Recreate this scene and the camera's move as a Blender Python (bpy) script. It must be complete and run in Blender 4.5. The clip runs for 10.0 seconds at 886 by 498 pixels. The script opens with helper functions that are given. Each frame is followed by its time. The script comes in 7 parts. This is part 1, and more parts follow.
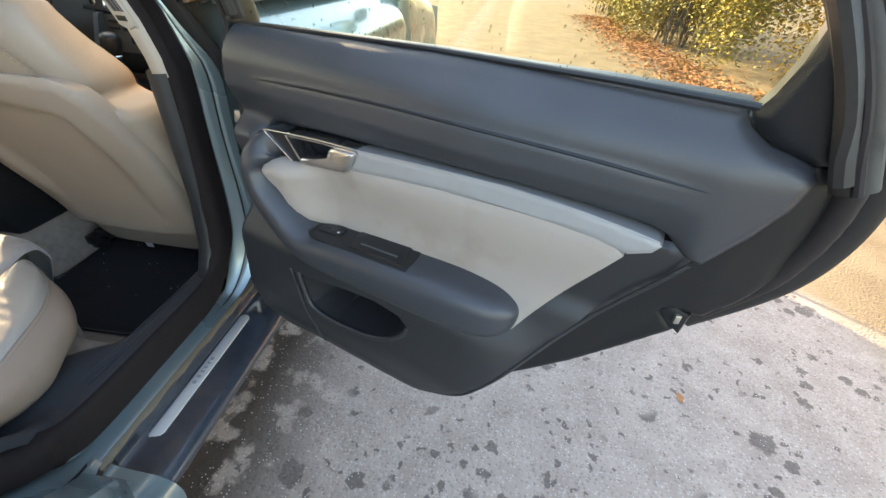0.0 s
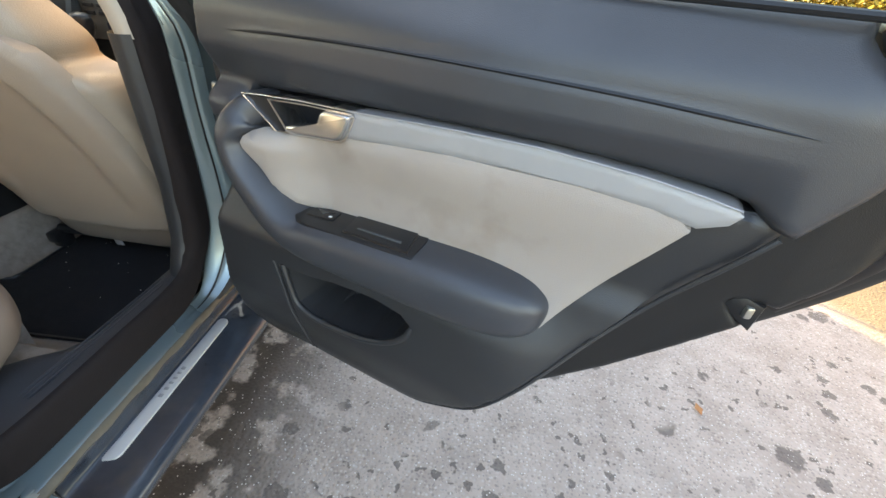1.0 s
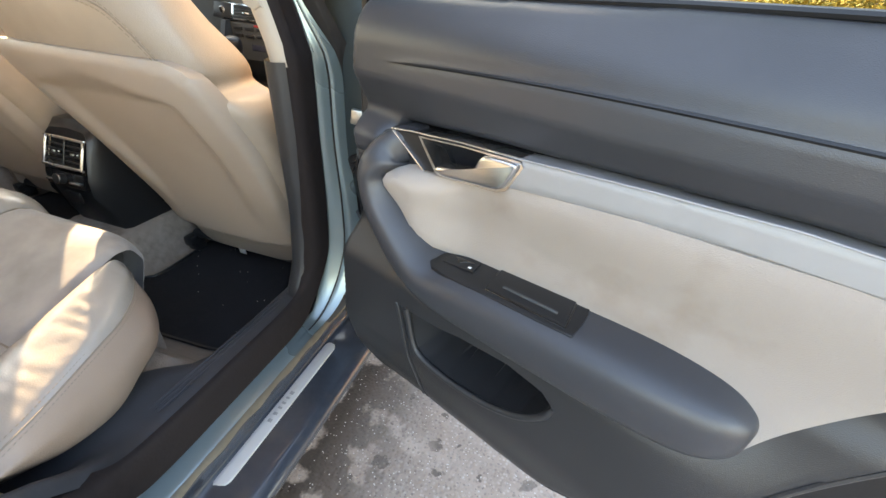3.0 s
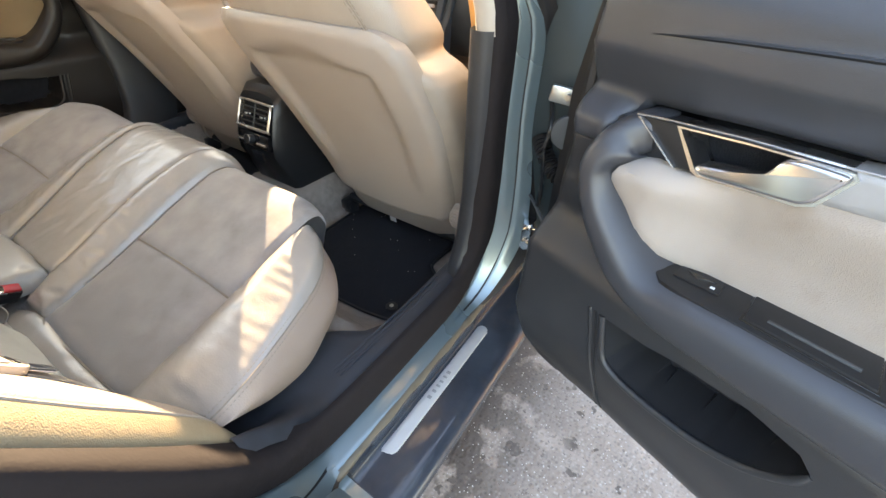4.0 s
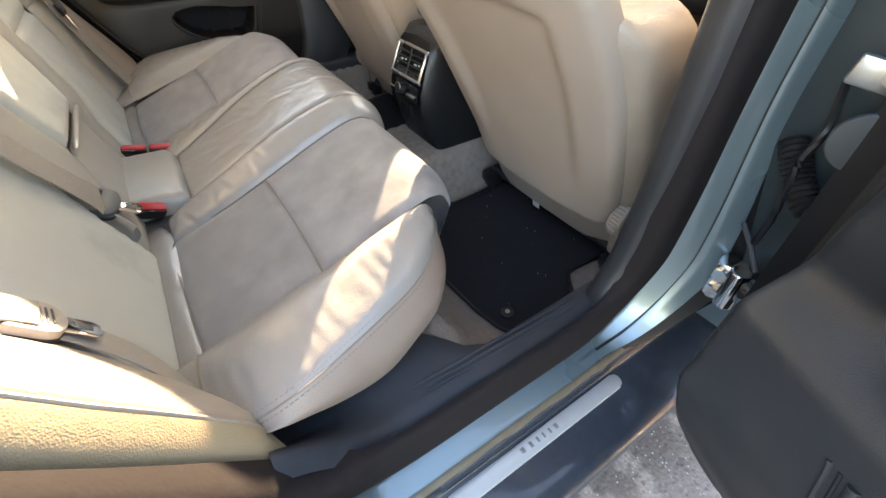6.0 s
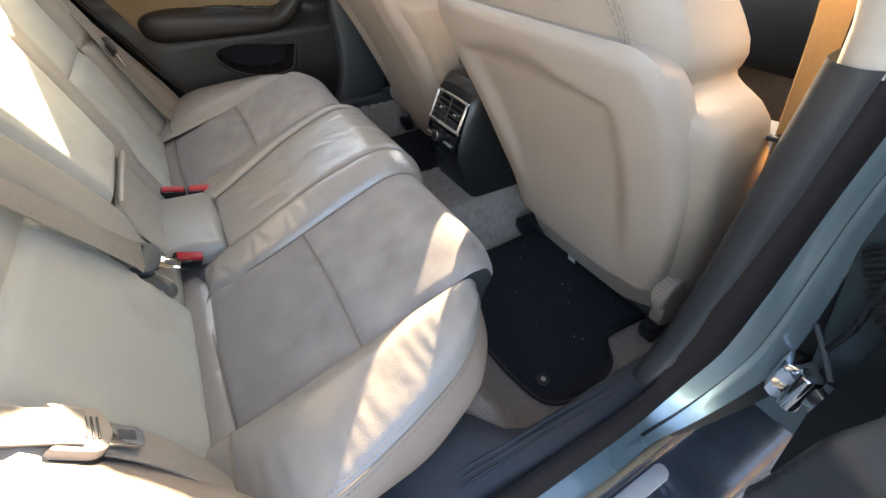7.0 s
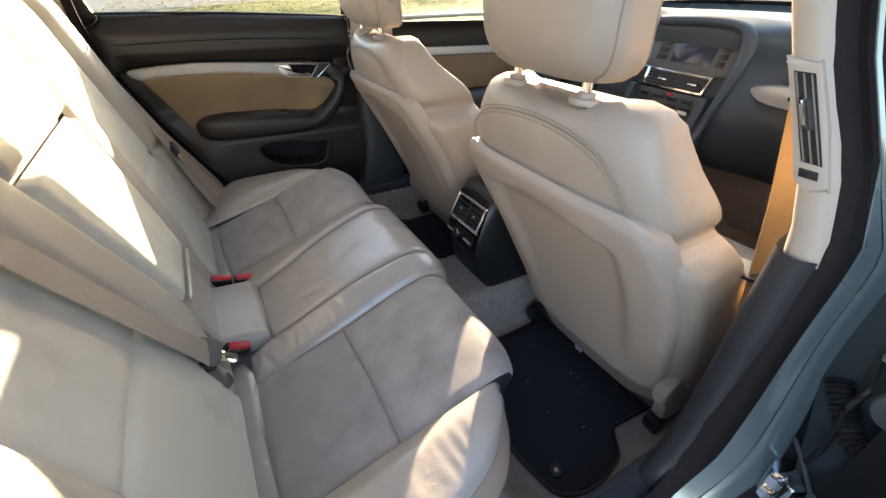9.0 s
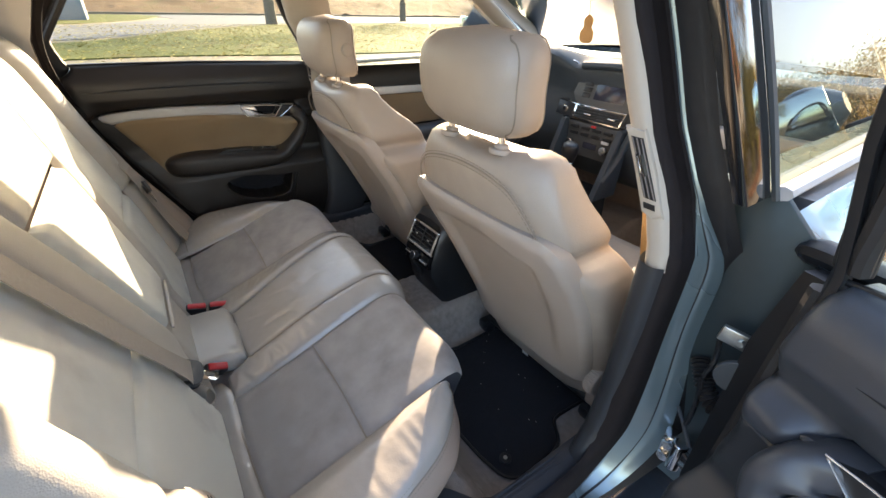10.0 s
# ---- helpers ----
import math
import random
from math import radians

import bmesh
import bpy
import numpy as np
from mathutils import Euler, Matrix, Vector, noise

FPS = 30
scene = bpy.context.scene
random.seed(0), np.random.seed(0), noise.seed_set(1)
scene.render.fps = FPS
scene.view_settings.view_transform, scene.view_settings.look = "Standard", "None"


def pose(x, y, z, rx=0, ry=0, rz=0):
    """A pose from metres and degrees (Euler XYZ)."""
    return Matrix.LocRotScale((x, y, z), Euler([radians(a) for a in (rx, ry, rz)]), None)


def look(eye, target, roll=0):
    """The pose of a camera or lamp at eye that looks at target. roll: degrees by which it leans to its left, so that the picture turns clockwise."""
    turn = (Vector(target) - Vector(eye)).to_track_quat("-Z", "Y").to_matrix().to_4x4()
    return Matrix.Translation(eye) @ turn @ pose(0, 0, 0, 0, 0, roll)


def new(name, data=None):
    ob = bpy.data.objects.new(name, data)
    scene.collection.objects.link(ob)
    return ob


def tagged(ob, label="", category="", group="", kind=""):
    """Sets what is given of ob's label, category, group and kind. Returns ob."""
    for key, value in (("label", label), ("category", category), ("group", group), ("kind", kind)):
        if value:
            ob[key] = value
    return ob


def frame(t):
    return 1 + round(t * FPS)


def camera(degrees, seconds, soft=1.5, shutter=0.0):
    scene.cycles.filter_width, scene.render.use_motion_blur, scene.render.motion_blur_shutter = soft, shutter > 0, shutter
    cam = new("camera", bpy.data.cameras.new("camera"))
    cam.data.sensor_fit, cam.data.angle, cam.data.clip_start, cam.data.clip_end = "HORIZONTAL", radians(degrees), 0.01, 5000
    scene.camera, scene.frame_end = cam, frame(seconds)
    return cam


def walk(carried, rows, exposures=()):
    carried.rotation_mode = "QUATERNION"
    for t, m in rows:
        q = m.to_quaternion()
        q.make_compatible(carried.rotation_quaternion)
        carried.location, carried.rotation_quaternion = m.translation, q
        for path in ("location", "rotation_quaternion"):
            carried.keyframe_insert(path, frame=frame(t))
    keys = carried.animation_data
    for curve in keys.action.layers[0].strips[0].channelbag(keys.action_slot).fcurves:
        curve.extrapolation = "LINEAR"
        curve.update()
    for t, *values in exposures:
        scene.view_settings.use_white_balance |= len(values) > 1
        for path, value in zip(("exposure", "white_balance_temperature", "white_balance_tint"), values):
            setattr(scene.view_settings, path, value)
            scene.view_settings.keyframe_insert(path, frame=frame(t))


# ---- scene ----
cam = camera(93.9, 10.0)
PATH = [
    (0, (1.303, -0.700, 1.046), (1.154, 0.933, -0.099), 5.18),
    (0.5, (1.292, -0.678, 1.019), (1.171, 0.975, -0.100), 5.70),
    (1, (1.273, -0.641, 0.959), (1.161, 1.027, -0.138), 6.01),
    (1.5, (1.260, -0.607, 0.952), (1.123, 1.087, -0.103), 6.11),
    (2, (1.234, -0.586, 0.951), (1.017, 1.106, -0.093), 5.79),
    (2.2, (1.227, -0.588, 0.951), (0.963, 1.104, -0.082), 5.58),
    (3.3, (1.12, -0.564, 0.967), (0.527, 0.986, -0.149), 3.7),
    (3.5, (1.082, -0.566, 0.971), (0.412, 0.926, -0.179), 3.0),
    (4, (1.015, -0.574, 0.954), (0.154, 0.757, -0.266), 1.4),
    (4.5, (0.98, -0.54, 0.917), (-0.046, 0.598, -0.369), -0.4),
    (5, (0.953, -0.5, 0.896), (-0.176, 0.476, -0.436), -1.3),
    (5.2, (0.942, -0.485, 0.89), (-0.215, 0.439, -0.453), -1.3),
    (6.3, (0.892, -0.433, 0.899), (-0.371, 0.33, -0.451), -1.3),
    (6.5, (0.876, -0.432, 0.904), (-0.399, 0.32, -0.44), -1.1),
    (7, (0.826, -0.437, 0.944), (-0.493, 0.32, -0.354), -0.6),
    (7.5, (0.8, -0.454, 0.999), (-0.566, 0.307, -0.248), -0.5),
    (8, (0.8, -0.465, 1.029), (-0.607, 0.313, -0.16), -0.1),
    (8.5, (0.808, -0.481, 1.057), (-0.632, 0.32, -0.077), 0.4),
    (9, (0.827, -0.497, 1.078), (-0.627, 0.342, -0.008), 1.0),
    (9.5, (0.876, -0.512, 1.11), (-0.572, 0.395, 0.069), 1.3),
    (10, (0.938, -0.531, 1.153), (-0.475, 0.467, 0.151), 1.3),
]
walk(cam, [(t, look(eye, target, roll)) for t, eye, target, roll in PATH], [(0, 3.0, 7400, 12), (2, 3.5, 8300, 15), (3.5, 3.62, 7900, 16), (4.5, 3.88, 7800, 16), (6.5, 3.68, 7200, 16), (8, 3.38, 6700, 16), (10, 3.05, 6800, 17)])

# ---- world, sun ----
SUN_DIR = Vector((-0.760, 0.578, 0.296)).normalized()
elev = math.asin(SUN_DIR.z)
azim = math.atan2(SUN_DIR.x, SUN_DIR.y)
world = bpy.data.worlds.new("sky")
scene.world = world
world.use_nodes = True
wn = world.node_tree.nodes
sky = wn.new("ShaderNodeTexSky")
sky.sky_type = "NISHITA"
sky.sun_disc = False
sky.sun_elevation = elev
sky.sun_rotation = azim
sky.air_density, sky.dust_density = 1.0, 2.0
wn["Background"].inputs["Strength"].default_value = 0.15
world.node_tree.links.new(sky.outputs[0], wn["Background"].inputs["Color"])
sun_data = bpy.data.lights.new("sun", "SUN")
sun_data.energy, sun_data.angle, sun_data.color = 3.0, radians(0.53), (1.0, 0.83, 0.58)
sun = new("sun", sun_data)
sun.matrix_world = look(SUN_DIR * 50, (0, 0, 0))

# ---- materials ----


def material(name, base, rough=0.5, metal=0.0, vary=0.12, scale=30.0, bump=0.0, bump_scale=400.0, stain=None, stain_scale=4.0, stain_amount=0.5,
             coat=0.0, sheen=0.0, spec=0.5, bump2=0.0, bump2_scale=60.0, trans=0.0, rough_vary=0.08, hue=None):
    """A surface with colour variation at two scales, uneven gloss and fine relief, in metres of the object."""
    m = bpy.data.materials.new(name)
    m.use_nodes = True
    nt = m.node_tree
    n, l = nt.nodes, nt.links
    b = n["Principled BSDF"]
    co = n.new("ShaderNodeTexCoord")

    def tex(s, detail=4.0, kind="ShaderNodeTexNoise"):
        t = n.new(kind)
        t.inputs["Scale"].default_value = s
        if kind == "ShaderNodeTexNoise":
            t.inputs["Detail"].default_value = detail
        l.new(co.outputs["Object"], t.inputs["Vector"])
        return t

    def mix(fac, a, c):
        x = n.new("ShaderNodeMix")
        x.data_type = "RGBA"
        l.new(fac, x.inputs["Factor"])
        for sock, v in ((x.inputs["A"], a), (x.inputs["B"], c)):
            if isinstance(v, tuple):
                sock.default_value = (*v, 1)
            else:
                l.new(v, sock)
        return x.outputs["Result"]

    def ramp(out, lo, hi):
        r = n.new("ShaderNodeMapRange")
        r.inputs["From Min"].default_value, r.inputs["From Max"].default_value = lo, hi
        l.new(out, r.inputs["Value"])
        return r.outputs["Result"]

    fine = tex(scale)
    broad = tex(scale * 0.16, 2.0)
    dark = tuple(c * (1 - vary) for c in base)
    light = tuple(min(1, c * (1 + vary)) for c in base)
    if hue:
        light = tuple(min(1, c * h) for c, h in zip(light, hue))
    col = mix(ramp(fine.outputs["Fac"], 0.3, 0.7), dark, light)
    col = mix(ramp(broad.outputs["Fac"], 0.35, 0.65), col, base)
    if stain:
        st = tex(stain_scale, 5.0)
        r = ramp(st.outputs["Fac"], 0.55, 0.7)
        k = n.new("ShaderNodeMath")
        k.operation = "MULTIPLY"
        k.inputs[1].default_value = stain_amount
        l.new(r, k.inputs[0])
        col = mix(k.outputs[0], col, stain)
    l.new(col, b.inputs["Base Color"])
    rr = n.new("ShaderNodeMapRange")
    rr.inputs["To Min"].default_value, rr.inputs["To Max"].default_value = max(0.02, rough - rough_vary), min(1, rough + rough_vary)
    l.new(broad.outputs["Fac"], rr.inputs["Value"])
    l.new(rr.outputs["Result"], b.inputs["Roughness"])
    b.inputs["Metallic"].default_value = metal
    b.inputs["Coat Weight"].default_value = coat
    b.inputs["Coat Roughness"].default_value = 0.05
    b.inputs["Sheen Weight"].default_value = sheen
    b.inputs["Specular IOR Level"].default_value = spec
    b.inputs["Transmission Weight"].default_value = trans
    last = None
    for amount, s, kind in ((bump2, bump2_scale, "ShaderNodeTexNoise"), (bump, bump_scale, "ShaderNodeTexVoronoi")):
        if amount:
            t = tex(s, 3.0, kind)
            bp = n.new("ShaderNodeBump")
            bp.inputs["Strength"].default_value = 1.0
            bp.inputs["Distance"].default_value = amount
            l.new(t.outputs["Fac" if kind == "ShaderNodeTexNoise" else "Distance"], bp.inputs["Height"])
            if last:
                l.new(last, bp.inputs["Normal"])
            last = bp.outputs["Normal"]
    if last:
        l.new(last, b.inputs["Normal"])
    return m


def glass_material(name, tint, rough=0.0):
    """Thin automotive glass: clear pane that mirrors at the true rate."""
    m = bpy.data.materials.new(name)
    m.use_nodes = True
    n, l = m.node_tree.nodes, m.node_tree.links
    n.remove(n["Principled BSDF"])
    tr, gl, mx, fr = (n.new(k) for k in ("ShaderNodeBsdfTransparent", "ShaderNodeBsdfGlossy", "ShaderNodeMixShader", "ShaderNodeFresnel"))
    tr.inputs["Color"].default_value = (*tint, 1)
    gl.inputs["Roughness"].default_value = rough
    fr.inputs["IOR"].default_value = 1.5
    l.new(fr.outputs[0], mx.inputs[0])
    l.new(tr.outputs[0], mx.inputs[1])
    l.new(gl.outputs[0], mx.inputs[2])
    l.new(mx.outputs[0], n["Material Output"].inputs["Surface"])
    return m


LEATHER = material("leather", (0.35, 0.292, 0.24), 0.42, vary=0.05, scale=25, bump=0.00025, bump_scale=520, bump2=0.0006, bump2_scale=28, stain=(0.33, 0.275, 0.225), stain_scale=5, stain_amount=0.35)
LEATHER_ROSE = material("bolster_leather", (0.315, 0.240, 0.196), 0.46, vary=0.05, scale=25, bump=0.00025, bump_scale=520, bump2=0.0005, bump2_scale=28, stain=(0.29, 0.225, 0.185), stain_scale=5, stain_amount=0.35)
LEATHER_GREY = material("grey_beige_leather", (0.43, 0.405, 0.355), 0.40, vary=0.05, scale=25, bump=0.00025, bump_scale=520, bump2=0.0006, bump2_scale=28, stain=(0.38, 0.35, 0.30), stain_scale=5, stain_amount=0.35)
LEATHER_WORN = material("creased_leather", (0.345, 0.312, 0.28), 0.24, spec=0.8, vary=0.07, scale=22, bump=0.00014, bump_scale=480, bump2=0.0045, bump2_scale=13, stain=(0.27, 0.25, 0.22), stain_scale=9, stain_amount=0.4)
LEATHER_SMOOTH = material("smooth_leather", (0.385, 0.355, 0.305), 0.30, vary=0.04, scale=25, bump=0.00015, bump_scale=520, bump2=0.0004, bump2_scale=20)
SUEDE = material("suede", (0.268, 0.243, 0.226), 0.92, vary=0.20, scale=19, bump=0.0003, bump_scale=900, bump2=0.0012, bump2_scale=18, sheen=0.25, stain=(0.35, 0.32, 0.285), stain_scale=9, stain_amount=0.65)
SUEDE_DOOR = material("door_suede", (0.375, 0.328, 0.290), 0.95, vary=0.10, scale=11, bump=0.0003, bump_scale=900, sheen=0.2, stain=(0.25, 0.185, 0.13), stain_scale=8, stain_amount=0.6)
# Paler copy of the seat suede; door-opening light is put into its tone.
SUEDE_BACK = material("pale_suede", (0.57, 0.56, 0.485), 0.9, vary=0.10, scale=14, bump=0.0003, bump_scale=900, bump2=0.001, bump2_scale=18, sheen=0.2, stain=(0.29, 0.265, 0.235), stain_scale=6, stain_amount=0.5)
# Door suede made browner and darker: the far side's shade is in the colour.
SUEDE_SHADED = material("shaded_suede", (0.205, 0.147, 0.086), 0.95, vary=0.08, scale=9, bump=0.0003, bump_scale=900, sheen=0.15, stain=(0.155, 0.11, 0.063), stain_scale=5, stain_amount=0.5)
VINYL = material("grained_vinyl", (0.37, 0.285, 0.175), 0.40, vary=0.05, scale=25, bump=0.0003, bump_scale=620, bump2=0.0006, bump2_scale=90)
# Door plastic with the warm shade of the far side put into its colour.
DARK_SHADED = material("shaded_plastic", (0.017, 0.0135, 0.0115), 0.42, vary=0.12, scale=18, bump=0.00016, bump_scale=1100)
SHELL = material("seat_shell", (0.358, 0.300, 0.254), 0.5, vary=0.04, scale=12, bump=0.0002, bump_scale=700, stain=(0.33, 0.275, 0.23), stain_scale=4, stain_amount=0.3)
DARK = material("dark_plastic", (0.027, 0.0285, 0.032), 0.38, spec=0.65, vary=0.12, scale=18, bump=0.00016, bump_scale=1100, stain=(0.05, 0.05, 0.05), stain_scale=6, stain_amount=0.3)
CARRIER_BLACK = material("hard_black_plastic", (0.014, 0.014, 0.015), 0.46, spec=0.4, vary=0.12, scale=18, bump=0.00016, bump_scale=1100)
DARK_SOFT = material("soft_dark_plastic", (0.043, 0.046, 0.054), 0.37, spec=0.65, vary=0.1, scale=14, bump=0.00012, bump_scale=1300)
BLACK = material("black_plastic", (0.012, 0.013, 0.015), 0.35, vary=0.2, scale=40, bump=0.0001, bump_scale=900)
GLOSS = material("gloss_black", (0.008, 0.008, 0.009), 0.08, vary=0.1, scale=40, coat=0.6, rough_vary=0.03)
RUBBER = material("rubber", (0.020, 0.018, 0.018), 0.55, vary=0.2, scale=60, bump2=0.0004, bump2_scale=150)
SILL_PLASTIC = material("sill_plastic", (0.030, 0.037, 0.050), 0.25, coat=0.7, vary=0.25, scale=30, bump=0.00015, bump_scale=900, stain=(0.07, 0.065, 0.06), stain_scale=14, stain_amount=0.35)
COVER_PLASTIC = material("cover_plastic", (0.038, 0.042, 0.050), 0.38, vary=0.2, scale=30, bump=0.00018, bump_scale=900, stain=(0.045, 0.042, 0.04), stain_scale=14, stain_amount=0.3)
PAINT = material("paint", (0.215, 0.285, 0.305), 0.28, metal=0.55, vary=0.03, scale=40, coat=0.8, stain=(0.27, 0.30, 0.29), stain_scale=9, stain_amount=0.35)
# Body paint darkened so that its colour holds the shade of the door recess.
SHADED_PAINT = material("shaded_paint", (0.040, 0.056, 0.060), 0.42, metal=0.3, vary=0.08, scale=40)
SEALER = material("seam_sealer", (0.12, 0.10, 0.072), 0.45, vary=0.2, scale=60, bump2=0.0006, bump2_scale=120)
CARPET = material("carpet", (0.30, 0.255, 0.222), 0.97, vary=0.2, scale=60, bump2=0.003, bump2_scale=420, stain=(0.17, 0.145, 0.12), stain_scale=7, stain_amount=0.5)
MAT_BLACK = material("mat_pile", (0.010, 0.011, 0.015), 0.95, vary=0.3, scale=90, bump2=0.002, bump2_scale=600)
CHROME = material("chrome", (0.72, 0.72, 0.72), 0.12, metal=1.0, vary=0.03, scale=40, rough_vary=0.05)
ALU = material("brushed_aluminium", (0.52, 0.51, 0.50), 0.42, metal=0.25, vary=0.05, scale=60, bump2=0.0001, bump2_scale=900)
STRIP_ALU = material("satin_aluminium", (0.39, 0.39, 0.395), 0.55, metal=0.35, vary=0.04, scale=60, bump2=0.00008, bump2_scale=900)
STEEL = material("zinc_steel", (0.50, 0.50, 0.47), 0.35, metal=0.9, vary=0.15, scale=80, stain=(0.2, 0.15, 0.1), stain_scale=40, stain_amount=0.5)
SATIN = material("satin_chrome", (0.80, 0.80, 0.80), 0.27, metal=1.0, vary=0.03, scale=40, rough_vary=0.04)
ALU_DARK = material("embossed_aluminium", (0.30, 0.30, 0.30), 0.45, metal=0.3, vary=0.05, scale=60)
SEAL_BROWN = material("seal_flock", (0.026, 0.021, 0.021), 0.7, spec=0.3, vary=0.15, scale=60, bump2=0.0004, bump2_scale=200)
BRONZE = material("dull_bronze", (0.24, 0.20, 0.175), 0.42, metal=0.4, vary=0.06, scale=60)
SEAL_RUBBER = material("door_seal_rubber", (0.020, 0.016, 0.016), 0.8, spec=0.15, vary=0.15, scale=60, bump2=0.0004, bump2_scale=200)
MIRROR = material("mirror_glass", (0.62, 0.74, 0.70), 0.03, metal=1.0, vary=0.01, rough_vary=0.01)
RED = material("red_plastic", (0.50, 0.025, 0.03), 0.35, vary=0.08, scale=60)
WEBBING = material("belt_webbing", (0.35, 0.312, 0.265), 0.8, vary=0.08, scale=200, bump2=0.0006, bump2_scale=900)
WEBBING_TAN = material("tan_webbing", (0.52, 0.30, 0.12), 0.8, vary=0.08, scale=200, bump2=0.0006, bump2_scale=900)
TRIM_BEIGE = material("beige_trim", (0.46, 0.40, 0.33), 0.6, vary=0.03, scale=30, bump=0.00015, bump_scale=900)
HEADLINER = material("headliner", (0.50, 0.46, 0.40), 0.95, vary=0.04, scale=40, bump2=0.0006, bump2_scale=600)
THREAD = material("thread", (0.50, 0.43, 0.35), 0.8, vary=0.05, scale=300)
SEAM = material("seam", (0.25, 0.207, 0.165), 0.8, vary=0.05, scale=300)
GREY_PLASTIC = material("grey_plastic", (0.065, 0.07, 0.073), 0.5, vary=0.08, scale=30, bump=0.00015, bump_scale=900)
DASH_GREY = material("dash_plastic", (0.042, 0.054, 0.066), 0.5, vary=0.08, scale=30, bump=0.00015, bump_scale=900)
DASH_FACE = material("dash_face", (0.085, 0.090, 0.092), 0.5, vary=0.08, scale=30, bump=0.00015, bump_scale=900)
SCREEN = material("screen", (0.03, 0.032, 0.05), 0.15, vary=0.1, scale=30)
TYRE = material("tyre", (0.022, 0.022, 0.022), 0.8, vary=0.15, scale=40)
GLASS = glass_material("window_glass", (0.74, 0.80, 0.74))
GLASS_DUSTY = glass_material("wet_glass", (0.80, 0.86, 0.76), 0.02)
DROP = glass_material("water_drop", (0.75, 0.78, 0.74))
WHITE = material("white_label", (0.75, 0.75, 0.75), 0.6, vary=0.03)

# ---- mesh tools ----


def thing(name, at, label, category, group="", kind=""):
    ob = new(name)
    ob.location = at
    ob.empty_display_size = 0.05
    return tagged(ob, label, category, group, kind)


def part(name, bm, mat_, parent, label="", angle=38, smooth=True):
    """Link a bmesh, given in world metres, as one mesh under a thing or a part."""
    me = bpy.data.meshes.new(name)
    bm.to_mesh(me)
    bm.free()
    return link_mesh(name, me, mat_, parent, label, angle, smooth)


def link_mesh(name, me, mat_, parent, label="", angle=38, smooth=True):
    ob = new(name, me)
    base = Vector((0, 0, 0))
    p = parent
    while p is not None:
        base += p.location
        p = p.parent
    me.transform(Matrix.Translation(-base))
    me.materials.append(mat_)
    if smooth:
        me.polygons.foreach_set("use_smooth", [True] * len(me.polygons))
        me.set_sharp_from_angle(angle=radians(angle))
    ob.parent = parent
    if label:
        ob["label"] = label
    return ob


def mesh_of(verts, faces):
    me = bpy.data.meshes.new("m")
    me.from_pydata([tuple(v) for v in verts], [], faces)
    bm = bmesh.new()
    bm.from_mesh(me)
    bpy.data.meshes.remove(me)
    return bm


def curve(pts, per=6, closed=False):
    """Catmull-Rom through points of any dimension."""
    p = np.array(pts, float)
    k = len(p)
    out = []
    last = k if closed else k - 1
    for i in range(last):
        if closed:
            a, b, c, d = p[(i - 1) % k], p[i], p[(i + 1) % k], p[(i + 2) % k]
        else:
            a, b, c, d = p[max(i - 1, 0)], p[i], p[i + 1], p[min(i + 2, k - 1)]
        for j in range(per):
            t = j / per
            out.append(0.5 * (2 * b + (c - a) * t + (2 * a - 5 * b + 4 * c - d) * t * t + (3 * b - a - 3 * c + d) * t ** 3))
    if not closed:
        out.append(p[-1])
    return np.array(out)


def resample(pts, step, closed=True):
    p = np.array(pts, float)
    if closed:
        p = np.vstack([p, p[:1]])
    out = []
    for a, b in zip(p[:-1], p[1:]):
        k = max(1, int(round(np.linalg.norm(b - a) / step)))
        out += [a + (b - a) * j / k for j in range(k)]
    if not closed:
        out.append(p[-1])
    return np.array(out)


def seg_dist(q, loop, closed=True):
    """Distance of each point of q to a polyline."""
    a = np.array(loop, float)
    b = np.roll(a, -1, 0) if closed else a[1:]
    a = a if closed else a[:-1]
    best = np.full(len(q), 1e9)
    for s, e in zip(a, b):
        d = e - s
        t = np.clip(((q - s) @ d) / max(1e-12, d @ d), 0, 1)
        best = np.minimum(best, np.linalg.norm(q - s - t[:, None] * d, axis=1))
    return best


def inside(q, loop):
    a = np.array(loop, float)
    b = np.roll(a, -1, 0)
    c = np.zeros(len(q), bool)
    for (x0, y0), (x1, y1) in zip(a, b):
        if y0 == y1:
            continue
        hit = ((y0 > q[:, 1]) != (y1 > q[:, 1])) & (q[:, 0] < (x1 - x0) * (q[:, 1] - y0) / (y1 - y0) + x0)
        c ^= hit
    return c


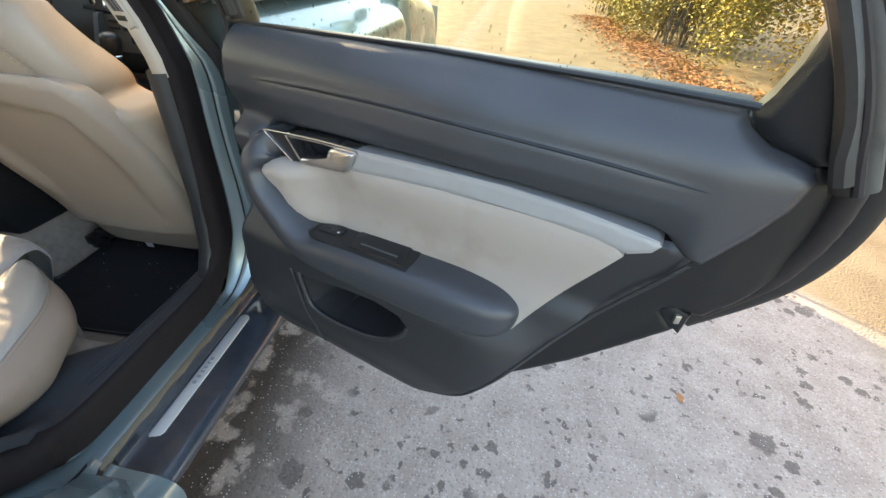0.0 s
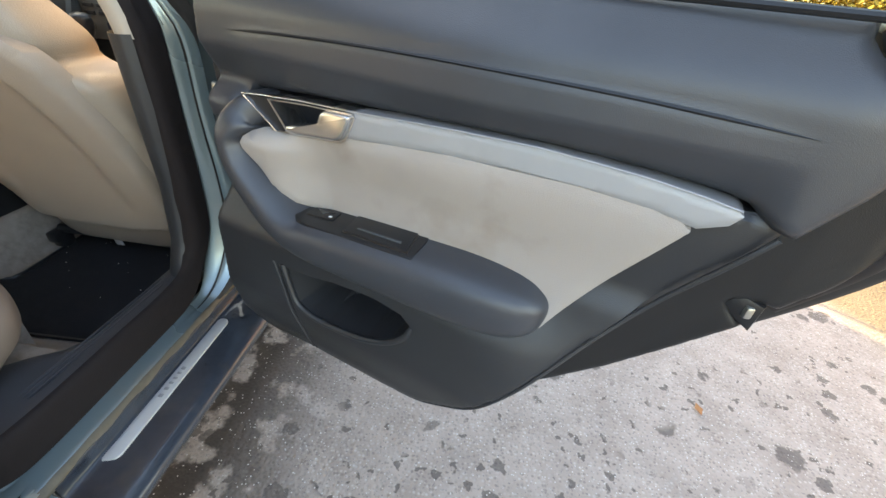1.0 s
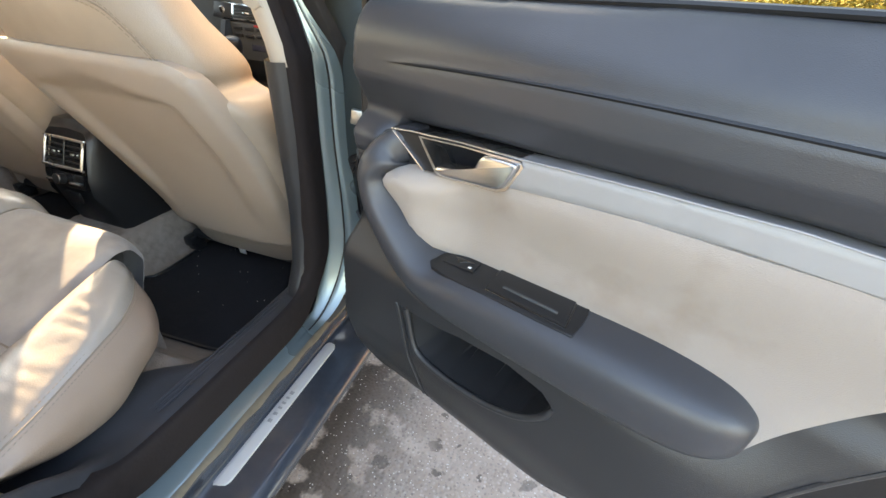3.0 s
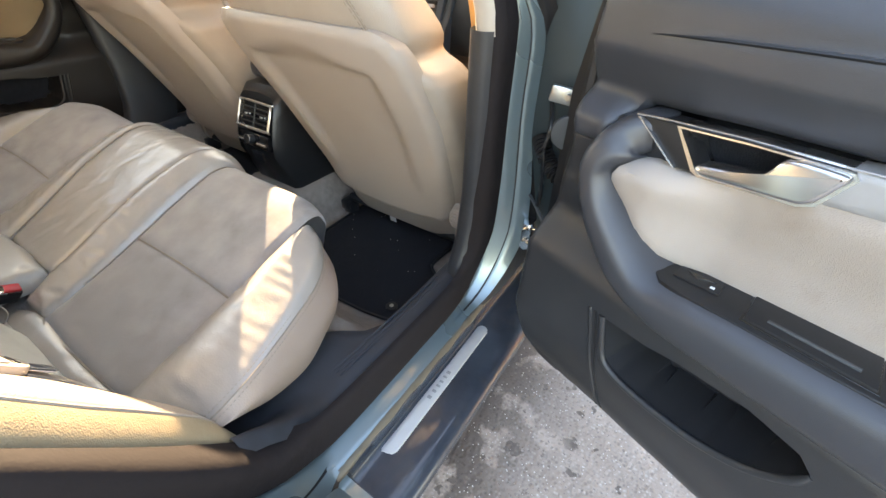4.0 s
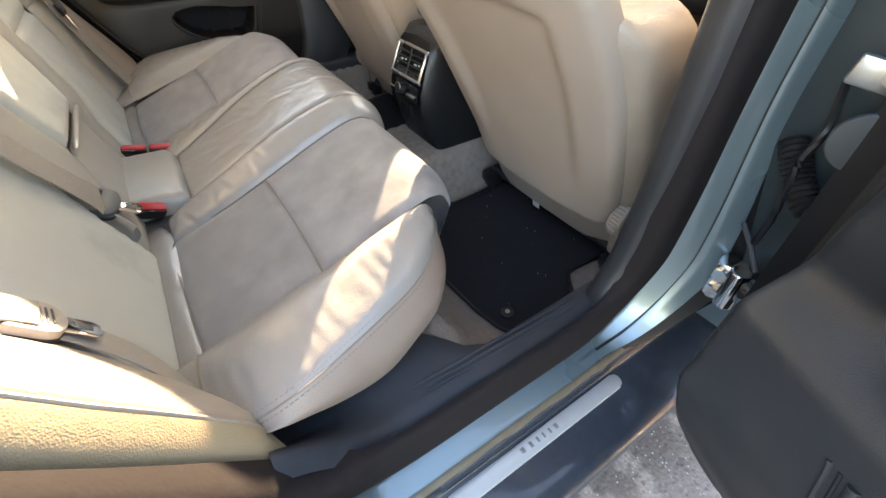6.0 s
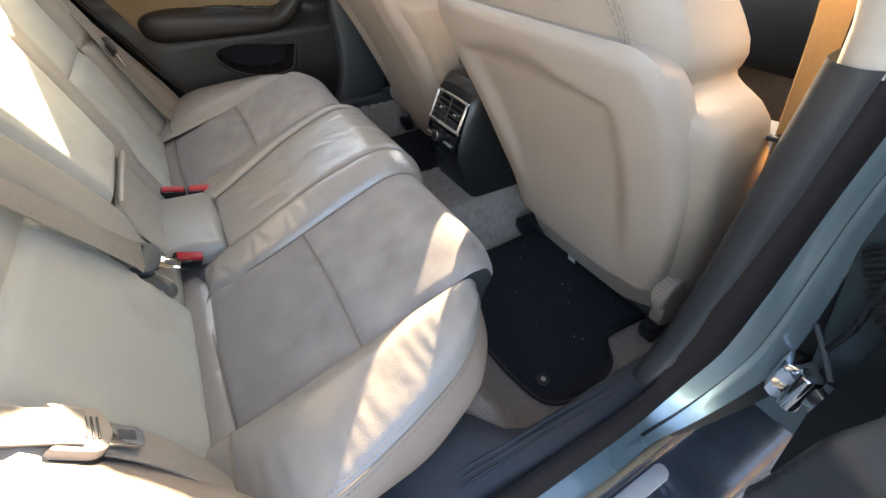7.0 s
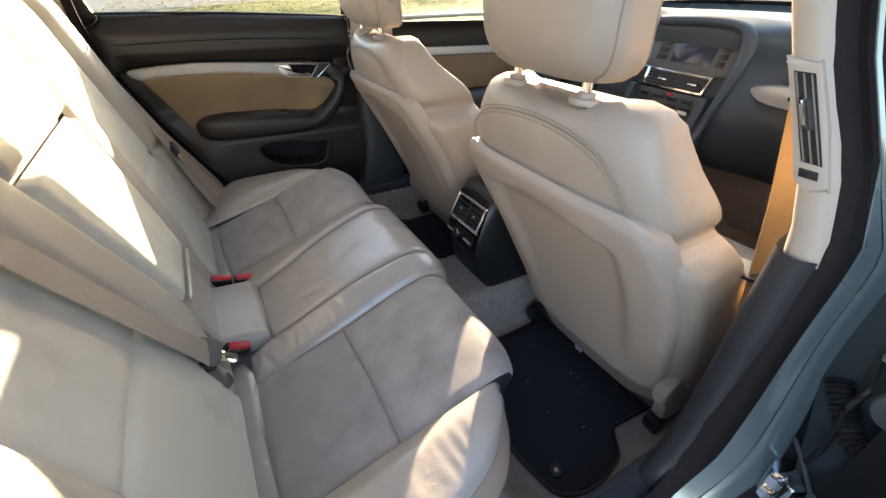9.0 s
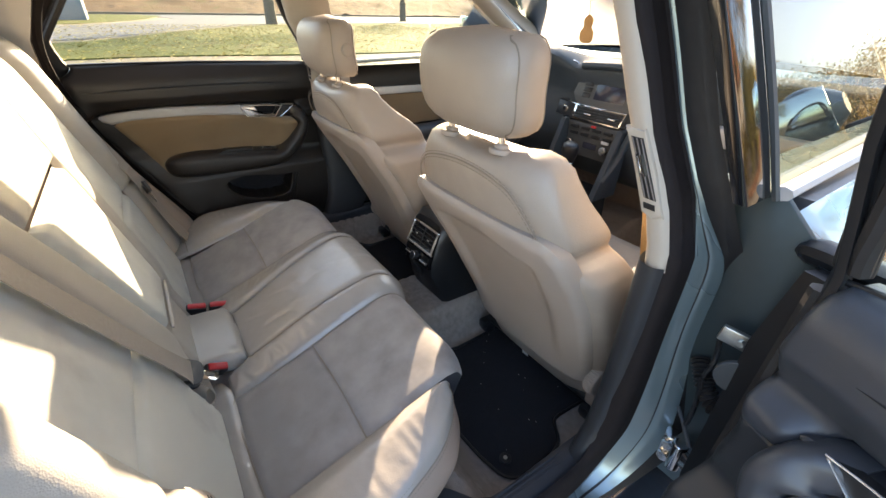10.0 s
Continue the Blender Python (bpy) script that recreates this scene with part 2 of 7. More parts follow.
def patch(outline, fn, step, out=(0, 0, 1), back=None, rims=()):
    """A surface over a plane outline: fn(points, distance from the edge) gives its places; back: the way and length of a rim folded behind it;
    rims: further closed loops that the net keeps as edges."""
    from mathutils.geometry import delaunay_2d_cdt
    loop = resample(outline, step)
    lo, hi = loop.min(0), loop.max(0)
    gx = np.arange(lo[0], hi[0], step)
    gy = np.arange(lo[1], hi[1], step * 0.87)
    g = np.array([(x + (step / 2 if j % 2 else 0), y) for j, y in enumerate(gy) for x in gx])
    g = g[inside(g, loop)]
    g = g[seg_dist(g, loop) > step * 0.45]
    pts = [loop]
    edges = [(i, (i + 1) % len(loop)) for i in range(len(loop))]
    base = len(loop)
    for r in rims:
        rr = resample(r, step * 0.6)
        g = g[seg_dist(g, rr) > step * 0.35]
        pts.append(rr)
        edges += [(base + i, base + (i + 1) % len(rr)) for i in range(len(rr))]
        base += len(rr)
    pts.append(g)
    allp = np.vstack(pts)
    res = delaunay_2d_cdt([Vector(p) for p in allp], edges, [list(range(len(loop)))], 1, 1e-6)
    v2 = np.array([tuple(v) for v in res[0]])
    faces = [tuple(f) for f in res[2]]
    d = seg_dist(v2, loop)
    v3 = np.array(fn(v2, d), float)
    tri = np.array([f[:3] for f in faces])
    nrm = np.cross(v3[tri[:, 1]] - v3[tri[:, 0]], v3[tri[:, 2]] - v3[tri[:, 0]]).sum(0)
    if nrm @ np.array(out, float) < 0:
        faces = [f[::-1] for f in faces]
    verts = [tuple(v) for v in v3]
    if back is not None:
        count = {}
        for f in faces:
            for i in range(len(f)):
                e = (f[i], f[(i + 1) % len(f)])
                count[e] = count.get(e, 0) + 1
        rim = [e for e in count if (e[1], e[0]) not in count]
        bk = np.array(back, float)
        idx = {}
        for e in rim:
            for i in e:
                if i not in idx:
                    idx[i] = len(verts)
                    verts.append(tuple(v3[i] + bk))
        faces += [(e[1], e[0], idx[e[0]], idx[e[1]]) for e in rim]
    return mesh_of(verts, faces)


def loft(rings, closed=True, cap=True):
    """Skin over rings of equally many points."""
    rings = [np.array(r, float) for r in rings]
    k = len(rings[0])
    verts = [tuple(p) for r in rings for p in r]
    faces = []
    for i in range(len(rings) - 1):
        for j in range(k if closed else k - 1):
            a, b = i * k + j, i * k + (j + 1) % k
            faces.append((a, b, b + k, a + k))
    if cap and closed:
        faces.append(tuple(range(k))[::-1])
        faces.append(tuple((len(rings) - 1) * k + j for j in range(k)))
    bm = mesh_of(verts, faces)
    if closed:
        bmesh.ops.recalc_face_normals(bm, faces=bm.faces)
    return bm


def tube(pts, r, sides=10, closed=False, flat=1.0, up=(0, 0, 1)):
    """A round or flattened rod along points; r may be a list."""
    p = np.array(pts, float)
    k = len(p)
    rings = []
    for i in range(k):
        a, b = (p[(i - 1) % k], p[(i + 1) % k]) if closed else (p[max(i - 1, 0)], p[min(i + 1, k - 1)])
        t = (b - a) / np.linalg.norm(b - a)
        s = np.cross(t, np.array(up, float))
        if np.linalg.norm(s) < 1e-4:
            s = np.cross(t, (1, 0, 0.3))
        s /= np.linalg.norm(s)
        w = np.cross(s, t)
        rad = r[i] if hasattr(r, "__len__") else r
        rings.append([p[i] + rad * (math.cos(q) * s + flat * math.sin(q) * w) for q in np.linspace(0, 2 * math.pi, sides, False)])
    if closed:
        rings.append(rings[0])
    return loft(rings, True, not closed)


def box(c, size, bevel=0.003, turn=(0, 0, 0), seg=2, m=None):
    bm = bmesh.new()
    bmesh.ops.create_cube(bm, size=1)
    bmesh.ops.scale(bm, vec=size, verts=bm.verts)
    if bevel:
        bmesh.ops.bevel(bm, geom=list(bm.edges), offset=min(bevel, min(size) * 0.49), segments=seg, profile=0.5, affect="EDGES")
    mm = m if m is not None else pose(*c, *turn)
    bmesh.ops.transform(bm, matrix=mm, verts=bm.verts)
    return bm


def cyl(c, r, h, turn=(0, 0, 0), sides=28, bevel=0.0, r2=None):
    bm = bmesh.new()
    bmesh.ops.create_cone(bm, cap_ends=True, segments=sides, radius1=r, radius2=r if r2 is None else r2, depth=h)
    if bevel:
        es = [e for e in bm.edges if len(e.link_faces) == 2 and e.calc_face_angle(0) > 1]
        bmesh.ops.bevel(bm, geom=es, offset=bevel, segments=3, profile=0.5, affect="EDGES")
    bmesh.ops.transform(bm, matrix=pose(*c, *turn), verts=bm.verts)
    return bm


def plate(outline, to3, w0, w1, bevel=0.002, seg=2):
    """A plane outline given thickness from w0 to w1 along the third way of to3, its front edge rounded."""
    o = np.array(outline, float)
    k = len(o)
    bm = bmesh.new()
    lo = [bm.verts.new(to3(u, v, w0)) for u, v in o]
    hi = [bm.verts.new(to3(u, v, w1)) for u, v in o]
    bm.faces.new(lo[::-1])
    top = bm.faces.new(hi)
    for i in range(k):
        bm.faces.new((lo[i], lo[(i + 1) % k], hi[(i + 1) % k], hi[i]))
    bmesh.ops.recalc_face_normals(bm, faces=bm.faces)
    if bevel:
        bmesh.ops.bevel(bm, geom=list(top.edges), offset=bevel, segments=seg, profile=0.5, affect="EDGES")
    return bm


def join(*bms):
    bm = bmesh.new()
    for b in bms:
        me = bpy.data.meshes.new("t")
        b.to_mesh(me)
        b.free()
        bm.from_mesh(me)
        bpy.data.meshes.remove(me)
    return bm


def step01(x, a, b):
    t = np.clip((x - a) / (b - a), 0, 1)
    return t * t * (3 - 2 * t)


def dome(d, r, h):
    """Rounded pillow edge: height at distance d from the edge."""
    t = np.clip(d / r, 0, 1)
    return h * np.sqrt(np.clip(1 - (1 - t) ** 2, 0, 1))


def wave(a, b, amp, seed=0):
    """Irregular soft creases for padded surfaces."""
    u = a * 44 + 2.1 * np.sin(b * 23 + seed) + 1.4 * np.sin(a * 17 + b * 31 + 2 * seed)
    v = b * 33 + 1.9 * np.sin(a * 21 + 2 * seed) + 1.2 * np.sin(b * 37 - a * 13)
    return amp * (0.65 * np.sin(u) * np.sin(v) + 0.35 * np.sin(u * 0.53 + v * 0.71 + 1 + seed))


def stitches(name, path, parent, length=0.006, gap=0.003, r=0.0007, mat_=None):
    """A row of sewn thread along a path, one mesh."""
    p = resample(path, 0.0015, False)
    step = int((length + gap) / 0.0015)
    run = int(length / 0.0015)
    rows = [tube(p[i:i + run + 1:2], r, 5) for i in range(0, len(p) - run - 1, step)]
    return part(name, join(*rows), mat_ or THREAD, parent, "sewn thread")

# ---- car body ----


def lean_back(side, z):
    """The far door pillar leans further back above the waist."""
    return 0.055 * float(step01(np.array(z), 0.97, 1.14)) if side < 0 else 0.0


def body_x(z):
    """Half width of the door opening at height z."""
    return float(np.interp(z, [0.0, 0.40, 0.60, 0.85, 0.94, 1.03, 1.18, 1.30, 1.40], [0.705, 0.705, 0.714, 0.722, 0.698, 0.655, 0.605, 0.56, 0.52]))


OPENING = curve([(-0.36, 0.378), (-0.20, 0.376), (-0.06, 0.378), (-0.005, 0.40), (0.030, 0.46), (0.038, 0.56), (0.036, 0.70), (0.030, 0.85), (0.016, 1.0), (-0.006, 1.14), (-0.04, 1.25), (-0.11, 1.32), (-0.24, 1.345),
                 (-0.42, 1.345), (-0.58, 1.30), (-0.68, 1.20), (-0.738, 1.08), (-0.748, 0.97), (-0.725, 0.86), (-0.680, 0.745), (-0.613, 0.62), (-0.556, 0.52), (-0.495, 0.432), (-0.43, 0.392)], 7, True)


def jamb(side, strip, y_shift=0.0):
    """A strip swept round a door opening: pairs of (offset away from the opening, offset outboard)."""
    k = len(OPENING)
    rings = []
    for i in range(k):
        t = OPENING[(i + 1) % k] - OPENING[(i - 1) % k]
        t /= np.linalg.norm(t)
        nn = np.array((t[1], -t[0]))
        ring = []
        for d, dx in strip:
            d0 = d
            low = float(step01(np.array(OPENING[i][1]), 0.48 if OPENING[i][0] > -0.2 else 0.41, 0.380))
            high = 0.84 * float(step01(np.array(OPENING[i][1]), 0.80, 0.96))
            far = d > 0.075
            d = d if d < 0.029 else 0.029 + (d - 0.029) * (1 - high)
            y, z = OPENING[i] + nn * d
            dx = dx * (1 - 0.72 * high / 0.84 if dx > 0.015 and not far else 1)
            x = body_x(z) + dx * (1 - 0.45 * float(step01(np.array(z), 0.45, 0.75)))
            if d0 > 0.0325:   # along the sill the jamb lies under the level flange
                off = min(d0 - 0.033, 0.037)
                zl, xl = 0.3265 - (0.004 if 0.048 < d0 < 0.0556 and len(strip) == 4 else 0) - 0.16 * off - 0.3 * max(0, d0 - 0.0705), 0.7055 + 0.88 * off
            else:
                zl, xl = OPENING[i][1] - (1.65 * d0 if d0 > 0 else d0), 0.705 + 0.30 * dx
            y, z, x = y + low * (OPENING[i][0] - y), z + low * (zl - z), x + low * (xl - x)
            ring.append((side * x, y + y_shift - (lean_back(side, z) if y > -0.3 else 0), z))
        rings.append(ring)
    rings.append(rings[0])
    bm = loft(rings, False)
    bmesh.ops.recalc_face_normals(bm, faces=bm.faces)
    return bm


car = thing("car", (0, 0, 0.2), "teal-grey metallic saloon car body with an open rear door", "car")
for side in (1, -1):
    sh_y = 0.0 if side == 1 else 0.02
    part("door_seal", jamb(side, curve([(-0.020, -0.030), (-0.018, 0.0), (-0.006, 0.014), (0.014, 0.016), (0.028, 0.016), (0.032, 0.006)], 3), sh_y), SEAL_RUBBER, car, "black rubber door seal")
    part("door_jamb", jamb(side, curve([(0.033, 0.000), (0.0345, 0.010), (0.040, 0.023), (0.046, 0.034), (0.049, 0.040)], 3), sh_y), PAINT, car, "teal metallic door jamb with raised flanges")
    part("jamb_groove", jamb(side, [(0.0485, 0.0395), (0.0495, 0.029), (0.054, 0.030), (0.0555, 0.041)], sh_y), RUBBER, car, "dark sealer groove")
    part("jamb_outer", jamb(side, curve([(0.055, 0.040), (0.058, 0.050), (0.064, 0.060), (0.070, 0.070)], 3), sh_y), PAINT, car, "outer flange of the door jamb")
    # Painted shut face given rubber black for the shade in the door gap.
    part("jamb_edge", jamb(side, curve([(0.069, 0.069), (0.076, 0.066), (0.086, 0.078), (0.094, 0.092)], 3), sh_y), RUBBER, car, "shut face behind the door jamb, its shade put into black")

# sill step under the right rear door
step_o = curve([(0.7440, 0.316), (0.7486, 0.3115), (0.7500, 0.295), (0.756, 0.2868), (0.79, 0.2845), (0.824, 0.283), (0.837, 0.279), (0.845, 0.271), (0.846, 0.261), (0.840, 0.249), (0.825, 0.236), (0.80, 0.22)], 4)
for side in (1, -1):
    rings = [[(side * x, y, z - (0.004 if abs(y) > 9 else 0)) for x, z in step_o] for y in np.linspace(-0.405, 1.25, 40)]
    bm = loft(rings, False)
    bmesh.ops.recalc_face_normals(bm, faces=bm.faces)
    part("sill_step", bm, SILL_PLASTIC, car, "black plastic sill step, damp and dusty")
    part("sill_end", plate([(0.742, 0.30), (0.748, 0.2855), (0.824, 0.283), (0.845, 0.271), (0.840, 0.249), (0.80, 0.22), (0.742, 0.20)], lambda u, v, w: (side * u, -w, v), 0.40, 0.408, 0.002), SILL_PLASTIC, car)
    pr = curve([(0.699, 0.334), (0.7055, 0.3275), (0.715, 0.3255), (0.728, 0.3235), (0.738, 0.3218), (0.7410, 0.3195), (0.742, 0.310)], 3)
    bm = loft([[(side * x, y, z - 0.006 * float(step01(np.array(y), -0.10, -0.01))) for x, z in pr] for y in np.linspace(-0.62, 1.2, 90)], False)
    bmesh.ops.recalc_face_normals(bm, faces=bm.faces)
    part("sill_flange", bm, PAINT, car, "painted sill flange")
    pr = curve([(0.7395, 0.3215), (0.7425, 0.3205), (0.7455, 0.3175), (0.7480, 0.3130), (0.7480, 0.308)], 3)
    bm = loft([[(side * (x + 0.0006 * math.sin(y * 71 + x * 300)), y, z) for x, z in pr] for y in np.linspace(-0.60, 0.075, 60)], False)
    bmesh.ops.recalc_face_normals(bm, faces=bm.faces)
    part("flange_sealer", bm, SEALER, car, "dirty tan sealer bead")
    end = curve([(0.733, 0.322), (0.746, 0.300), (0.775, 0.294), (0.82, 0.290), (0.848, 0.278), (0.860, 0.25), (0.855, 0.20)], 4)
    bm = loft([[(side * x, y, z + 0.45 * max(0, -0.41 - y) ** 1.2) for x, z in end] for y in np.linspace(-0.409, -0.60, 10)], False)
    bmesh.ops.recalc_face_normals(bm, faces=bm.faces)
    part("sill_end_panel", bm, PAINT, car, "painted sill behind the step")
    # body flank ahead of and behind the doors
    flank = [(-2.25, 0.70), (-2.2, 0.45), (-1.62, 0.30), (-1.56, 0.46), (-1.40, 0.62), (-1.20, 0.68), (-1.0, 0.62), (-0.86, 0.47), (-0.80, 0.28), (-0.42, 0.28), (-0.46, 0.38), (-0.56, 0.47), (-0.66, 0.60), (-0.76, 0.74), (-0.82, 0.88), (-0.81, 0.985), (-1.2, 1.0), (-1.75, 0.99), (-2.22, 0.93)]

    def flank_fn(q, d):
        y, z = q[:, 0], q[:, 1]
        x = 0.895 - 0.05 * step01(z, 0.7, 1.0) - 0.05 * step01(z, 0.45, 0.25) - 0.16 * step01(y, -1.5, -2.3)
        x = x - 0.055 * (1 - np.clip(d / 0.03, 0, 1)) ** 2
        return np.c_[side * x, y, z]
    part("rear_flank", patch(flank, flank_fn, 0.05, (side, 0, 0), (-side * 0.05, 0, 0)), PAINT, car, "teal metallic rear quarter panel")
    wing_o = [(1.22, 0.96), (1.22, 0.25), (1.28, 0.25), (1.32, 0.46), (1.46, 0.62), (1.66, 0.68), (1.86, 0.62), (2.02, 0.46), (2.06, 0.28), (2.45, 0.30), (2.52, 0.55), (2.40, 0.72), (1.9, 0.86)]
    part("front_wing", patch(wing_o, lambda q, d: np.c_[side * (0.905 - 0.04 * step01(q[:, 1], 0.6, 1.0) - 0.30 * step01(q[:, 0], 1.9, 2.6) ** 1.6 - 0.02 * (1 - np.clip(d / 0.03, 0, 1)) ** 2), q[:, 0], q[:, 1]], 0.05, (side, 0, 0), (-side * 0.05, 0, 0)), PAINT, car, "teal metallic front wing")
    for wy in (1.66, -1.20):
        wh = part("wheel", cyl((side * 0.80, wy, 0.29), 0.325, 0.20, (0, 90, 0), 40, 0.02), TYRE, car, "black tyre on the ground")
        wh.name = "wheel"
        part("rim", join(cyl((side * 0.885, wy, 0.29), 0.21, 0.04, (0, 90, 0), 36, 0.006), *[box((side * 0.905, wy + 0.11 * math.cos(a), 0.29 + 0.11 * math.sin(a)), (0.02, 0.18, 0.035), 0.008, (math.degrees(a), 0, 0)) for a in np.linspace(0, 6.283, 7, False)]), ALU, wh, "silver alloy rim")
    # pillars outside
    a_p = [(side * 0.735, 1.18, 0.965), (side * 0.70, 0.98, 1.09), (side * 0.64, 0.68, 1.25), (side * 0.565, 0.36, 1.375)]
    part("a_pillar", tube(curve(a_p, 5), 0.042, 12, False, 0.7), PAINT, car, "painted windscreen pillar")
    part("a_pillar_trim", tube(curve([(x - side * 0.03, y - 0.03, z - 0.012) for x, y, z in a_p], 5), 0.034, 12, False, 0.8), TRIM_BEIGE, car, "beige pillar trim")
    c_p = [(side * 0.735, -0.90, 0.97), (side * 0.69, -1.0, 1.10), (side * 0.62, -0.98, 1.24), (side * 0.55, -0.86, 1.36)]
    part("c_pillar", tube(curve(c_p, 5), 0.11, 14, False, 0.45, up=(side, 0, 0.3)), PAINT, car, "painted rear pillar")
    # inner rear pillar trim
    cp = [(-0.735, 0.955), (-0.728, 1.06), (-0.67, 1.20), (-0.57, 1.31), (-0.60, 1.36), (-0.95, 1.33), (-1.05, 1.10), (-1.05, 0.955)]
    part("rear_pillar_trim", patch(cp, lambda q, d: np.c_[side * (0.672 - 0.34 * np.clip(q[:, 1] - 0.97, 0, 1) - 0.012 * (1 - np.clip(d / 0.02, 0, 1)) ** 2), q[:, 0], q[:, 1]], 0.04, (-side, 0, 0), (side * 0.03, 0, 0)), TRIM_BEIGE, car, "beige rear pillar trim")
# roof
roof_o = [(-0.60, -0.95), (-0.575, -0.4), (-0.575, 0.30), (-0.54, 0.42), (0, 0.46), (0.54, 0.42), (0.575, 0.30), (0.575, -0.4), (0.60, -0.95), (0, -1.0)]
part("roof", patch(roof_o, lambda q, d: np.c_[q[:, 0], q[:, 1], 1.445 - 0.05 * (q[:, 0] / 0.58) ** 2 - 0.05 * ((q[:, 1] + 0.25) / 0.72) ** 2 - 0.015 * (1 - np.clip(d / 0.04, 0, 1)) ** 2], 0.06, (0, 0, 1), (0, 0, -0.02)), PAINT, car, "teal metallic roof panel")
part("headliner", patch([(x * 0.97, y * 0.97) for x, y in roof_o], lambda q, d: np.c_[q[:, 0], q[:, 1], 1.405 - 0.05 * (q[:, 0] / 0.58) ** 2 - 0.05 * ((q[:, 1] + 0.25) / 0.72) ** 2], 0.07, (0, 0, -1)), HEADLINER, car, "pale cloth headliner")
for side in (1, -1):
    rail = curve([(side * 0.565, 0.40, 1.365), (side * 0.572, 0.1, 1.385), (side * 0.565, -0.3, 1.39), (side * 0.56, -0.7, 1.365), (side * 0.57, -0.95, 1.32)], 5)
    part("roof_rail_trim", tube(rail, 0.034, 10), TRIM_BEIGE, car, "padded roof edge")
# bonnet, boot, bumpers, glass
part("bonnet", patch([(-0.74, 1.22), (-0.74, 1.6), (-0.70, 2.1), (-0.55, 2.42), (0, 2.52), (0.55, 2.42), (0.70, 2.1), (0.74, 1.6), (0.74, 1.22)], lambda q, d: np.c_[q[:, 0], q[:, 1], 0.985 - 0.10 * step01(q[:, 1], 1.2, 2.5) - 0.10 * (q[:, 0] / 0.74) ** 4 - 0.10 * step01(q[:, 1], 2.2, 2.55)], 0.08, (0, 0, 1), (0, 0, -0.03)), PAINT, car, "teal metallic bonnet")
part("boot_lid", patch([(-0.72, -1.55), (-0.70, -2.1), (0, -2.2), (0.70, -2.1), (0.72, -1.55), (0, -1.6)], lambda q, d: np.c_[q[:, 0], q[:, 1], 1.03 - 0.06 * (q[:, 0] / 0.74) ** 4 - 0.03 * step01(q[:, 1], -1.9, -2.2)], 0.08, (0, 0, 1), (0, 0, -0.05)), PAINT, car, "teal metallic boot lid")
for y0, s in ((2.40, 1), (-2.10, -1)):
    br = []
    for z in np.linspace(0.22, 0.80 if s > 0 else 0.95, 10):
        k = math.sin((z - 0.22) / 0.7 * 2.6)
        br.append([(x, y0 + s * (0.17 * k * (1 - 0.5 * (x / 0.9) ** 4) + 0.05 - 0.30 * abs(x / 0.9) ** 3), z) for x in np.linspace(-0.86, 0.86, 25)])
    bm = loft(br, False)
    bmesh.ops.recalc_face_normals(bm, faces=bm.faces)
    part("bumper", bm, PAINT, car, "painted bumper")
for nm, ol, fn in (("windscreen", [(-0.70, 0), (-0.54, 1), (0, 1.02), (0.54, 1), (0.70, 0), (0, -0.06)], lambda x, t: (x, 1.22 - 0.80 * t - 0.05 * (x / 0.7) ** 2 + 0.03, 0.985 + 0.395 * t)),
                   ("rear_window", [(-0.66, 0), (-0.54, 1), (0, 1.02), (0.54, 1), (0.66, 0), (0, -0.04)], lambda x, t: (x, -1.60 + 0.66 * t, 1.02 + 0.345 * t))):
    g = part(nm, patch(ol, lambda q, d: np.array([fn(x, t) for x, t in q]), 0.12, (0, 0, 1)), GLASS, car, "clear laminated glass")
    g.visible_shadow = False
# Added panel: stops daylight leaking in between the far door and the bench.
part("quarter_liner", box((-0.785, -0.72, 0.56), (0.012, 0.72, 0.66), 0.004), RUBBER, car, "added dark panel closing the gap behind the far door")
part("rear_panel", box((0, -2.13, 0.84), (1.36, 0.05, 0.36), 0.02), PAINT, car, "painted panel below the boot lid")
# floor pan, tunnel
part("floor_pan", box((0, 0.0, 0.205), (1.50, 4.2, 0.06), 0.01), RUBBER, car, "dark underbody pan")
part("front_bulkhead", box((0, 1.20, 0.58), (1.42, 0.04, 0.72), 0.01), CARPET, car, "carpeted bulkhead")
part("rear_bulkhead", box((0, -0.93, 0.66), (1.40, 0.04, 0.80), 0.01), CARPET, car, "panel behind the bench")
part("parcel_shelf", box((0, -1.20, 1.015), (1.34, 0.62, 0.03), 0.01), HEADLINER, car, "cloth parcel shelf")


def carpet_z(x, y):
    t = np.abs(x)
    z = 0.245 + 0.105 * step01(t, 0.165, 0.10)
    z = z + np.minimum(np.maximum(0.125 * step01(t, 0.606, 0.652), 0.150 * step01(y, -0.105, -0.27)), 0.125 + 0.03 * step01(t, 0.50, 0.44)) + 0.06 * step01(y, 0.85, 1.15)
    return np.minimum(z, 0.395)


part("floor_carpet", patch([(-0.53, -0.45), (0.53, -0.45), (0.56, -0.30), (0.59, -0.255), (0.625, -0.225), (0.66, -0.20), (0.665, 1.15), (-0.665, 1.15), (-0.66, -0.20), (-0.625, -0.225), (-0.59, -0.255), (-0.56, -0.30)], lambda q, d: np.c_[q[:, 0], q[:, 1], carpet_z(q[:, 0], q[:, 1])], 0.02, (0, 0, 1)), CARPET, car, "beige-grey moulded floor carpet")
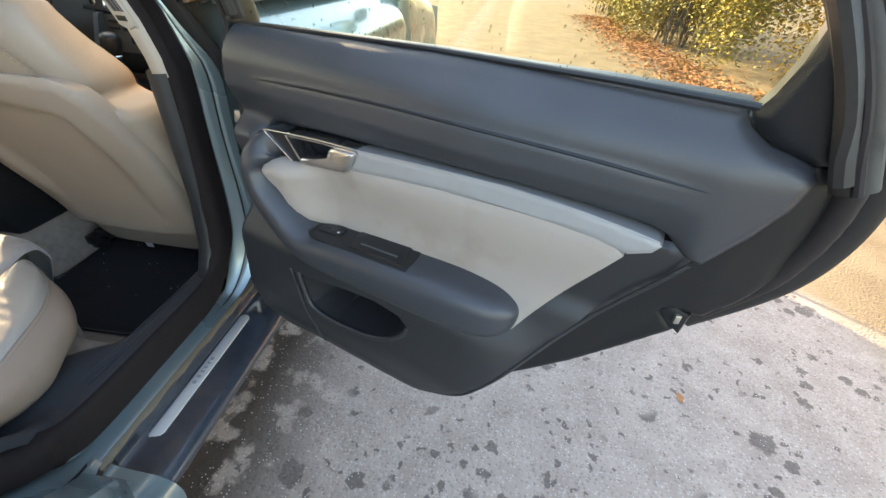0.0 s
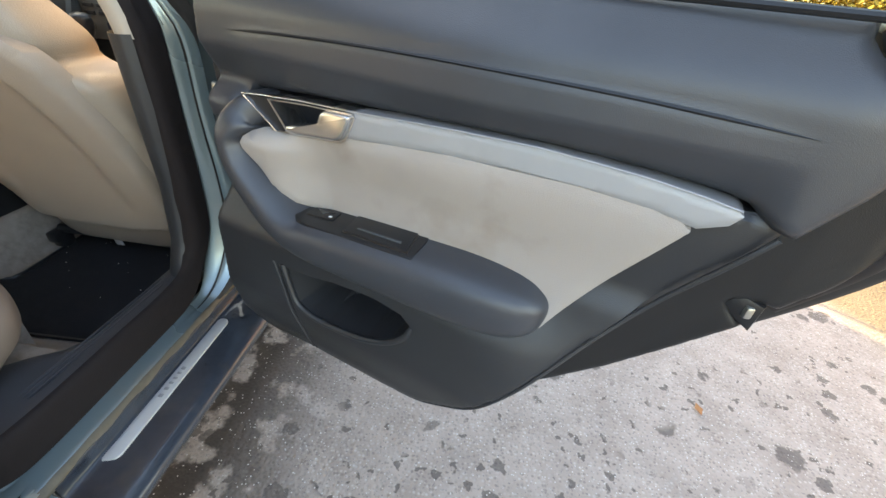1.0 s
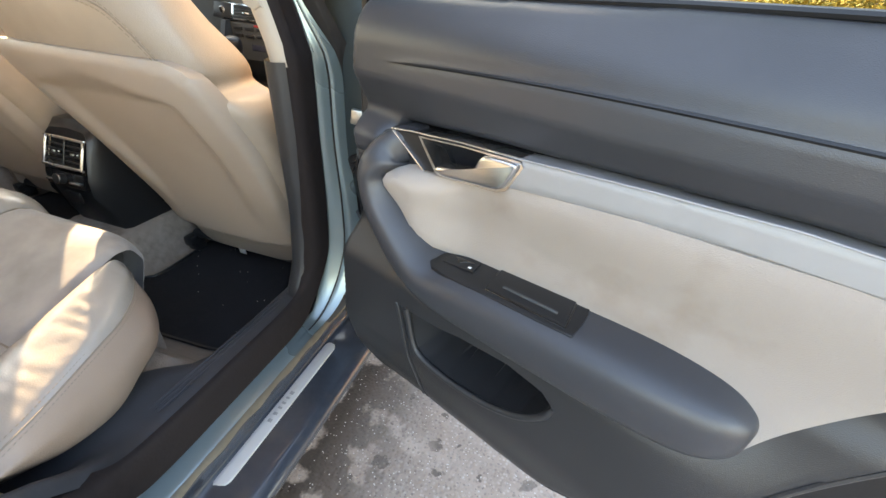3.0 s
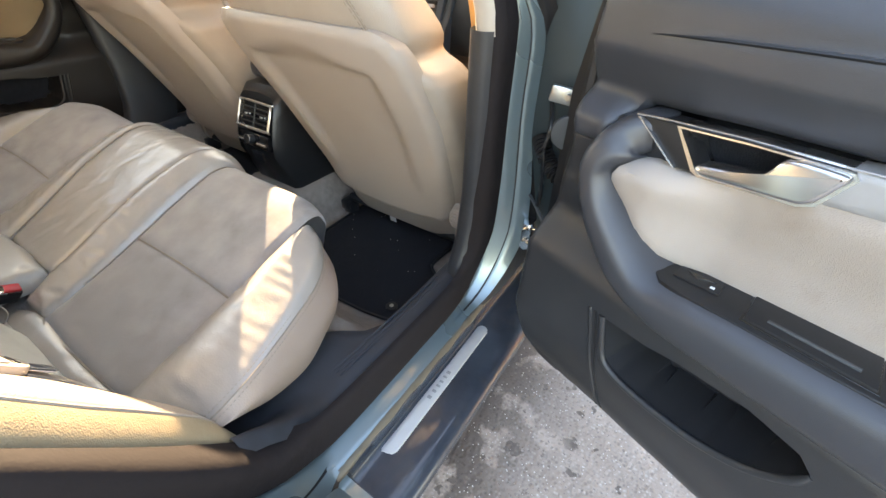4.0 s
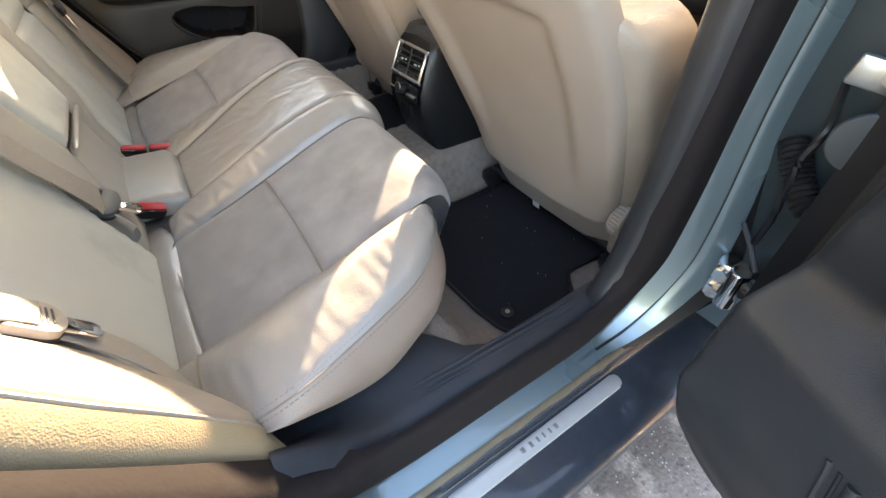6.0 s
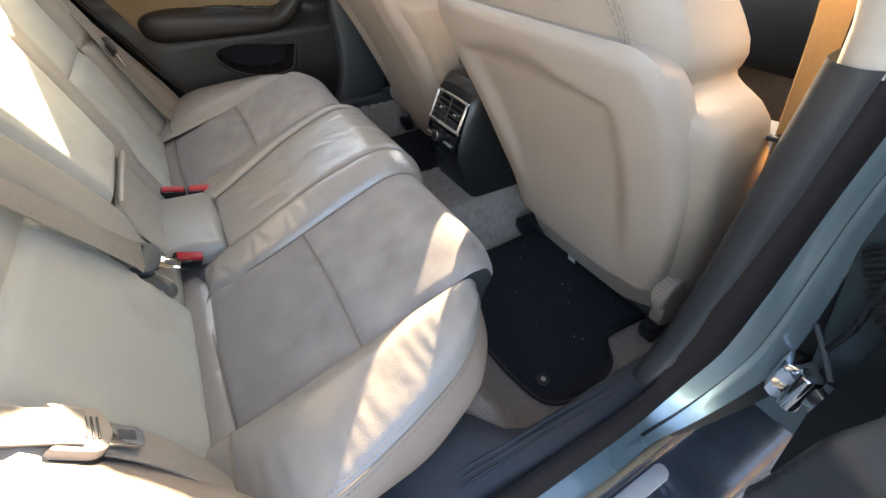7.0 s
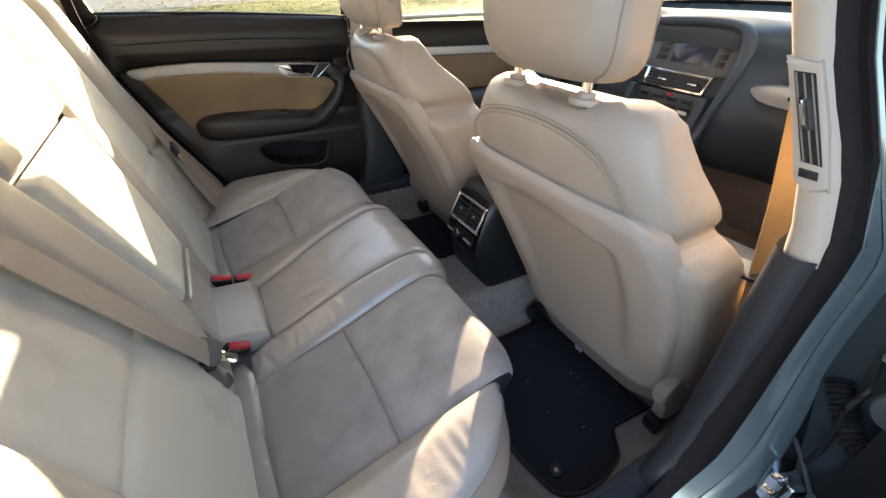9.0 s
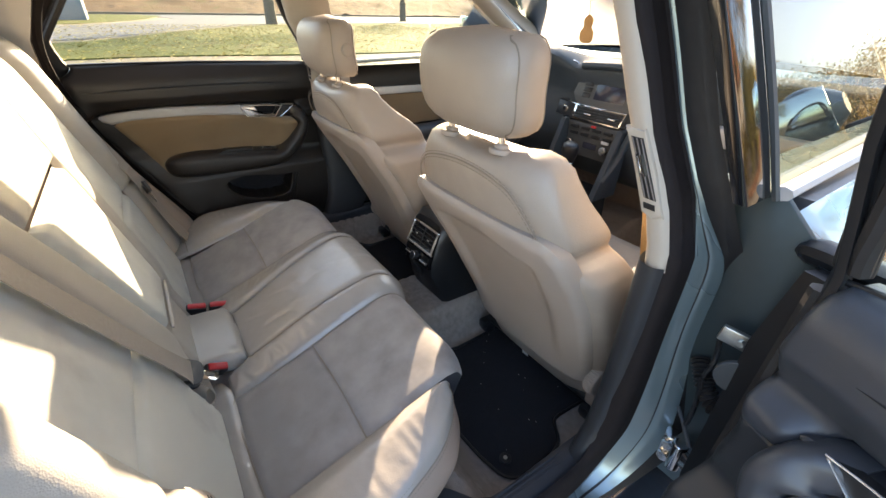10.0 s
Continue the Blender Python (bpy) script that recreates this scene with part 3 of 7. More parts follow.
# inner sill covers and lower pillar covers
for side in (1, -1):
    pr = curve([(0.02, 0.345), (0.0, 0.366), (0.04, 0.377), (0.12, 0.381), (0.40, 0.386), (0.72, 0.384), (0.88, 0.379), (1.0, 0.367)], 6)
    rings = []
    for y in np.linspace(-0.50, 1.10, 60):
        lift = 0.10 * float(step01(np.array(y), -0.34, -0.52)) ** 1.5
        x0 = float(np.interp(y, [-0.50, -0.29, -0.262, -0.245, -0.225, -0.20, -0.165, 0.0, 1.1], [0.54, 0.545, 0.570, 0.604, 0.628, 0.640, 0.642, 0.640, 0.640]))
        ring = []
        for k, z in resample(pr, 0.02, False):
            x = x0 + k * (0.700 - x0)
            ring.append((side * x, y, z + lift * float(step01(np.array(x), 0.625, 0.68))))
        rings.append(ring)
    bm = loft(rings, False)
    bmesh.ops.recalc_face_normals(bm, faces=bm.faces)
    if sum(f.normal.z for f in bm.faces) < 0:
        bmesh.ops.reverse_faces(bm, faces=bm.faces)
    cover = part("inner_sill_cover", bm, COVER_PLASTIC, car, "dark ribbed plastic sill cover")
    for gx in (0.651, 0.659, 0.667):
        part("cover_rib", tube([(side * (gx + 0.03 * (y + 0.17)), y, 0.3846) for y in np.linspace(-0.325, -0.03, 12)], [0.0008] + [0.0024] * 10 + [0.0008], 8), COVER_PLASTIC, cover)
    # lower pillar cover
    rings = []
    for z in np.linspace(0.36, 0.842, 16):
        xo = body_x(z) - 0.006
        y1 = float(np.interp(z, [0.36, 0.45, 0.56, 0.85], [-0.02, 0.018, 0.026, 0.008]))
        rings.append([(side * a, b, z) for a, b in curve([(xo, y1), (xo - 0.014, y1 - 0.010), (xo - 0.036, y1 - 0.004), (xo - 0.046, y1 + 0.022), (xo - 0.052, y1 + 0.10), (xo - 0.046, y1 + 0.16)], 4)])
    bm = loft(rings, False)
    bmesh.ops.recalc_face_normals(bm, faces=bm.faces)
    part("lower_pillar_cover", bm, DARK, car, "dark grey lower door pillar cover")
# upper pillar trim with air vent
for side in (1, -1):
    vent_side = side
    b = thing("pillar_trim", (side * 0.69, 0.03, 0.84), "pale beige door pillar trim with an upright air vent", "pillar trim", "pillar trims")
    rings = []
    for z in np.linspace(0.835, 1.36, 18):
        xo = body_x(z) - 0.004
        y1 = float(np.interp(z, [0.83, 1.0, 1.14, 1.25, 1.36], [0.012, -0.003, -0.024, -0.052, -0.095])) - lean_back(side, z)
        rings.append([(side * a, c, z) for a, c in curve([(xo + 0.004, y1 + 0.004), (xo - 0.010, y1 - 0.005), (xo - 0.030, y1 - 0.001), (xo - 0.040, y1 + 0.018), (xo - 0.046, y1 + 0.07), (xo - 0.036, y1 + 0.14)], 5)])
    bm = loft(rings, False)
    bmesh.ops.recalc_face_normals(bm, faces=bm.faces)
    part("trim_panel", bm, TRIM_BEIGE, b, "pale beige moulded panel")

    def vm(u, v, w):
        """u across, v up, w out of the pillar's rear-inner face."""
        z = 0.965 + v
        xo = body_x(z) - 0.004
        y1 = float(np.interp(z, [0.83, 1.0, 1.14, 1.25, 1.36], [0.012, -0.003, -0.024, -0.052, -0.095])) - lean_back(side, z)
        return (side * (xo - 0.020 + 0.62 * u), y1 - 0.0045 - w, z)
    part("vent_surround", plate(curve([(-0.024, -0.049), (0.022, -0.049), (0.024, -0.041), (0.024, 0.052), (0.018, 0.058), (-0.02, 0.058), (-0.024, 0.050)], 2, True), vm, -0.02, 0.004, 0.003), TRIM_BEIGE, b, "raised beige vent surround")
    part("vent_well", plate([(-0.015, -0.028), (0.014, -0.028), (0.015, 0.049), (-0.014, 0.049)], vm, -0.02, 0.0046, 0), BLACK, b, "dark vent opening")
    for i in range(3):
        u = -0.0115 + i * 0.0105
        part("slat", plate([(u, -0.027), (u + 0.0020, -0.027), (u + 0.0020, 0.048), (u, 0.048)], vm, -0.01, 0.0070, 0.0006), BRONZE, b)
    part("vent_slider", plate([(-0.008, 0.002), (0.002, 0.002), (0.002, 0.028), (-0.008, 0.028)], vm, 0.002, 0.013, 0.004), CHROME, b, "pale slider with bright edge")
    part("vent_wheel", plate([(-0.016, -0.042), (0.010, -0.042), (0.010, -0.034), (-0.016, -0.034)], vm, 0, 0.006, 0.001), BLACK, b, "dark thumb wheel")

# scuff plate
sp = thing("scuff_plate", (0.768, -0.18, 0.285), "brushed metal scuff plate with worn embossed script", "scuff plate")
part("plate", plate(curve([(0.757, -0.344), (0.764, -0.346), (0.773, -0.343), (0.780, -0.336), (0.781, -0.30), (0.780, -0.06), (0.779, -0.032), (0.773, -0.022), (0.762, -0.021), (0.756, -0.030), (0.756, -0.06), (0.757, -0.30)], 2, True), lambda u, v, w: (u, v, w), 0.282, 0.2885, 0.002), ALU, sp)
for i, (y, l) in enumerate(((-0.225, 0.012), (-0.210, 0.010), (-0.197, 0.008), (-0.186, 0.008), (-0.174, 0.007), (-0.162, 0.012))):
    part("emblem_bar", box((0.768, y, 0.2888), (0.008, l * 0.55, 0.0010), 0.0003), ALU_DARK, sp, "embossed bar")

# check strap, hinges and wiring boot of the open door
part("check_bracket", join(box((0.812, 0.070, 0.757), (0.040, 0.010, 0.026), 0.003, (0, 8, 15)), cyl((0.822, 0.064, 0.757), 0.005, 0.008, (90, 0, 0), 6)), STEEL, car, "pale metal bracket")
for z in (0.462,):
    part("door_hinge", join(box((0.792, 0.094, z + 0.012), (0.036, 0.030, 0.058), 0.006, (0, 0, 15)), cyl((0.808, 0.078, z + 0.014), 0.013, 0.062, (0, 0, 0), 18, 0.003), box((0.829, 0.071, z + 0.020), (0.044, 0.012, 0.036), 0.005, (0, 10, -20)), cyl((0.790, 0.076, z + 0.026), 0.010, 0.014, (90, 0, 0), 6), cyl((0.790, 0.076, z - 0.004), 0.010, 0.014, (90, 0, 0), 6)), CHROME, car, "bare steel door hinge")
part("check_arm", tube([(0.775, 0.10, 0.555), (0.80, 0.078, 0.545), (0.822, 0.066, 0.525)], 0.0032, 8), GREY_PLASTIC, car, "steel door check rod")
boot = curve([(0.775, 0.105, 0.668), (0.788, 0.092, 0.655), (0.803, 0.084, 0.638), (0.824, 0.076, 0.622), (0.850, 0.070, 0.622)], 12)
part("wire_boot", tube(boot, [0.0135 + 0.0028 * math.sin(i * 2.1) for i in range(len(boot))], 14), RUBBER, car, "ribbed rubber wiring boot")
part("jamb_plug", cyl((0.835, 0.060, 0.705), 0.028, 0.008, (90, 0, 20), 28, 0.002), GREY_PLASTIC, car, "round plug in the pillar")
part("loose_cable", tube(curve([(0.79, 0.088, 0.74), (0.800, 0.074, 0.70), (0.797, 0.070, 0.66), (0.803, 0.072, 0.60), (0.80, 0.08, 0.55)], 6), 0.004, 6), BLACK, car, "black cable")

# ---- rear doors ----


def door_map(hinge, u_way, n_way):
    h, a, b = Vector(hinge), Vector(u_way), Vector(n_way)

    def m(u, z, w):
        return h + a * u + b * w + Vector((0, 0, z))

    def grid(q, w):
        return np.array(h)[None] + q[:, :1] * np.array(a)[None] + np.asarray(w)[:, None] * np.array(b)[None] + np.c_[np.zeros(len(q)), np.zeros(len(q)), q[:, 1]]
    return m, grid, b


def glass_lean(z):
    """How far the pane and its surround lean inwards above the waist."""
    return 0.070 + 0.26 * max(0, z - 0.95)


UPPER = [(0.092, 0.757), (0.088, 0.80), (0.093, 0.86), (0.102, 0.93), (0.110, 0.943), (0.135, 0.946), (0.27, 0.952), (0.455, 0.959), (0.660, 0.962), (0.786, 0.962), (0.787, 0.949), (0.795, 0.940), (0.814, 0.928), (0.831, 0.925), (0.851, 0.919),
         (0.859, 0.908), (0.852, 0.877), (0.835, 0.844), (0.806, 0.802), (0.788, 0.806), (0.766, 0.819), (0.733, 0.8225), (0.683, 0.8275), (0.588, 0.8315), (0.483, 0.8275), (0.358, 0.8195), (0.269, 0.8155), (0.172, 0.8085), (0.158, 0.79), (0.145, 0.757), (0.10, 0.752)]
STRIP = [(0.356, 0.8165), (0.42, 0.8215), (0.483, 0.825), (0.535, 0.8275), (0.588, 0.829), (0.64, 0.8275), (0.683, 0.825), (0.733, 0.820), (0.758, 0.8175), (0.765, 0.812), (0.758, 0.801), (0.736, 0.7905), (0.723, 0.7920),
         (0.697, 0.7965), (0.629, 0.7995), (0.555, 0.799), (0.482, 0.7955), (0.41, 0.790), (0.349, 0.7835), (0.338, 0.780)]
INSERT = [(0.1795, 0.735), (0.180, 0.744), (0.184, 0.753), (0.193, 0.761), (0.21, 0.7655), (0.240, 0.7640), (0.290, 0.7708), (0.330, 0.7770), (0.349, 0.7842), (0.482, 0.7965), (0.629, 0.8005), (0.697, 0.7975), (0.723, 0.793), (0.733, 0.786),
          (0.683, 0.706), (0.631, 0.619), (0.60, 0.64), (0.45, 0.645), (0.30, 0.645), (0.283, 0.652), (0.268, 0.655), (0.252, 0.660), (0.232, 0.673), (0.212, 0.691), (0.194, 0.712), (0.184, 0.725)]
LOWER = [(0.095, 0.762), (0.094, 0.74), (0.084, 0.68), (0.073, 0.60), (0.069, 0.53), (0.067, 0.48), (0.064, 0.444), (0.078, 0.385), (0.100, 0.350), (0.149, 0.343), (0.242, 0.357), (0.369, 0.364), (0.44, 0.372), (0.49, 0.387),
         (0.559, 0.433), (0.614, 0.499), (0.703, 0.644), (0.80, 0.802), (0.766, 0.812), (0.733, 0.815), (0.60, 0.822), (0.35, 0.812), (0.17, 0.80), (0.150, 0.785), (0.138, 0.764), (0.10, 0.763)]
CARRIER = [(0.585, 0.445), (0.606, 0.456), (0.66, 0.502), (0.718, 0.556), (0.777, 0.625), (0.824, 0.682), (0.801, 0.707), (0.826, 0.711), (0.840, 0.709), (0.868, 0.745), (0.890, 0.786), (0.897, 0.83), (0.892, 0.88), (0.880, 0.922), (0.850, 0.925),
           (0.845, 0.88), (0.83, 0.844), (0.798, 0.80), (0.69, 0.64), (0.60, 0.50), (0.58, 0.465)]
POCKET = [(0.222, 0.551), (0.287, 0.556), (0.327, 0.565), (0.402, 0.573), (0.452, 0.566), (0.468, 0.552), (0.460, 0.530), (0.431, 0.501), (0.387, 0.481), (0.345, 0.473), (0.305, 0.470), (0.268, 0.473), (0.247, 0.483), (0.235, 0.510)]
ARM = [(0.200, 0.7870, 0.0195, 0.1130), (0.192, 0.7865, 0.0215, 0.121), (0.181, 0.783, 0.0245, 0.132), (0.172, 0.772, 0.0265, 0.145), (0.1635, 0.753, 0.0262, 0.154), (0.164, 0.733, 0.0265, 0.156), (0.177, 0.705, 0.0280, 0.158), (0.203, 0.673, 0.032, 0.158), (0.240, 0.640, 0.034, 0.158),
       (0.285, 0.624, 0.034, 0.158), (0.36, 0.626, 0.038, 0.158), (0.46, 0.631, 0.0415, 0.157), (0.53, 0.634, 0.043, 0.154), (0.58, 0.634, 0.041, 0.147), (0.61, 0.635, 0.034, 0.137), (0.628, 0.636, 0.022, 0.121), (0.635, 0.636, 0.008, 0.098)]
CREASE = [(0.166, 0.880), (0.232, 0.885), (0.33, 0.8895), (0.428, 0.892), (0.53, 0.8925), (0.63, 0.891), (0.71, 0.888), (0.782, 0.884)]


CUP = [(0.2240, 0.8052), (0.2870, 0.8108), (0.3590, 0.8140), (0.3618, 0.8108), (0.3475, 0.7835), (0.3370, 0.7780), (0.2590, 0.7690), (0.2515, 0.7720)]


def frame_plate(outer, inner, to3, w0, w1):
    """A flat ring between two outlines of equally many points, with walls on both sides."""
    k = len(outer)
    vs = [to3(u, v, w) for loop, w in ((outer, w0), (outer, w1 - 0.001), ([(a[0] * 0.97 + b[0] * 0.03, a[1] * 0.85 + b[1] * 0.15) for a, b in zip(outer, inner)], w1), (inner, w1), (inner, w0)) for u, v in loop]
    bm = mesh_of(vs, [(r * k + i, r * k + (i + 1) % k, (r + 1) * k + (i + 1) % k, (r + 1) * k + i) for r in range(4) for i in range(k)])
    bmesh.ops.recalc_face_normals(bm, faces=bm.faces)
    return bm


def panel_depth(q):
    """Depth of the door card behind its trims."""
    u, z = q[:, 0], q[:, 1]
    w = 0.088 + 0.020 * step01(z, 0.70, 0.785) - 0.014 * step01(u, 0.40, 0.75) * step01(z, 0.70, 0.785)
    w = w + 0.046 * step01(z, 0.655, 0.580) * step01(u, 0.70, 0.50)
    w = w + 0.030 * step01(u, 0.50, 0.64) * step01(z, 0.70, 0.52)
    w = w - 0.012 * step01(z, 0.47, 0.38) - 0.014 * step01(z, 0.395, 0.345)
    w = w + 0.018 * step01(u, 0.20, 0.13) * step01(z, 0.60, 0.70) * (1 - 0.55 * step01(z, 0.70, 0.785))
    return w


def upper_depth(q, d):
    u, z = q[:, 0], q[:, 1]
    line = np.interp(u, [p[0] for p in CREASE], [p[1] for p in CREASE])
    fade = step01(u, 0.15, 0.22) * step01(u, 0.80, 0.70)
    w = 0.116 - 0.028 * step01(z, 0.895, 0.966) ** 1.2 - 0.026 * np.clip((0.862 - z) / 0.044, 0, 1) ** 1.1 * step01(u, 0.80, 0.74)
    w = w + 0.0035 * step01(z - line, 0.004, -0.004) * fade - 0.016 * step01(u, 0.50, 0.80)
    w = w - 0.018 * step01(u, 0.785, 0.865)
    k = step01(u, 0.175, 0.135) * step01(z, 0.815, 0.780)
    w = w * (1 - k) + (panel_depth(q) + 0.0015) * k
    return w - 0.010 * (1 - np.clip(d / 0.010, 0, 1)) ** 2


def rear_door(name, hinge, u_way, n_way, label, wet, card, soft, suede):
    m, grid, inward = door_map(hinge, u_way, n_way)
    door = thing(name, m(0, 0.35, 0), label, "car door", "rear doors")
    hard = CARRIER_BLACK if wet else card
    inn, outw = tuple(inward), tuple(-inward * 0.03)
    # card
    up_card = part("upper_card", patch(UPPER, lambda q, d: grid(q, upper_depth(q, d)), 0.006, inn, outw), soft, door, "dark grey padded upper door card with a pressed crease")
    cr = curve(CREASE, 8)
    cw = upper_depth(cr, np.full(len(cr), 1.0))
    # Thin black tube drawn for the shade inside the pressed crease.
    part("crease", tube([m(u, z, w + 0.0005) for (u, z), w in zip(cr, cw)], [0.0019 * min(1, 0.15 + i / 8, 0.15 + (len(cr) - 1 - i) / 8) for i in range(len(cr))], 6), BLACK, up_card, "pressed seam line, its shade drawn as a black tube")
    small = [tuple(np.array(POCKET).mean(0) + (np.array(p) - np.array(POCKET).mean(0)) * (0.965, 0.93)) for p in POCKET]

    def lower_fn(q, d):
        w = panel_depth(q) - 0.010 * step01(q[:, 1], 0.66, 0.70) * step01(q[:, 0], 0.22, 0.28)
        w = np.where(inside(q, CUP), w - 0.045, w)
        dd = seg_dist(q, POCKET)
        hole = inside(q, POCKET) & (dd > 2e-4)
        w = np.where(hole, w - 0.085 * np.clip(dd / 0.006, 0, 1), w)
        return grid(q, w - 0.006 * (1 - np.clip(d / 0.007, 0, 1)) ** 2)
    part("lower_card", patch(curve(LOWER, 4, True), lower_fn, 0.007, inn, outw, (POCKET, small)), card, door, "dark grey grained lower door card with a map pocket")
    # Near-black sheet that puts the pocket's inner shade into colour.
    part("pocket_well", patch(small, lambda q, d: grid(q, panel_depth(q) - 0.082 + 0 * d), 0.012, inn), MAT_BLACK, door, "inside of the map pocket, its shade in the black")
    lip = curve([(0.224, 0.553), (0.234, 0.512), (0.245, 0.484), (0.268, 0.4715), (0.305, 0.4685), (0.345, 0.4715), (0.387, 0.4795), (0.431, 0.4995), (0.460, 0.528), (0.469, 0.550)], 6)
    lw = panel_depth(lip)
    part("pocket_lip", tube([m(u, z, w - 0.001) for (u, z), w in zip(lip, lw)], [0.0052 if i < 50 else 0.0052 - 0.0006 * (i - 50) for i in range(len(lip))], 10), card, door, "rounded lip of the map pocket")
    for nm, pts, r in (("card_seam", [(0.203, 0.552), (0.208, 0.538), (0.228, 0.463), (0.254, 0.372)], 0.0030), ("card_groove", [(0.2125, 0.552), (0.2165, 0.540), (0.236, 0.465), (0.262, 0.372)], 0.0022)):
        rp = curve(pts, 8)
        part(nm, tube([m(u, z, w - 0.0008) for (u, z), w in zip(rp, panel_depth(rp))], r, 8), card if nm == "card_seam" else BLACK, door, "moulded ridge" if nm == "card_seam" else "dark groove")
    part("rear_carrier", patch(CARRIER, lambda q, d: grid(q, np.interp(q[:, 0], [0.58, 0.66, 0.72, 0.83, 0.87, 0.90], [0.082, 0.076, 0.071, 0.064, 0.056, 0.040]) - 0.10 * np.clip(np.interp(q[:, 0], [0.58, 0.614, 0.703, 0.80, 0.90], [0.46, 0.499, 0.644, 0.802, 0.93]) - q[:, 1], 0, 0.10) - 0.012 * (1 - np.clip(d / 0.010, 0, 1)) ** 2), 0.005, inn, outw), hard, door, "dark lower rear moulding")
    edge_l = curve([(0.44, 0.374), (0.49, 0.389), (0.559, 0.435), (0.614, 0.501), (0.703, 0.645), (0.797, 0.799)], 8)
    part("card_edge", tube([m(u, z, w - 0.0045) for (u, z), w in zip(edge_l, panel_depth(edge_l))], 0.0030, 8), card, door, "rounded rim of the lower card")
    part("suede_insert", patch(INSERT, lambda q, d: grid(q, panel_depth(q) + 0.036 * step01(q[:, 0], 0.305, 0.215) * step01(q[:, 1], 0.630, 0.665) * step01(q[:, 1], 0.778, 0.745) + 0.001 + dome(d, 0.010, 0.003) + wave(q[:, 0] * .4, q[:, 1] * .4, 0.0004)), 0.009, inn, outw), suede, door, "pale worn suede insert with grubby marks")
    part("decor_strip", patch(STRIP, lambda q, d: grid(q, 0.111 - 0.017 * step01(q[:, 0], 0.30, 0.78) + dome(d, 0.004, 0.0025)), 0.005, inn, outw), STRIP_ALU, door, "brushed aluminium trim strip")
    # pull and armrest in one sweep
    a = curve(ARM, 6)
    rings = []
    for i in range(len(a)):
        t = a[min(i + 1, len(a) - 1), :2] - a[max(i - 1, 0), :2]
        t /= np.linalg.norm(t)
        nn = np.array((-t[1], t[0]))
        u, z, r, top = a[i]
        ring = []
        flat = float(step01(np.array(u), 0.2, 0.3) * step01(np.array(z), 0.70, 0.66))
        pull = float(step01(np.array(u), 0.31, 0.24) * step01(np.array(z), 0.785, 0.745))
        for f in np.linspace(0, math.pi, 21):
            c, sn = math.cos(f), math.sin(f)
            thin = pull if c > 0 else 0.0
            off = (r - 0.005 * thin) * math.copysign(abs(c) ** (0.55 + 0.40 * thin), c)
            hgt = 0.075 + (top - 0.075) * abs(sn) ** (0.5 + 0.30 * thin)
            if c < 0:
                hgt -= 0.012 * flat * (abs(c) ** 2.2)
            q = np.array((u, z)) + nn * off
            ring.append(m(q[0], q[1], hgt))
        rings.append(ring)
    part("armrest", loft(rings), soft, door, "soft dark armrest running into the door pull")
    # handle
    bez = [(0.2190, 0.8068), (0.2870, 0.8128), (0.3600, 0.8160), (0.3650, 0.8118), (0.3500, 0.7812), (0.3385, 0.7755), (0.2560, 0.7660), (0.2475, 0.7695)]
    hb = part("handle_bezel", frame_plate(bez, CUP, m, 0.085, 0.1150), SATIN, door, "bright metal handle surround", 30)
    # Cup floor coloured near-black in place of the shade of a deep hollow.
    part("handle_recess", plate([(u, z) for u, z in CUP], m, 0.060, 0.0780, 0), MAT_BLACK, hb, "hollow behind the lever, its shade in the black")
    lever = curve([(0.3190, 0.8112), (0.3540, 0.8138), (0.3598, 0.8112), (0.3570, 0.8020), (0.3500, 0.7885), (0.3430, 0.7815), (0.3340, 0.7790), (0.2970, 0.7745), (0.2590, 0.7702), (0.2530, 0.7790), (0.2780, 0.7845), (0.3000, 0.7885), (0.3090, 0.7960)], 3, True)
    part("handle_lever", plate(lever, m, 0.100, 0.1215, 0.004, 3), SATIN, hb, "chrome opening lever")
    part("lock_bar", plate([(0.1795, 0.8047), (0.1825, 0.8051), (0.2320, 0.7665), (0.2290, 0.7658)], lambda u, z, w: m(u, z, w + 0.005 * float(step01(np.array(u), 0.229, 0.179))), 0.10, 0.1165, 0.0012), SATIN, door, "slim chrome bar")
    part("lock_panel", plate([(0.1825, 0.8051), (0.2190, 0.8073), (0.2490, 0.7690), (0.2320, 0.7665)], lambda u, z, w: m(u, z, w + 0.003 * float(step01(np.array(u), 0.222, 0.172))), 0.10, 0.1140, 0.001), CARRIER_BLACK, door, "dark panel beside the chrome bar")
    bead = [(0.178, 0.8055, 0.1200), (0.195, 0.807, 0.1180), (0.212, 0.8085, 0.1165), (0.280, 0.8140, 0.1150), (0.352, 0.8165, 0.1120)]
    part("top_edge", tube([m(u, z + 0.0012, w) for u, z, w in bead], 0.0012, 8), SATIN, door, "bright bead above the handle")
    bead = [(0.352, 0.8165, 0.1120), (0.483, 0.8252, 0.1085), (0.588, 0.8292, 0.1050), (0.683, 0.8254, 0.1000), (0.733, 0.8204, 0.0975), (0.762, 0.8162, 0.0960)]
    part("strip_edge", tube([m(u, z + 0.0008, w) for u, z, w in bead], 0.0010, 8), STRIP_ALU, door, "rounded edge of the trim strip")
    # switch plate

    def on_top(u, w, h):
        return m(u, 0.6572 + 0.082 * (u - 0.27) - 5.3 * max(0.0, w - 0.11) ** 2 + h, w)
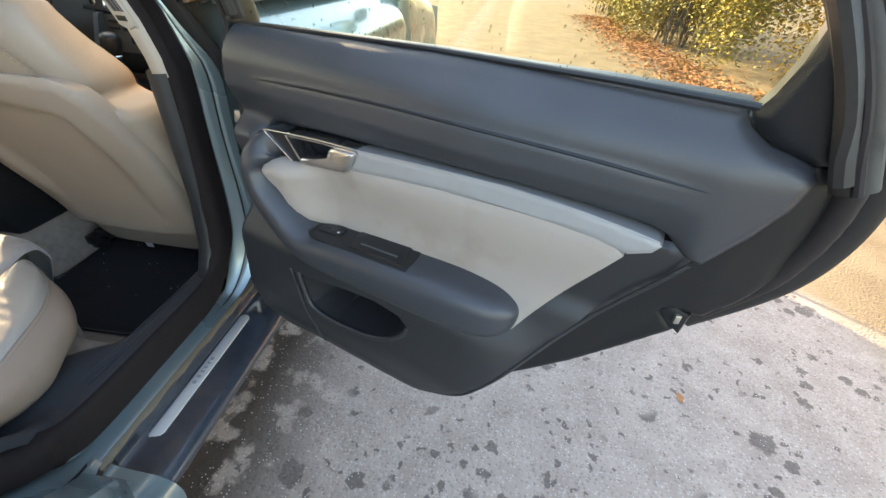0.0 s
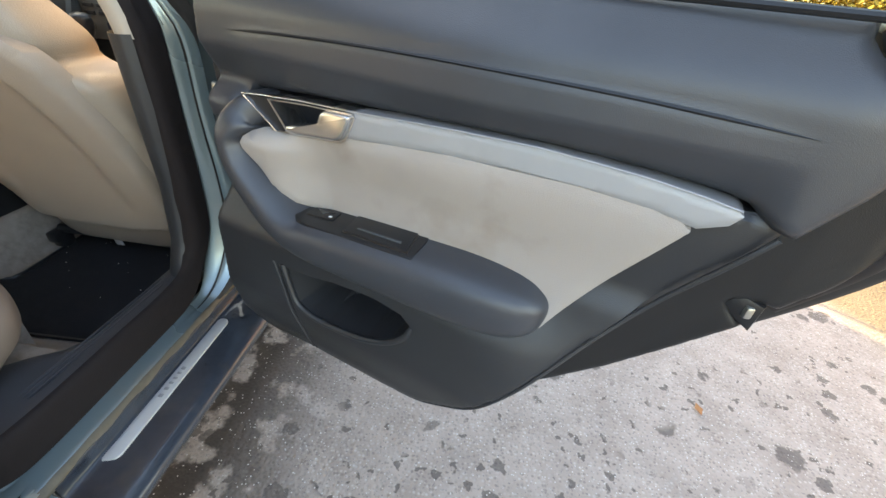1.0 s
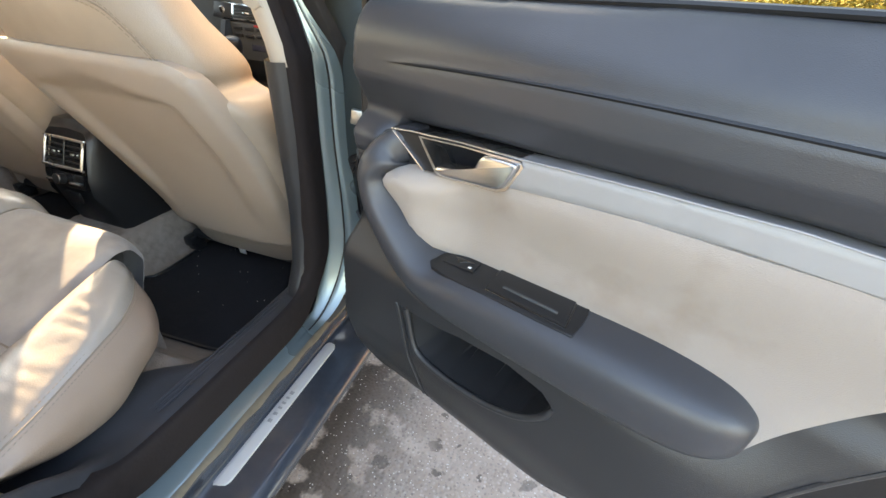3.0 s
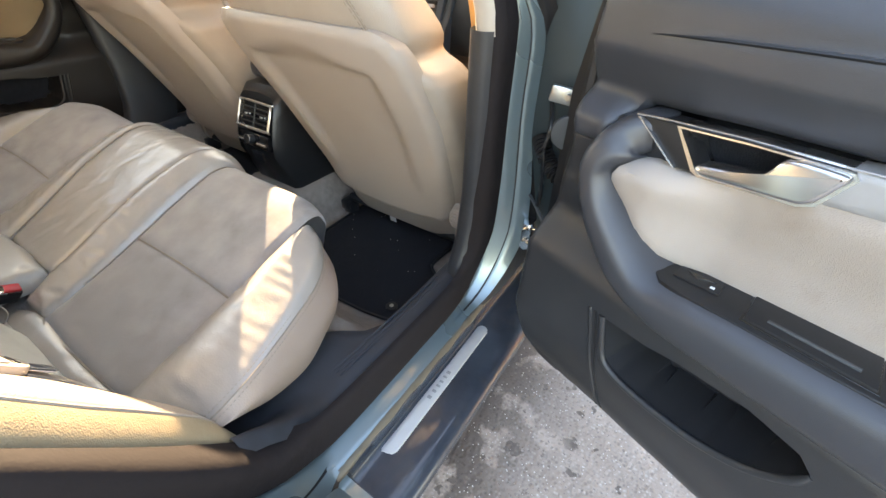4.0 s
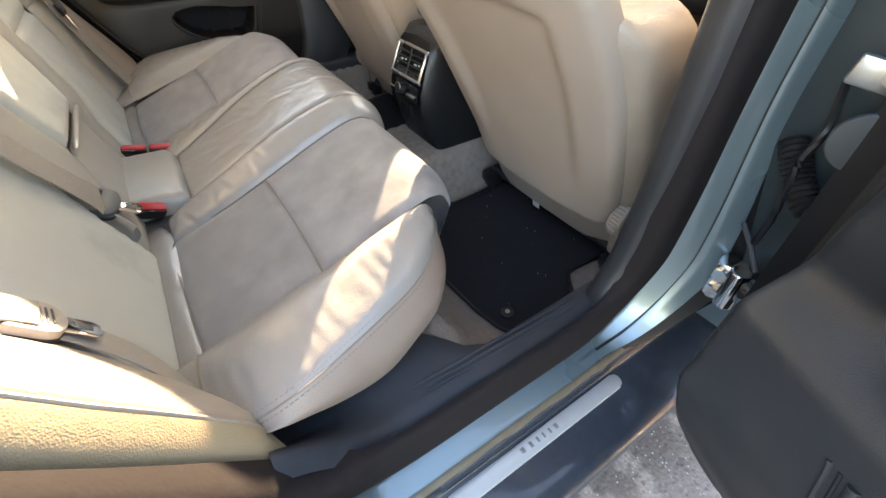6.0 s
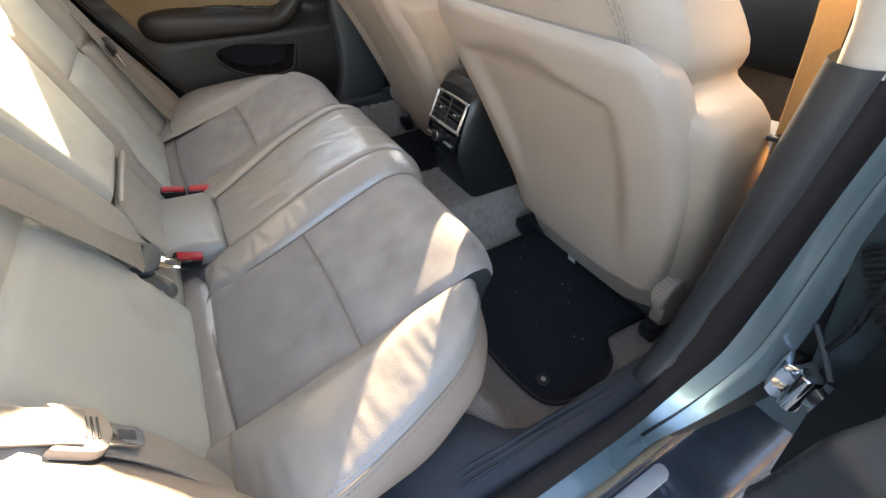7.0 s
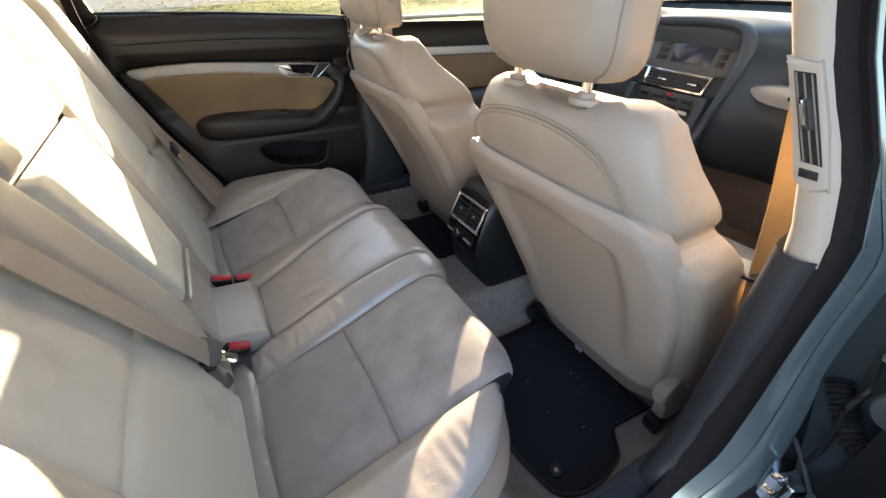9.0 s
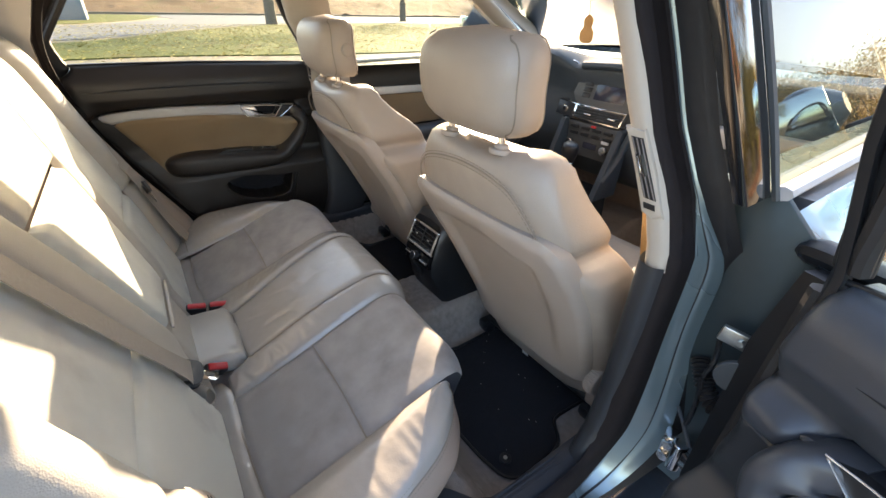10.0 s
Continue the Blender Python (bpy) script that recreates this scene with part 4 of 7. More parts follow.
    part("switch_plate", plate(curve([(0.272, 0.137), (0.262, 0.110), (0.274, 0.082), (0.300, 0.078), (0.440, 0.080), (0.462, 0.088), (0.467, 0.134), (0.455, 0.140), (0.360, 0.140)], 3, True), on_top, -0.012, 0.0012, 0.001), BLACK, door, "black switch plate on the armrest")
    part("lid_gap", plate([(0.344, 0.088), (0.448, 0.089), (0.458, 0.1355), (0.352, 0.1335)], on_top, -0.006, 0.0016, 0.0004), GLOSS, door, "dark gap round the lid")
    part("ashtray_lid", plate([(0.3465, 0.090), (0.4465, 0.091), (0.4555, 0.1335), (0.3545, 0.1315)], on_top, -0.006, 0.0036, 0.0015), BLACK, door, "black lidded ashtray")
    part("lid_line", plate([(0.370, 0.119), (0.440, 0.1205), (0.4405, 0.1235), (0.370, 0.122)], on_top, 0.002, 0.0044, 0.0005), GREY_PLASTIC, door, "raised grip line")
    part("window_switch", plate([(0.275, 0.100), (0.320, 0.0965), (0.324, 0.1185), (0.277, 0.1215)], on_top, -0.004, 0.0024, 0.001), BLACK, door, "rocker window switch")
    part("switch_well", plate([(0.282, 0.1035), (0.314, 0.1015), (0.3135, 0.104), (0.303, 0.106), (0.298, 0.1125)], on_top, 0.0, 0.0028, 0.0003), GLOSS, door, "dark finger well")
    part("switch_symbol", plate([(0.312, 0.1115), (0.3165, 0.1112), (0.317, 0.1148), (0.3125, 0.115)], on_top, 0.0005, 0.0029, 0.0002), WHITE, door, "white printed window symbol")
    # latch in the notch
    lt = part("latch_housing", plate([(0.792, 0.706), (0.806, 0.720), (0.828, 0.714), (0.826, 0.680), (0.806, 0.692)], m, 0.0, 0.056, 0.004), BLACK, door, "black latch housing")
    part("latch_claw", box(m(0.815, 0.704, 0.054), (0.008, 0.012, 0.014), 0.002), STEEL, lt, "bare metal latch claw")
    # outer skin
    skin = [(0.0, 0.773), (0.0, 0.473), (0.02, 0.36), (0.05, 0.335), (0.33, 0.335), (0.45, 0.355), (0.55, 0.425), (0.65, 0.525), (0.74, 0.635), (0.81, 0.725), (0.855, 0.80), (0.868, 0.86), (0.86, 0.918), (0.45, 0.918), (0.02, 0.898)]
    part("outer_skin", patch(skin, lambda q, d: grid(q, -0.085 + 0.03 * step01(q[:, 1], 0.75, 0.98) + 0.03 * step01(q[:, 1], 0.5, 0.33) + 0.02 * (1 - np.clip(d / 0.02, 0, 1)) ** 2), 0.03, tuple(-inward), tuple(inward * 0.035)), PAINT, door, "metallic teal-grey painted outer skin")
    # Painted pressing coloured black to carry the shadow on it.
    part("inner_pressing", patch([(u * 0.985 + 0.006, z) for u, z in skin], lambda q, d: grid(q, 0.018 + 0 * d), 0.04, inn, tuple(-inward * 0.05)), BLACK, door, "inner door pressing, blackened for its shade")
    rear_seal = [(0.70, 1.215, 0.140), (0.785, 1.112, 0.112), (0.833, 1.035, 0.085), (0.868, 0.970, 0.062), (0.887, 0.918, 0.047), (0.895, 0.870, 0.037), (0.892, 0.822, 0.030), (0.880, 0.775, 0.024), (0.856, 0.730, 0.018), (0.838, 0.702, 0.016)]
    part("edge_seal", tube(curve([m(u, z, w) for u, z, w in rear_seal], 6), 0.0135, 12), SEAL_BROWN, door, "brownish rubber edge seal")
    rear_edge = [(0.735, 1.215, 0.125), (0.815, 1.112, 0.097), (0.860, 1.035, 0.068), (0.893, 0.970, 0.038), (0.912, 0.918, 0.016), (0.922, 0.870, 0.004), (0.922, 0.822, -0.006), (0.908, 0.775, -0.008), (0.880, 0.728, -0.01), (0.83, 0.665, -0.01)]
    part("edge_flange", tube(curve([m(u, z, w) for u, z, w in rear_edge], 6), 0.019, 12, False, 0.55, up=tuple(inward)), RUBBER, door, "dark door edge")
    part("outer_waist_seal", tube(curve([m(u, z, -0.030) for u, z in ((-0.004, 0.898), (0.02, 0.906), (0.20, 0.915), (0.45, 0.926), (0.70, 0.926), (0.85, 0.924))], 5), 0.024, 10, False, 0.7), BLACK, door, "black outer waist seal")
    # window surround
    def lean(u, z, dw):
        return m(u, z, glass_lean(z) + dw)
    front_post = [(u + (0.0 if wet else lean_back(-1, z)), z) for u, z in ((0.094, 0.95), (0.095, 1.0), (0.105, 1.09), (0.135, 1.19), (0.165, 1.258))]
    head = [(0.20 if wet else 0.245, 1.308), (0.32, 1.328), (0.46, 1.318), (0.58, 1.273)]
    rear_post = [(0.69, 1.198), (0.78, 1.088), (0.845, 0.993), (0.885, 0.908)]
    path = curve(front_post + head + rear_post, 6)
    fr = [lean(u, z, 0.0) for u, z in path]
    part("window_surround", tube(fr, 0.017, 10, False, 0.75, up=tuple(inward)), RUBBER, door, "black window surround")
    part("window_seal", tube([lean(*(np.array((0.47, 1.1)) + (p - np.array((0.47, 1.1))) * 0.965), 0.014) for p in path], 0.009, 8), RUBBER, door, "rubber window seal")
    part("outer_seal", tube([lean(*(np.array((0.47, 1.0)) + (p - np.array((0.47, 1.0))) * 1.05), 0.012) for p in curve([(0.165, 1.258)] + head + [(0.67, 1.215)], 6)], 0.011, 8), SEAL_BROWN, door, "brownish rubber door seal")
    part("seal_rib", tube([lean(*p, 0.013) for p in curve(rear_post, 6)], 0.0045, 8), SEAL_BROWN, door, "brownish rib of the window seal")
    rings = []
    for z in np.linspace(0.825, 1.27, 12):
        du = -0.09 * (z - 0.95) + 1.0 * max(0, z - 1.08) ** 1.5 if z > 0.95 else 0.0
        du += 0.0 if wet else lean_back(-1, z)
        dw = 0.26 * max(0, z - 0.95)
        sec = curve([(0.041, 0.0), (0.060, 0.0), (0.083, 0.045), (0.104, 0.088), (0.098, 0.093), (0.091, 0.088), (0.066, 0.045)], 3, True)
        rings.append([m(u + du, z, w + dw) for u, w in sec])
    part("front_post", loft(rings), BLACK, door, "thick black front post of the window surround", 40)
    part("waist_seal", tube([m(u, float(np.interp(u, [0.10, 0.135, 0.27, 0.455, 0.66, 0.79], [0.940, 0.945, 0.951, 0.958, 0.961, 0.961])) + 0.001, 0.082) for u in np.linspace(0.10, 0.79, 24)], 0.0036, 8), BLACK, door, "black wiper seal along the glass")
    tri = [(0.788, 0.953), (0.795, 0.942), (0.814, 0.930), (0.852, 0.920), (0.866, 0.924), (0.862, 0.95), (0.848, 1.0), (0.832, 1.05), (0.820, 1.09), (0.810, 1.06), (0.804, 1.0), (0.797, 0.972)]
    part("quarter_trim", patch(tri, lambda q, d: grid(q, 0.066 + 0.20 * np.clip(q[:, 1] - 0.94, 0, 1) + dome(d, 0.02, 0.007)), 0.008, inn, outw), BLACK, door, "dark corner trim beside the glass")
    pane = [(0.10, 0.92), (0.105, 1.023), (0.115, 1.153), (0.155, 1.258), (0.21, 1.308), (0.32, 1.325), (0.46, 1.315), (0.58, 1.269), (0.69, 1.183), (0.775, 1.078), (0.815, 0.993), (0.82, 0.923)]
    gl = part("window_pane", patch(pane, lambda q, d: grid(q, np.array([glass_lean(z) - 0.004 for z in q[:, 1]])), 0.05, inn), GLASS_DUSTY if wet else GLASS, door, "clear side window with rain drops" if wet else "clear side window")
    gl.visible_shadow = False
    if wet:
        rnd = random.Random(5)
        drops = []
        for _ in range(260):
            u, z = rnd.uniform(0.12, 0.80), 0.958 + rnd.random() ** 1.7 * 0.32
            r = rnd.uniform(0.0006, 0.0017)
            b = bmesh.new()
            bmesh.ops.create_icosphere(b, subdivisions=1, radius=r)
            bmesh.ops.transform(b, matrix=Matrix.Translation(m(u, z, glass_lean(z) - 0.006)) @ Matrix.Diagonal((1, 0.5, rnd.uniform(1, 1.8), 1)), verts=b.verts)
            drops.append(b)
        dr = part("rain_drops", join(*drops), DROP, gl, "small rain drops")
        dr["kind"] = "stuff"
        gl.children[0].visible_shadow = False
    # hinge side
    part("front_edge_seal", tube([m(0.072 + 0.02 * (z - 0.4), z, 0.075) for z in np.linspace(0.42, 0.92, 14)], 0.010, 8), RUBBER, door, "rubber edge seal")
    return door


T_OPEN = radians(67.5)
rear_door("rear_door", (0.83, 0.075, 0), (math.sin(T_OPEN), -math.cos(T_OPEN), 0), (-math.cos(T_OPEN), -math.sin(T_OPEN), 0),
                       "opened rear car door with dark card, suede insert, wet window", True, DARK, DARK_SOFT, SUEDE_DOOR)
rear_door("rear_door", (-0.815, 0.105, 0.03), (0, -1, 0), (1, 0, 0), "closed rear car door, card and suede insert in shaded tones", False, DARK_SHADED, DARK_SHADED, SUEDE_SHADED)

# ---- rear bench ----
CUSH = curve([(-0.66, 0.398), (-0.60, 0.410), (-0.543, 0.424), (-0.45, 0.455), (-0.365, 0.487), (-0.28, 0.521), (-0.225, 0.541), (-0.185, 0.551), (-0.155, 0.547), (-0.132, 0.527), (-0.122, 0.494), (-0.134, 0.45), (-0.160, 0.37), (-0.180, 0.27)], 8)
CUSH_S = np.r_[0, np.cumsum(np.linalg.norm(np.diff(CUSH, axis=0), axis=1))]
BACK = curve([(-0.575, 0.40), (-0.592, 0.46), (-0.61, 0.52), (-0.632, 0.60), (-0.666, 0.70), (-0.70, 0.80), (-0.735, 0.90), (-0.768, 1.0), (-0.79, 1.04), (-0.82, 1.055), (-0.86, 1.05)], 10)
BACK_S = np.r_[0, np.cumsum(np.linalg.norm(np.diff(BACK, axis=0), axis=1))]


def along(prof, arc, s):
    y, z = np.interp(s, arc, prof[:, 0]), np.interp(s, arc, prof[:, 1])
    e = 0.004
    ty = np.interp(s + e, arc, prof[:, 0]) - np.interp(s - e, arc, prof[:, 0])
    tz = np.interp(s + e, arc, prof[:, 1]) - np.interp(s - e, arc, prof[:, 1])
    k = np.maximum(np.hypot(ty, tz), 1e-9)
    return y, z, -tz / k, ty / k


S_RISE = float(np.interp(-0.20, CUSH[:60, 0], CUSH_S[:60]))


def hump(x):
    """The middle seat stands higher than the outer ones."""
    return 0.024 * step01(np.abs(x - 0.01), 0.205, 0.105)


def cush_at(x, s, h):
    y, z, ny, nz = along(CUSH, CUSH_S, s)
    h = h + hump(x) * step01(s, 0.10, 0.40) + 0.010 * step01(-x, 0.15, 0.45) - 0.020 * step01(np.abs(x), 0.38, 0.485) ** 2 * step01(s, S_RISE, S_RISE + 0.08)
    return np.c_[x, y + ny * h, z + nz * h]


def back_at(x, s, h):
    y, z, ny, nz = along(BACK, BACK_S, s)
    return np.c_[x, y - ny * h, z - nz * h]


def cs(y):
    """Arc length on the cushion at the depth y."""
    i = np.argmax(CUSH[:, 0])
    return float(np.interp(y, CUSH[:i, 0], CUSH_S[:i]))


def bz(z):
    i = np.argmax(BACK[:, 1])
    return float(np.interp(z, BACK[:i, 1], BACK_S[:i]))


bench = thing("rear_seat", (0, -0.4, 0.25), "beige leather and suede rear bench seat with creased cushions", "car seat")
S_END = float(CUSH_S[-1])
S_NOSE = cs(-0.121)
CREASES = random.Random(17)


def folds(n_, x0, x1, s0, s1, length, turn, deep):
    """Short soft creases: centre, direction, half length, half width and depth of each."""
    out = []
    for _ in range(n_):
        a = turn + CREASES.gauss(0, 0.22)
        out.append((CREASES.uniform(x0, x1), CREASES.uniform(s0, s1), math.cos(a), math.sin(a), length * CREASES.uniform(0.6, 1.3), CREASES.uniform(0.0035, 0.0065), deep * CREASES.uniform(0.5, 1.2)))
    return out


def fold_depth(q, rows):
    h = np.zeros(len(q))
    for x, s, c, n_, half, wide, deep in rows:
        u = (q[:, 0] - x) * c + (q[:, 1] - s) * n_
        v = -(q[:, 0] - x) * n_ + (q[:, 1] - s) * c + 0.10 * u * u / max(half, 1e-6)
        h -= deep * np.exp(-(v / wide) ** 2) * np.clip(1 - (u / half) ** 2, 0, 1) - 0.55 * deep * np.exp(-((v - 1.9 * wide) / (1.3 * wide)) ** 2) * np.clip(1 - (u / half) ** 2, 0, 1)
    return h


def cushion_panel(name, pts, mat_, puff, edge, label, rows=(), fine=0.010, lift=None):
    def fn(q, d):
        h = dome(d, edge, puff) - puff + (fold_depth(q, rows) if rows else 0) * np.clip(d / 0.012, 0, 1)
        if lift:
            h = h + lift(q[:, 0], q[:, 1])
        return cush_at(q[:, 0], q[:, 1], h)
    return part(name, patch(pts, fn, fine, (0, 0.3, 1)), mat_, bench, label, 60)


def seat_seam(pts, h=-0.004, r=0.0014):
    """A dark sewn line sunk between two panels of the cushion."""
    q = curve(pts, 10)
    return part("seam_cord", tube(cush_at(q[:, 0], q[:, 1], np.full(len(q), h)), r, 6), SEAM, bench, "sunken sewn seam")


for side in (1, -1):
    def mx(pts, side=side):
        return [(side * x, s) for x, s in pts]
    sit = [(side * x, s, side * c, n_, a, w, d) for x, s, c, n_, a, w, d in folds(6, 0.25, 0.44, cs(-0.53), cs(-0.20), 0.05, 0.5, 0.0009)]
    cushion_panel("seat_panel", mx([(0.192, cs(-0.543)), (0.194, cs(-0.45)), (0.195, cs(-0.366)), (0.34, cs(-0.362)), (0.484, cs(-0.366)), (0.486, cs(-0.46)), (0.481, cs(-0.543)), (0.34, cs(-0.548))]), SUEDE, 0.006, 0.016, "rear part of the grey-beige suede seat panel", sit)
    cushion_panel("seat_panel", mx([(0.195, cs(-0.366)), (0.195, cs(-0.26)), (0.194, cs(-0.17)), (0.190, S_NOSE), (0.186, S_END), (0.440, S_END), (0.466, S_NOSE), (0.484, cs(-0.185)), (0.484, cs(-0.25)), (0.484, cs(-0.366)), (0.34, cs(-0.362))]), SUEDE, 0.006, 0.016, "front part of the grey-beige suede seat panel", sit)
    cushion_panel("seat_border", mx([(0.192, cs(-0.543)), (0.34, cs(-0.548)), (0.481, cs(-0.543)), (0.560, cs(-0.545)), (0.575, cs(-0.645)), (0.12, cs(-0.645)), (0.12, cs(-0.56)), (0.16, cs(-0.545))]), LEATHER_WORN, 0.007, 0.016, "creased leather strip along the backrest", [(side * r[0], *r[1:]) for r in folds(7, 0.2, 0.5, cs(-0.62), cs(-0.56), 0.03, 1.4, 0.0010)])
    inner = [(0.106, cs(-0.492)), (0.112, cs(-0.40)), (0.120, cs(-0.30)), (0.128, cs(-0.20)), (0.130, S_NOSE), (0.130, S_END)] if side == 1 else [(0.086, cs(-0.492)), (0.092, cs(-0.40)), (0.100, cs(-0.30)), (0.108, cs(-0.20)), (0.110, S_NOSE), (0.110, S_END)]
    outer = [(0.186, S_END), (0.190, S_NOSE), (0.194, cs(-0.17)), (0.195, cs(-0.26)), (0.195, cs(-0.366)), (0.194, cs(-0.45)), (0.192, cs(-0.543)), (0.16, cs(-0.545)), (0.12, cs(-0.545))]
    tucks = [(0.15 + 0.03 * math.sin(i * 2.3), cs(-0.53 + 0.026 * i), math.cos(0.35), math.sin(0.35) * (1 if i % 3 else -0.6), 0.032, 0.0050, 0.0022 - 0.00012 * i) for i in range(11)]
    cushion_panel("inner_roll", mx(inner + outer), LEATHER_WORN, 0.012, 0.024, "wrinkled leather roll beside the middle seat", [(side * r[0], r[1], side * r[2], *r[3:]) for r in tucks], 0.006, lambda x, t: 0.006 + 0 * x)
    seat_seam(mx([(0.481, cs(-0.543)), (0.34, cs(-0.548)), (0.192, cs(-0.543)), (0.194, cs(-0.45)), (0.195, cs(-0.366)), (0.195, cs(-0.26)), (0.194, cs(-0.17)), (0.190, S_NOSE)]))
    seat_seam(mx([(0.195, cs(-0.366)), (0.34, cs(-0.362)), (0.484, cs(-0.366))]))
    seat_seam(mx(inner[:-1]), -0.002)
# middle seat
mid_folds = folds(9, -0.08, 0.10, cs(-0.46), cs(-0.16), 0.05, 1.05, 0.0013) + folds(6, -0.08, 0.10, cs(-0.44), cs(-0.22), 0.03, 0.3, 0.0011)
cushion_panel("middle_cushion", [(0.106, cs(-0.492)), (0.112, cs(-0.40)), (0.120, cs(-0.30)), (0.128, cs(-0.20)), (0.130, S_NOSE), (0.130, S_END), (-0.110, S_END), (-0.110, S_NOSE), (-0.108, cs(-0.20)), (-0.100, cs(-0.30)), (-0.092, cs(-0.40)), (-0.086, cs(-0.492)), (0.01, cs(-0.495))], LEATHER_WORN, 0.008, 0.018, "shiny creased leather middle cushion", mid_folds, 0.006)


def block_fn(q, d):
    x, y = q[:, 0], q[:, 1]
    dent = -0.004 * np.exp(-((x - 0.075) / 0.012) ** 2 - ((y + 0.513) / 0.010) ** 2)
    z = 0.417 + dome(d, 0.020, 0.036) + 0.05 * np.maximum(-0.50 - y, 0) + 0.004 * np.sin(np.clip((x + 0.125) / 0.225, 0, 1) * math.pi) + dent * np.clip(d / 0.012, 0, 1)
    return np.c_[x, y, z]


part("middle_block", patch([(0.100, -0.489), (0.0, -0.485), (-0.100, -0.489), (-0.124, -0.500), (-0.128, -0.56), (-0.128, -0.625), (0.098, -0.625), (0.100, -0.56)], block_fn, 0.006, (0, 0, 1)), LEATHER_SMOOTH, bench, "smooth raised leather block between the buckles", 60)
# outer bolsters: depth, inner edge height, crown height, seam (x, z), foot (x, z)
ST = [(-0.600, 0.425, 0.430, 0.590, 0.420, 0.585, 0.375), (-0.545, 0.441, 0.460, 0.615, 0.453, 0.610, 0.436), (-0.503, 0.452, 0.484, 0.635, 0.476, 0.628, 0.452), (-0.465, 0.463, 0.501, 0.641, 0.491, 0.634, 0.428), (-0.415, 0.478, 0.514, 0.634, 0.499, 0.630, 0.400),
      (-0.345, 0.499, 0.527, 0.615, 0.506, 0.618, 0.384), (-0.285, 0.518, 0.540, 0.591, 0.506, 0.598, 0.396), (-0.247, 0.530, 0.543, 0.566, 0.506, 0.578, 0.395), (-0.219, 0.537, 0.541, 0.540, 0.507, 0.553, 0.394), (-0.200, 0.536, 0.536, 0.513, 0.513, 0.530, 0.392), (-0.188, 0.520, 0.518, 0.493, 0.505, 0.505, 0.390)]
STC = curve(ST, 14)
for side in (1, -1):
    top, sidew, seam = [], [], []
    lift = 0.010 if side < 0 else 0.0
    for y, zi, zc, xs, zs, xf, zf in STC:
        wide = max(xs - 0.484, 0.006)
        f = np.clip((wide - 0.03) / 0.08, 0, 1) * np.clip((y + 0.59) / 0.06, 0, 1)
        p = curve([(0.478, zi - 0.010), (0.486, zi + 0.001), (0.484 + 0.22 * wide, zi + 0.42 * (zc - zi) + 0.006 * f), (0.484 + 0.52 * wide, zc - 0.006), (0.484 + 0.86 * wide, 0.60 * zc + 0.40 * zs - 0.002), (xs, zs)], 8)
        row = []
        for a, b in p:
            near = math.exp(-((a - xs + 0.050) / 0.030) ** 2)
            pull = math.sin(y * 235 + 26 * (xs - a) + 1.7 * math.sin(y * 61))
            row.append((side * a, y, b + lift + f * near * (0.0007 * pull - 0.0005 * abs(math.sin(y * 118 + 1.3)))))
        top.append(row)
        out = 0.013 * min(1.0, wide / 0.08)
        q = curve([(xs, zs), (xs + 0.5 * out, zs - 0.010), (max(xs, xf) + out, 0.62 * zs + 0.38 * zf), (xf + 0.4 * out, 0.25 * zs + 0.75 * zf), (xf - 0.012, zf), (xf - 0.05, zf - 0.035), (xf - 0.10, zf - 0.10)], 5)
        sidew.append([(side * a, y + 0.012 * max(0.0, (y + 0.25) / 0.06) * max(0.0, (zs - b)) * 3, b + lift) for a, b in q])
        seam.append((side * xs, y, zs + lift))
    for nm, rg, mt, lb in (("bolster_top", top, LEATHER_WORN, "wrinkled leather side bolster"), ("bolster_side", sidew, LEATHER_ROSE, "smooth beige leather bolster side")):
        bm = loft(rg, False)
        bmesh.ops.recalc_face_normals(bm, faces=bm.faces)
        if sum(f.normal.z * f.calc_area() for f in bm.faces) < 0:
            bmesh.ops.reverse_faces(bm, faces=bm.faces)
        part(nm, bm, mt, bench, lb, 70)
    part("seam_cord", tube(seam, 0.0013, 6), SEAM, bench, "raised bolster seam")
    stitches("stitching", [(x + side * 0.004, y, z - 0.004) for x, y, z in seam[20:]], bench, 0.003, 0.003, 0.0005, SEAM)
    stitches("stitching", [(x - side * 0.006, y, z + 0.0042) for x, y, z in seam[20:]], bench, 0.003, 0.003, 0.0005, SEAM)
    part("seam_cord", tube([(side * x, -0.545, z + lift) for x, z in curve([(0.483, 0.441), (0.512, 0.456), (0.552, 0.463), (0.596, 0.459), (0.613, 0.453)], 5)], 0.0014, 6), SEAM, bench, "seam across the end of the bolster")
part("seat_base", box((0, -0.40, 0.325), (1.0, 0.46, 0.15), 0.03), CARPET, bench, "hidden bench base")


def back_panel(name, pts, mat_, puff, edge, label, side=1, crease=0.0, lift=None):
    pts = [(side * x, s) for x, s in pts]

    def fn(q, d):
        h = dome(d, edge, puff) + crease * wave(q[:, 0], q[:, 1], 1.0, 2 + side)
        if lift:
            h = h + lift(np.abs(q[:, 0]), q[:, 1])
        return back_at(q[:, 0], q[:, 1], h)
    return part(name, patch(pts, fn, 0.012, (0, 1, 0.3)), mat_, bench, label, 60)


def wing(x, s):
    return 0.026 * step01(x, 0.50, 0.575) - 0.05 * step01(x, 0.60, 0.665)


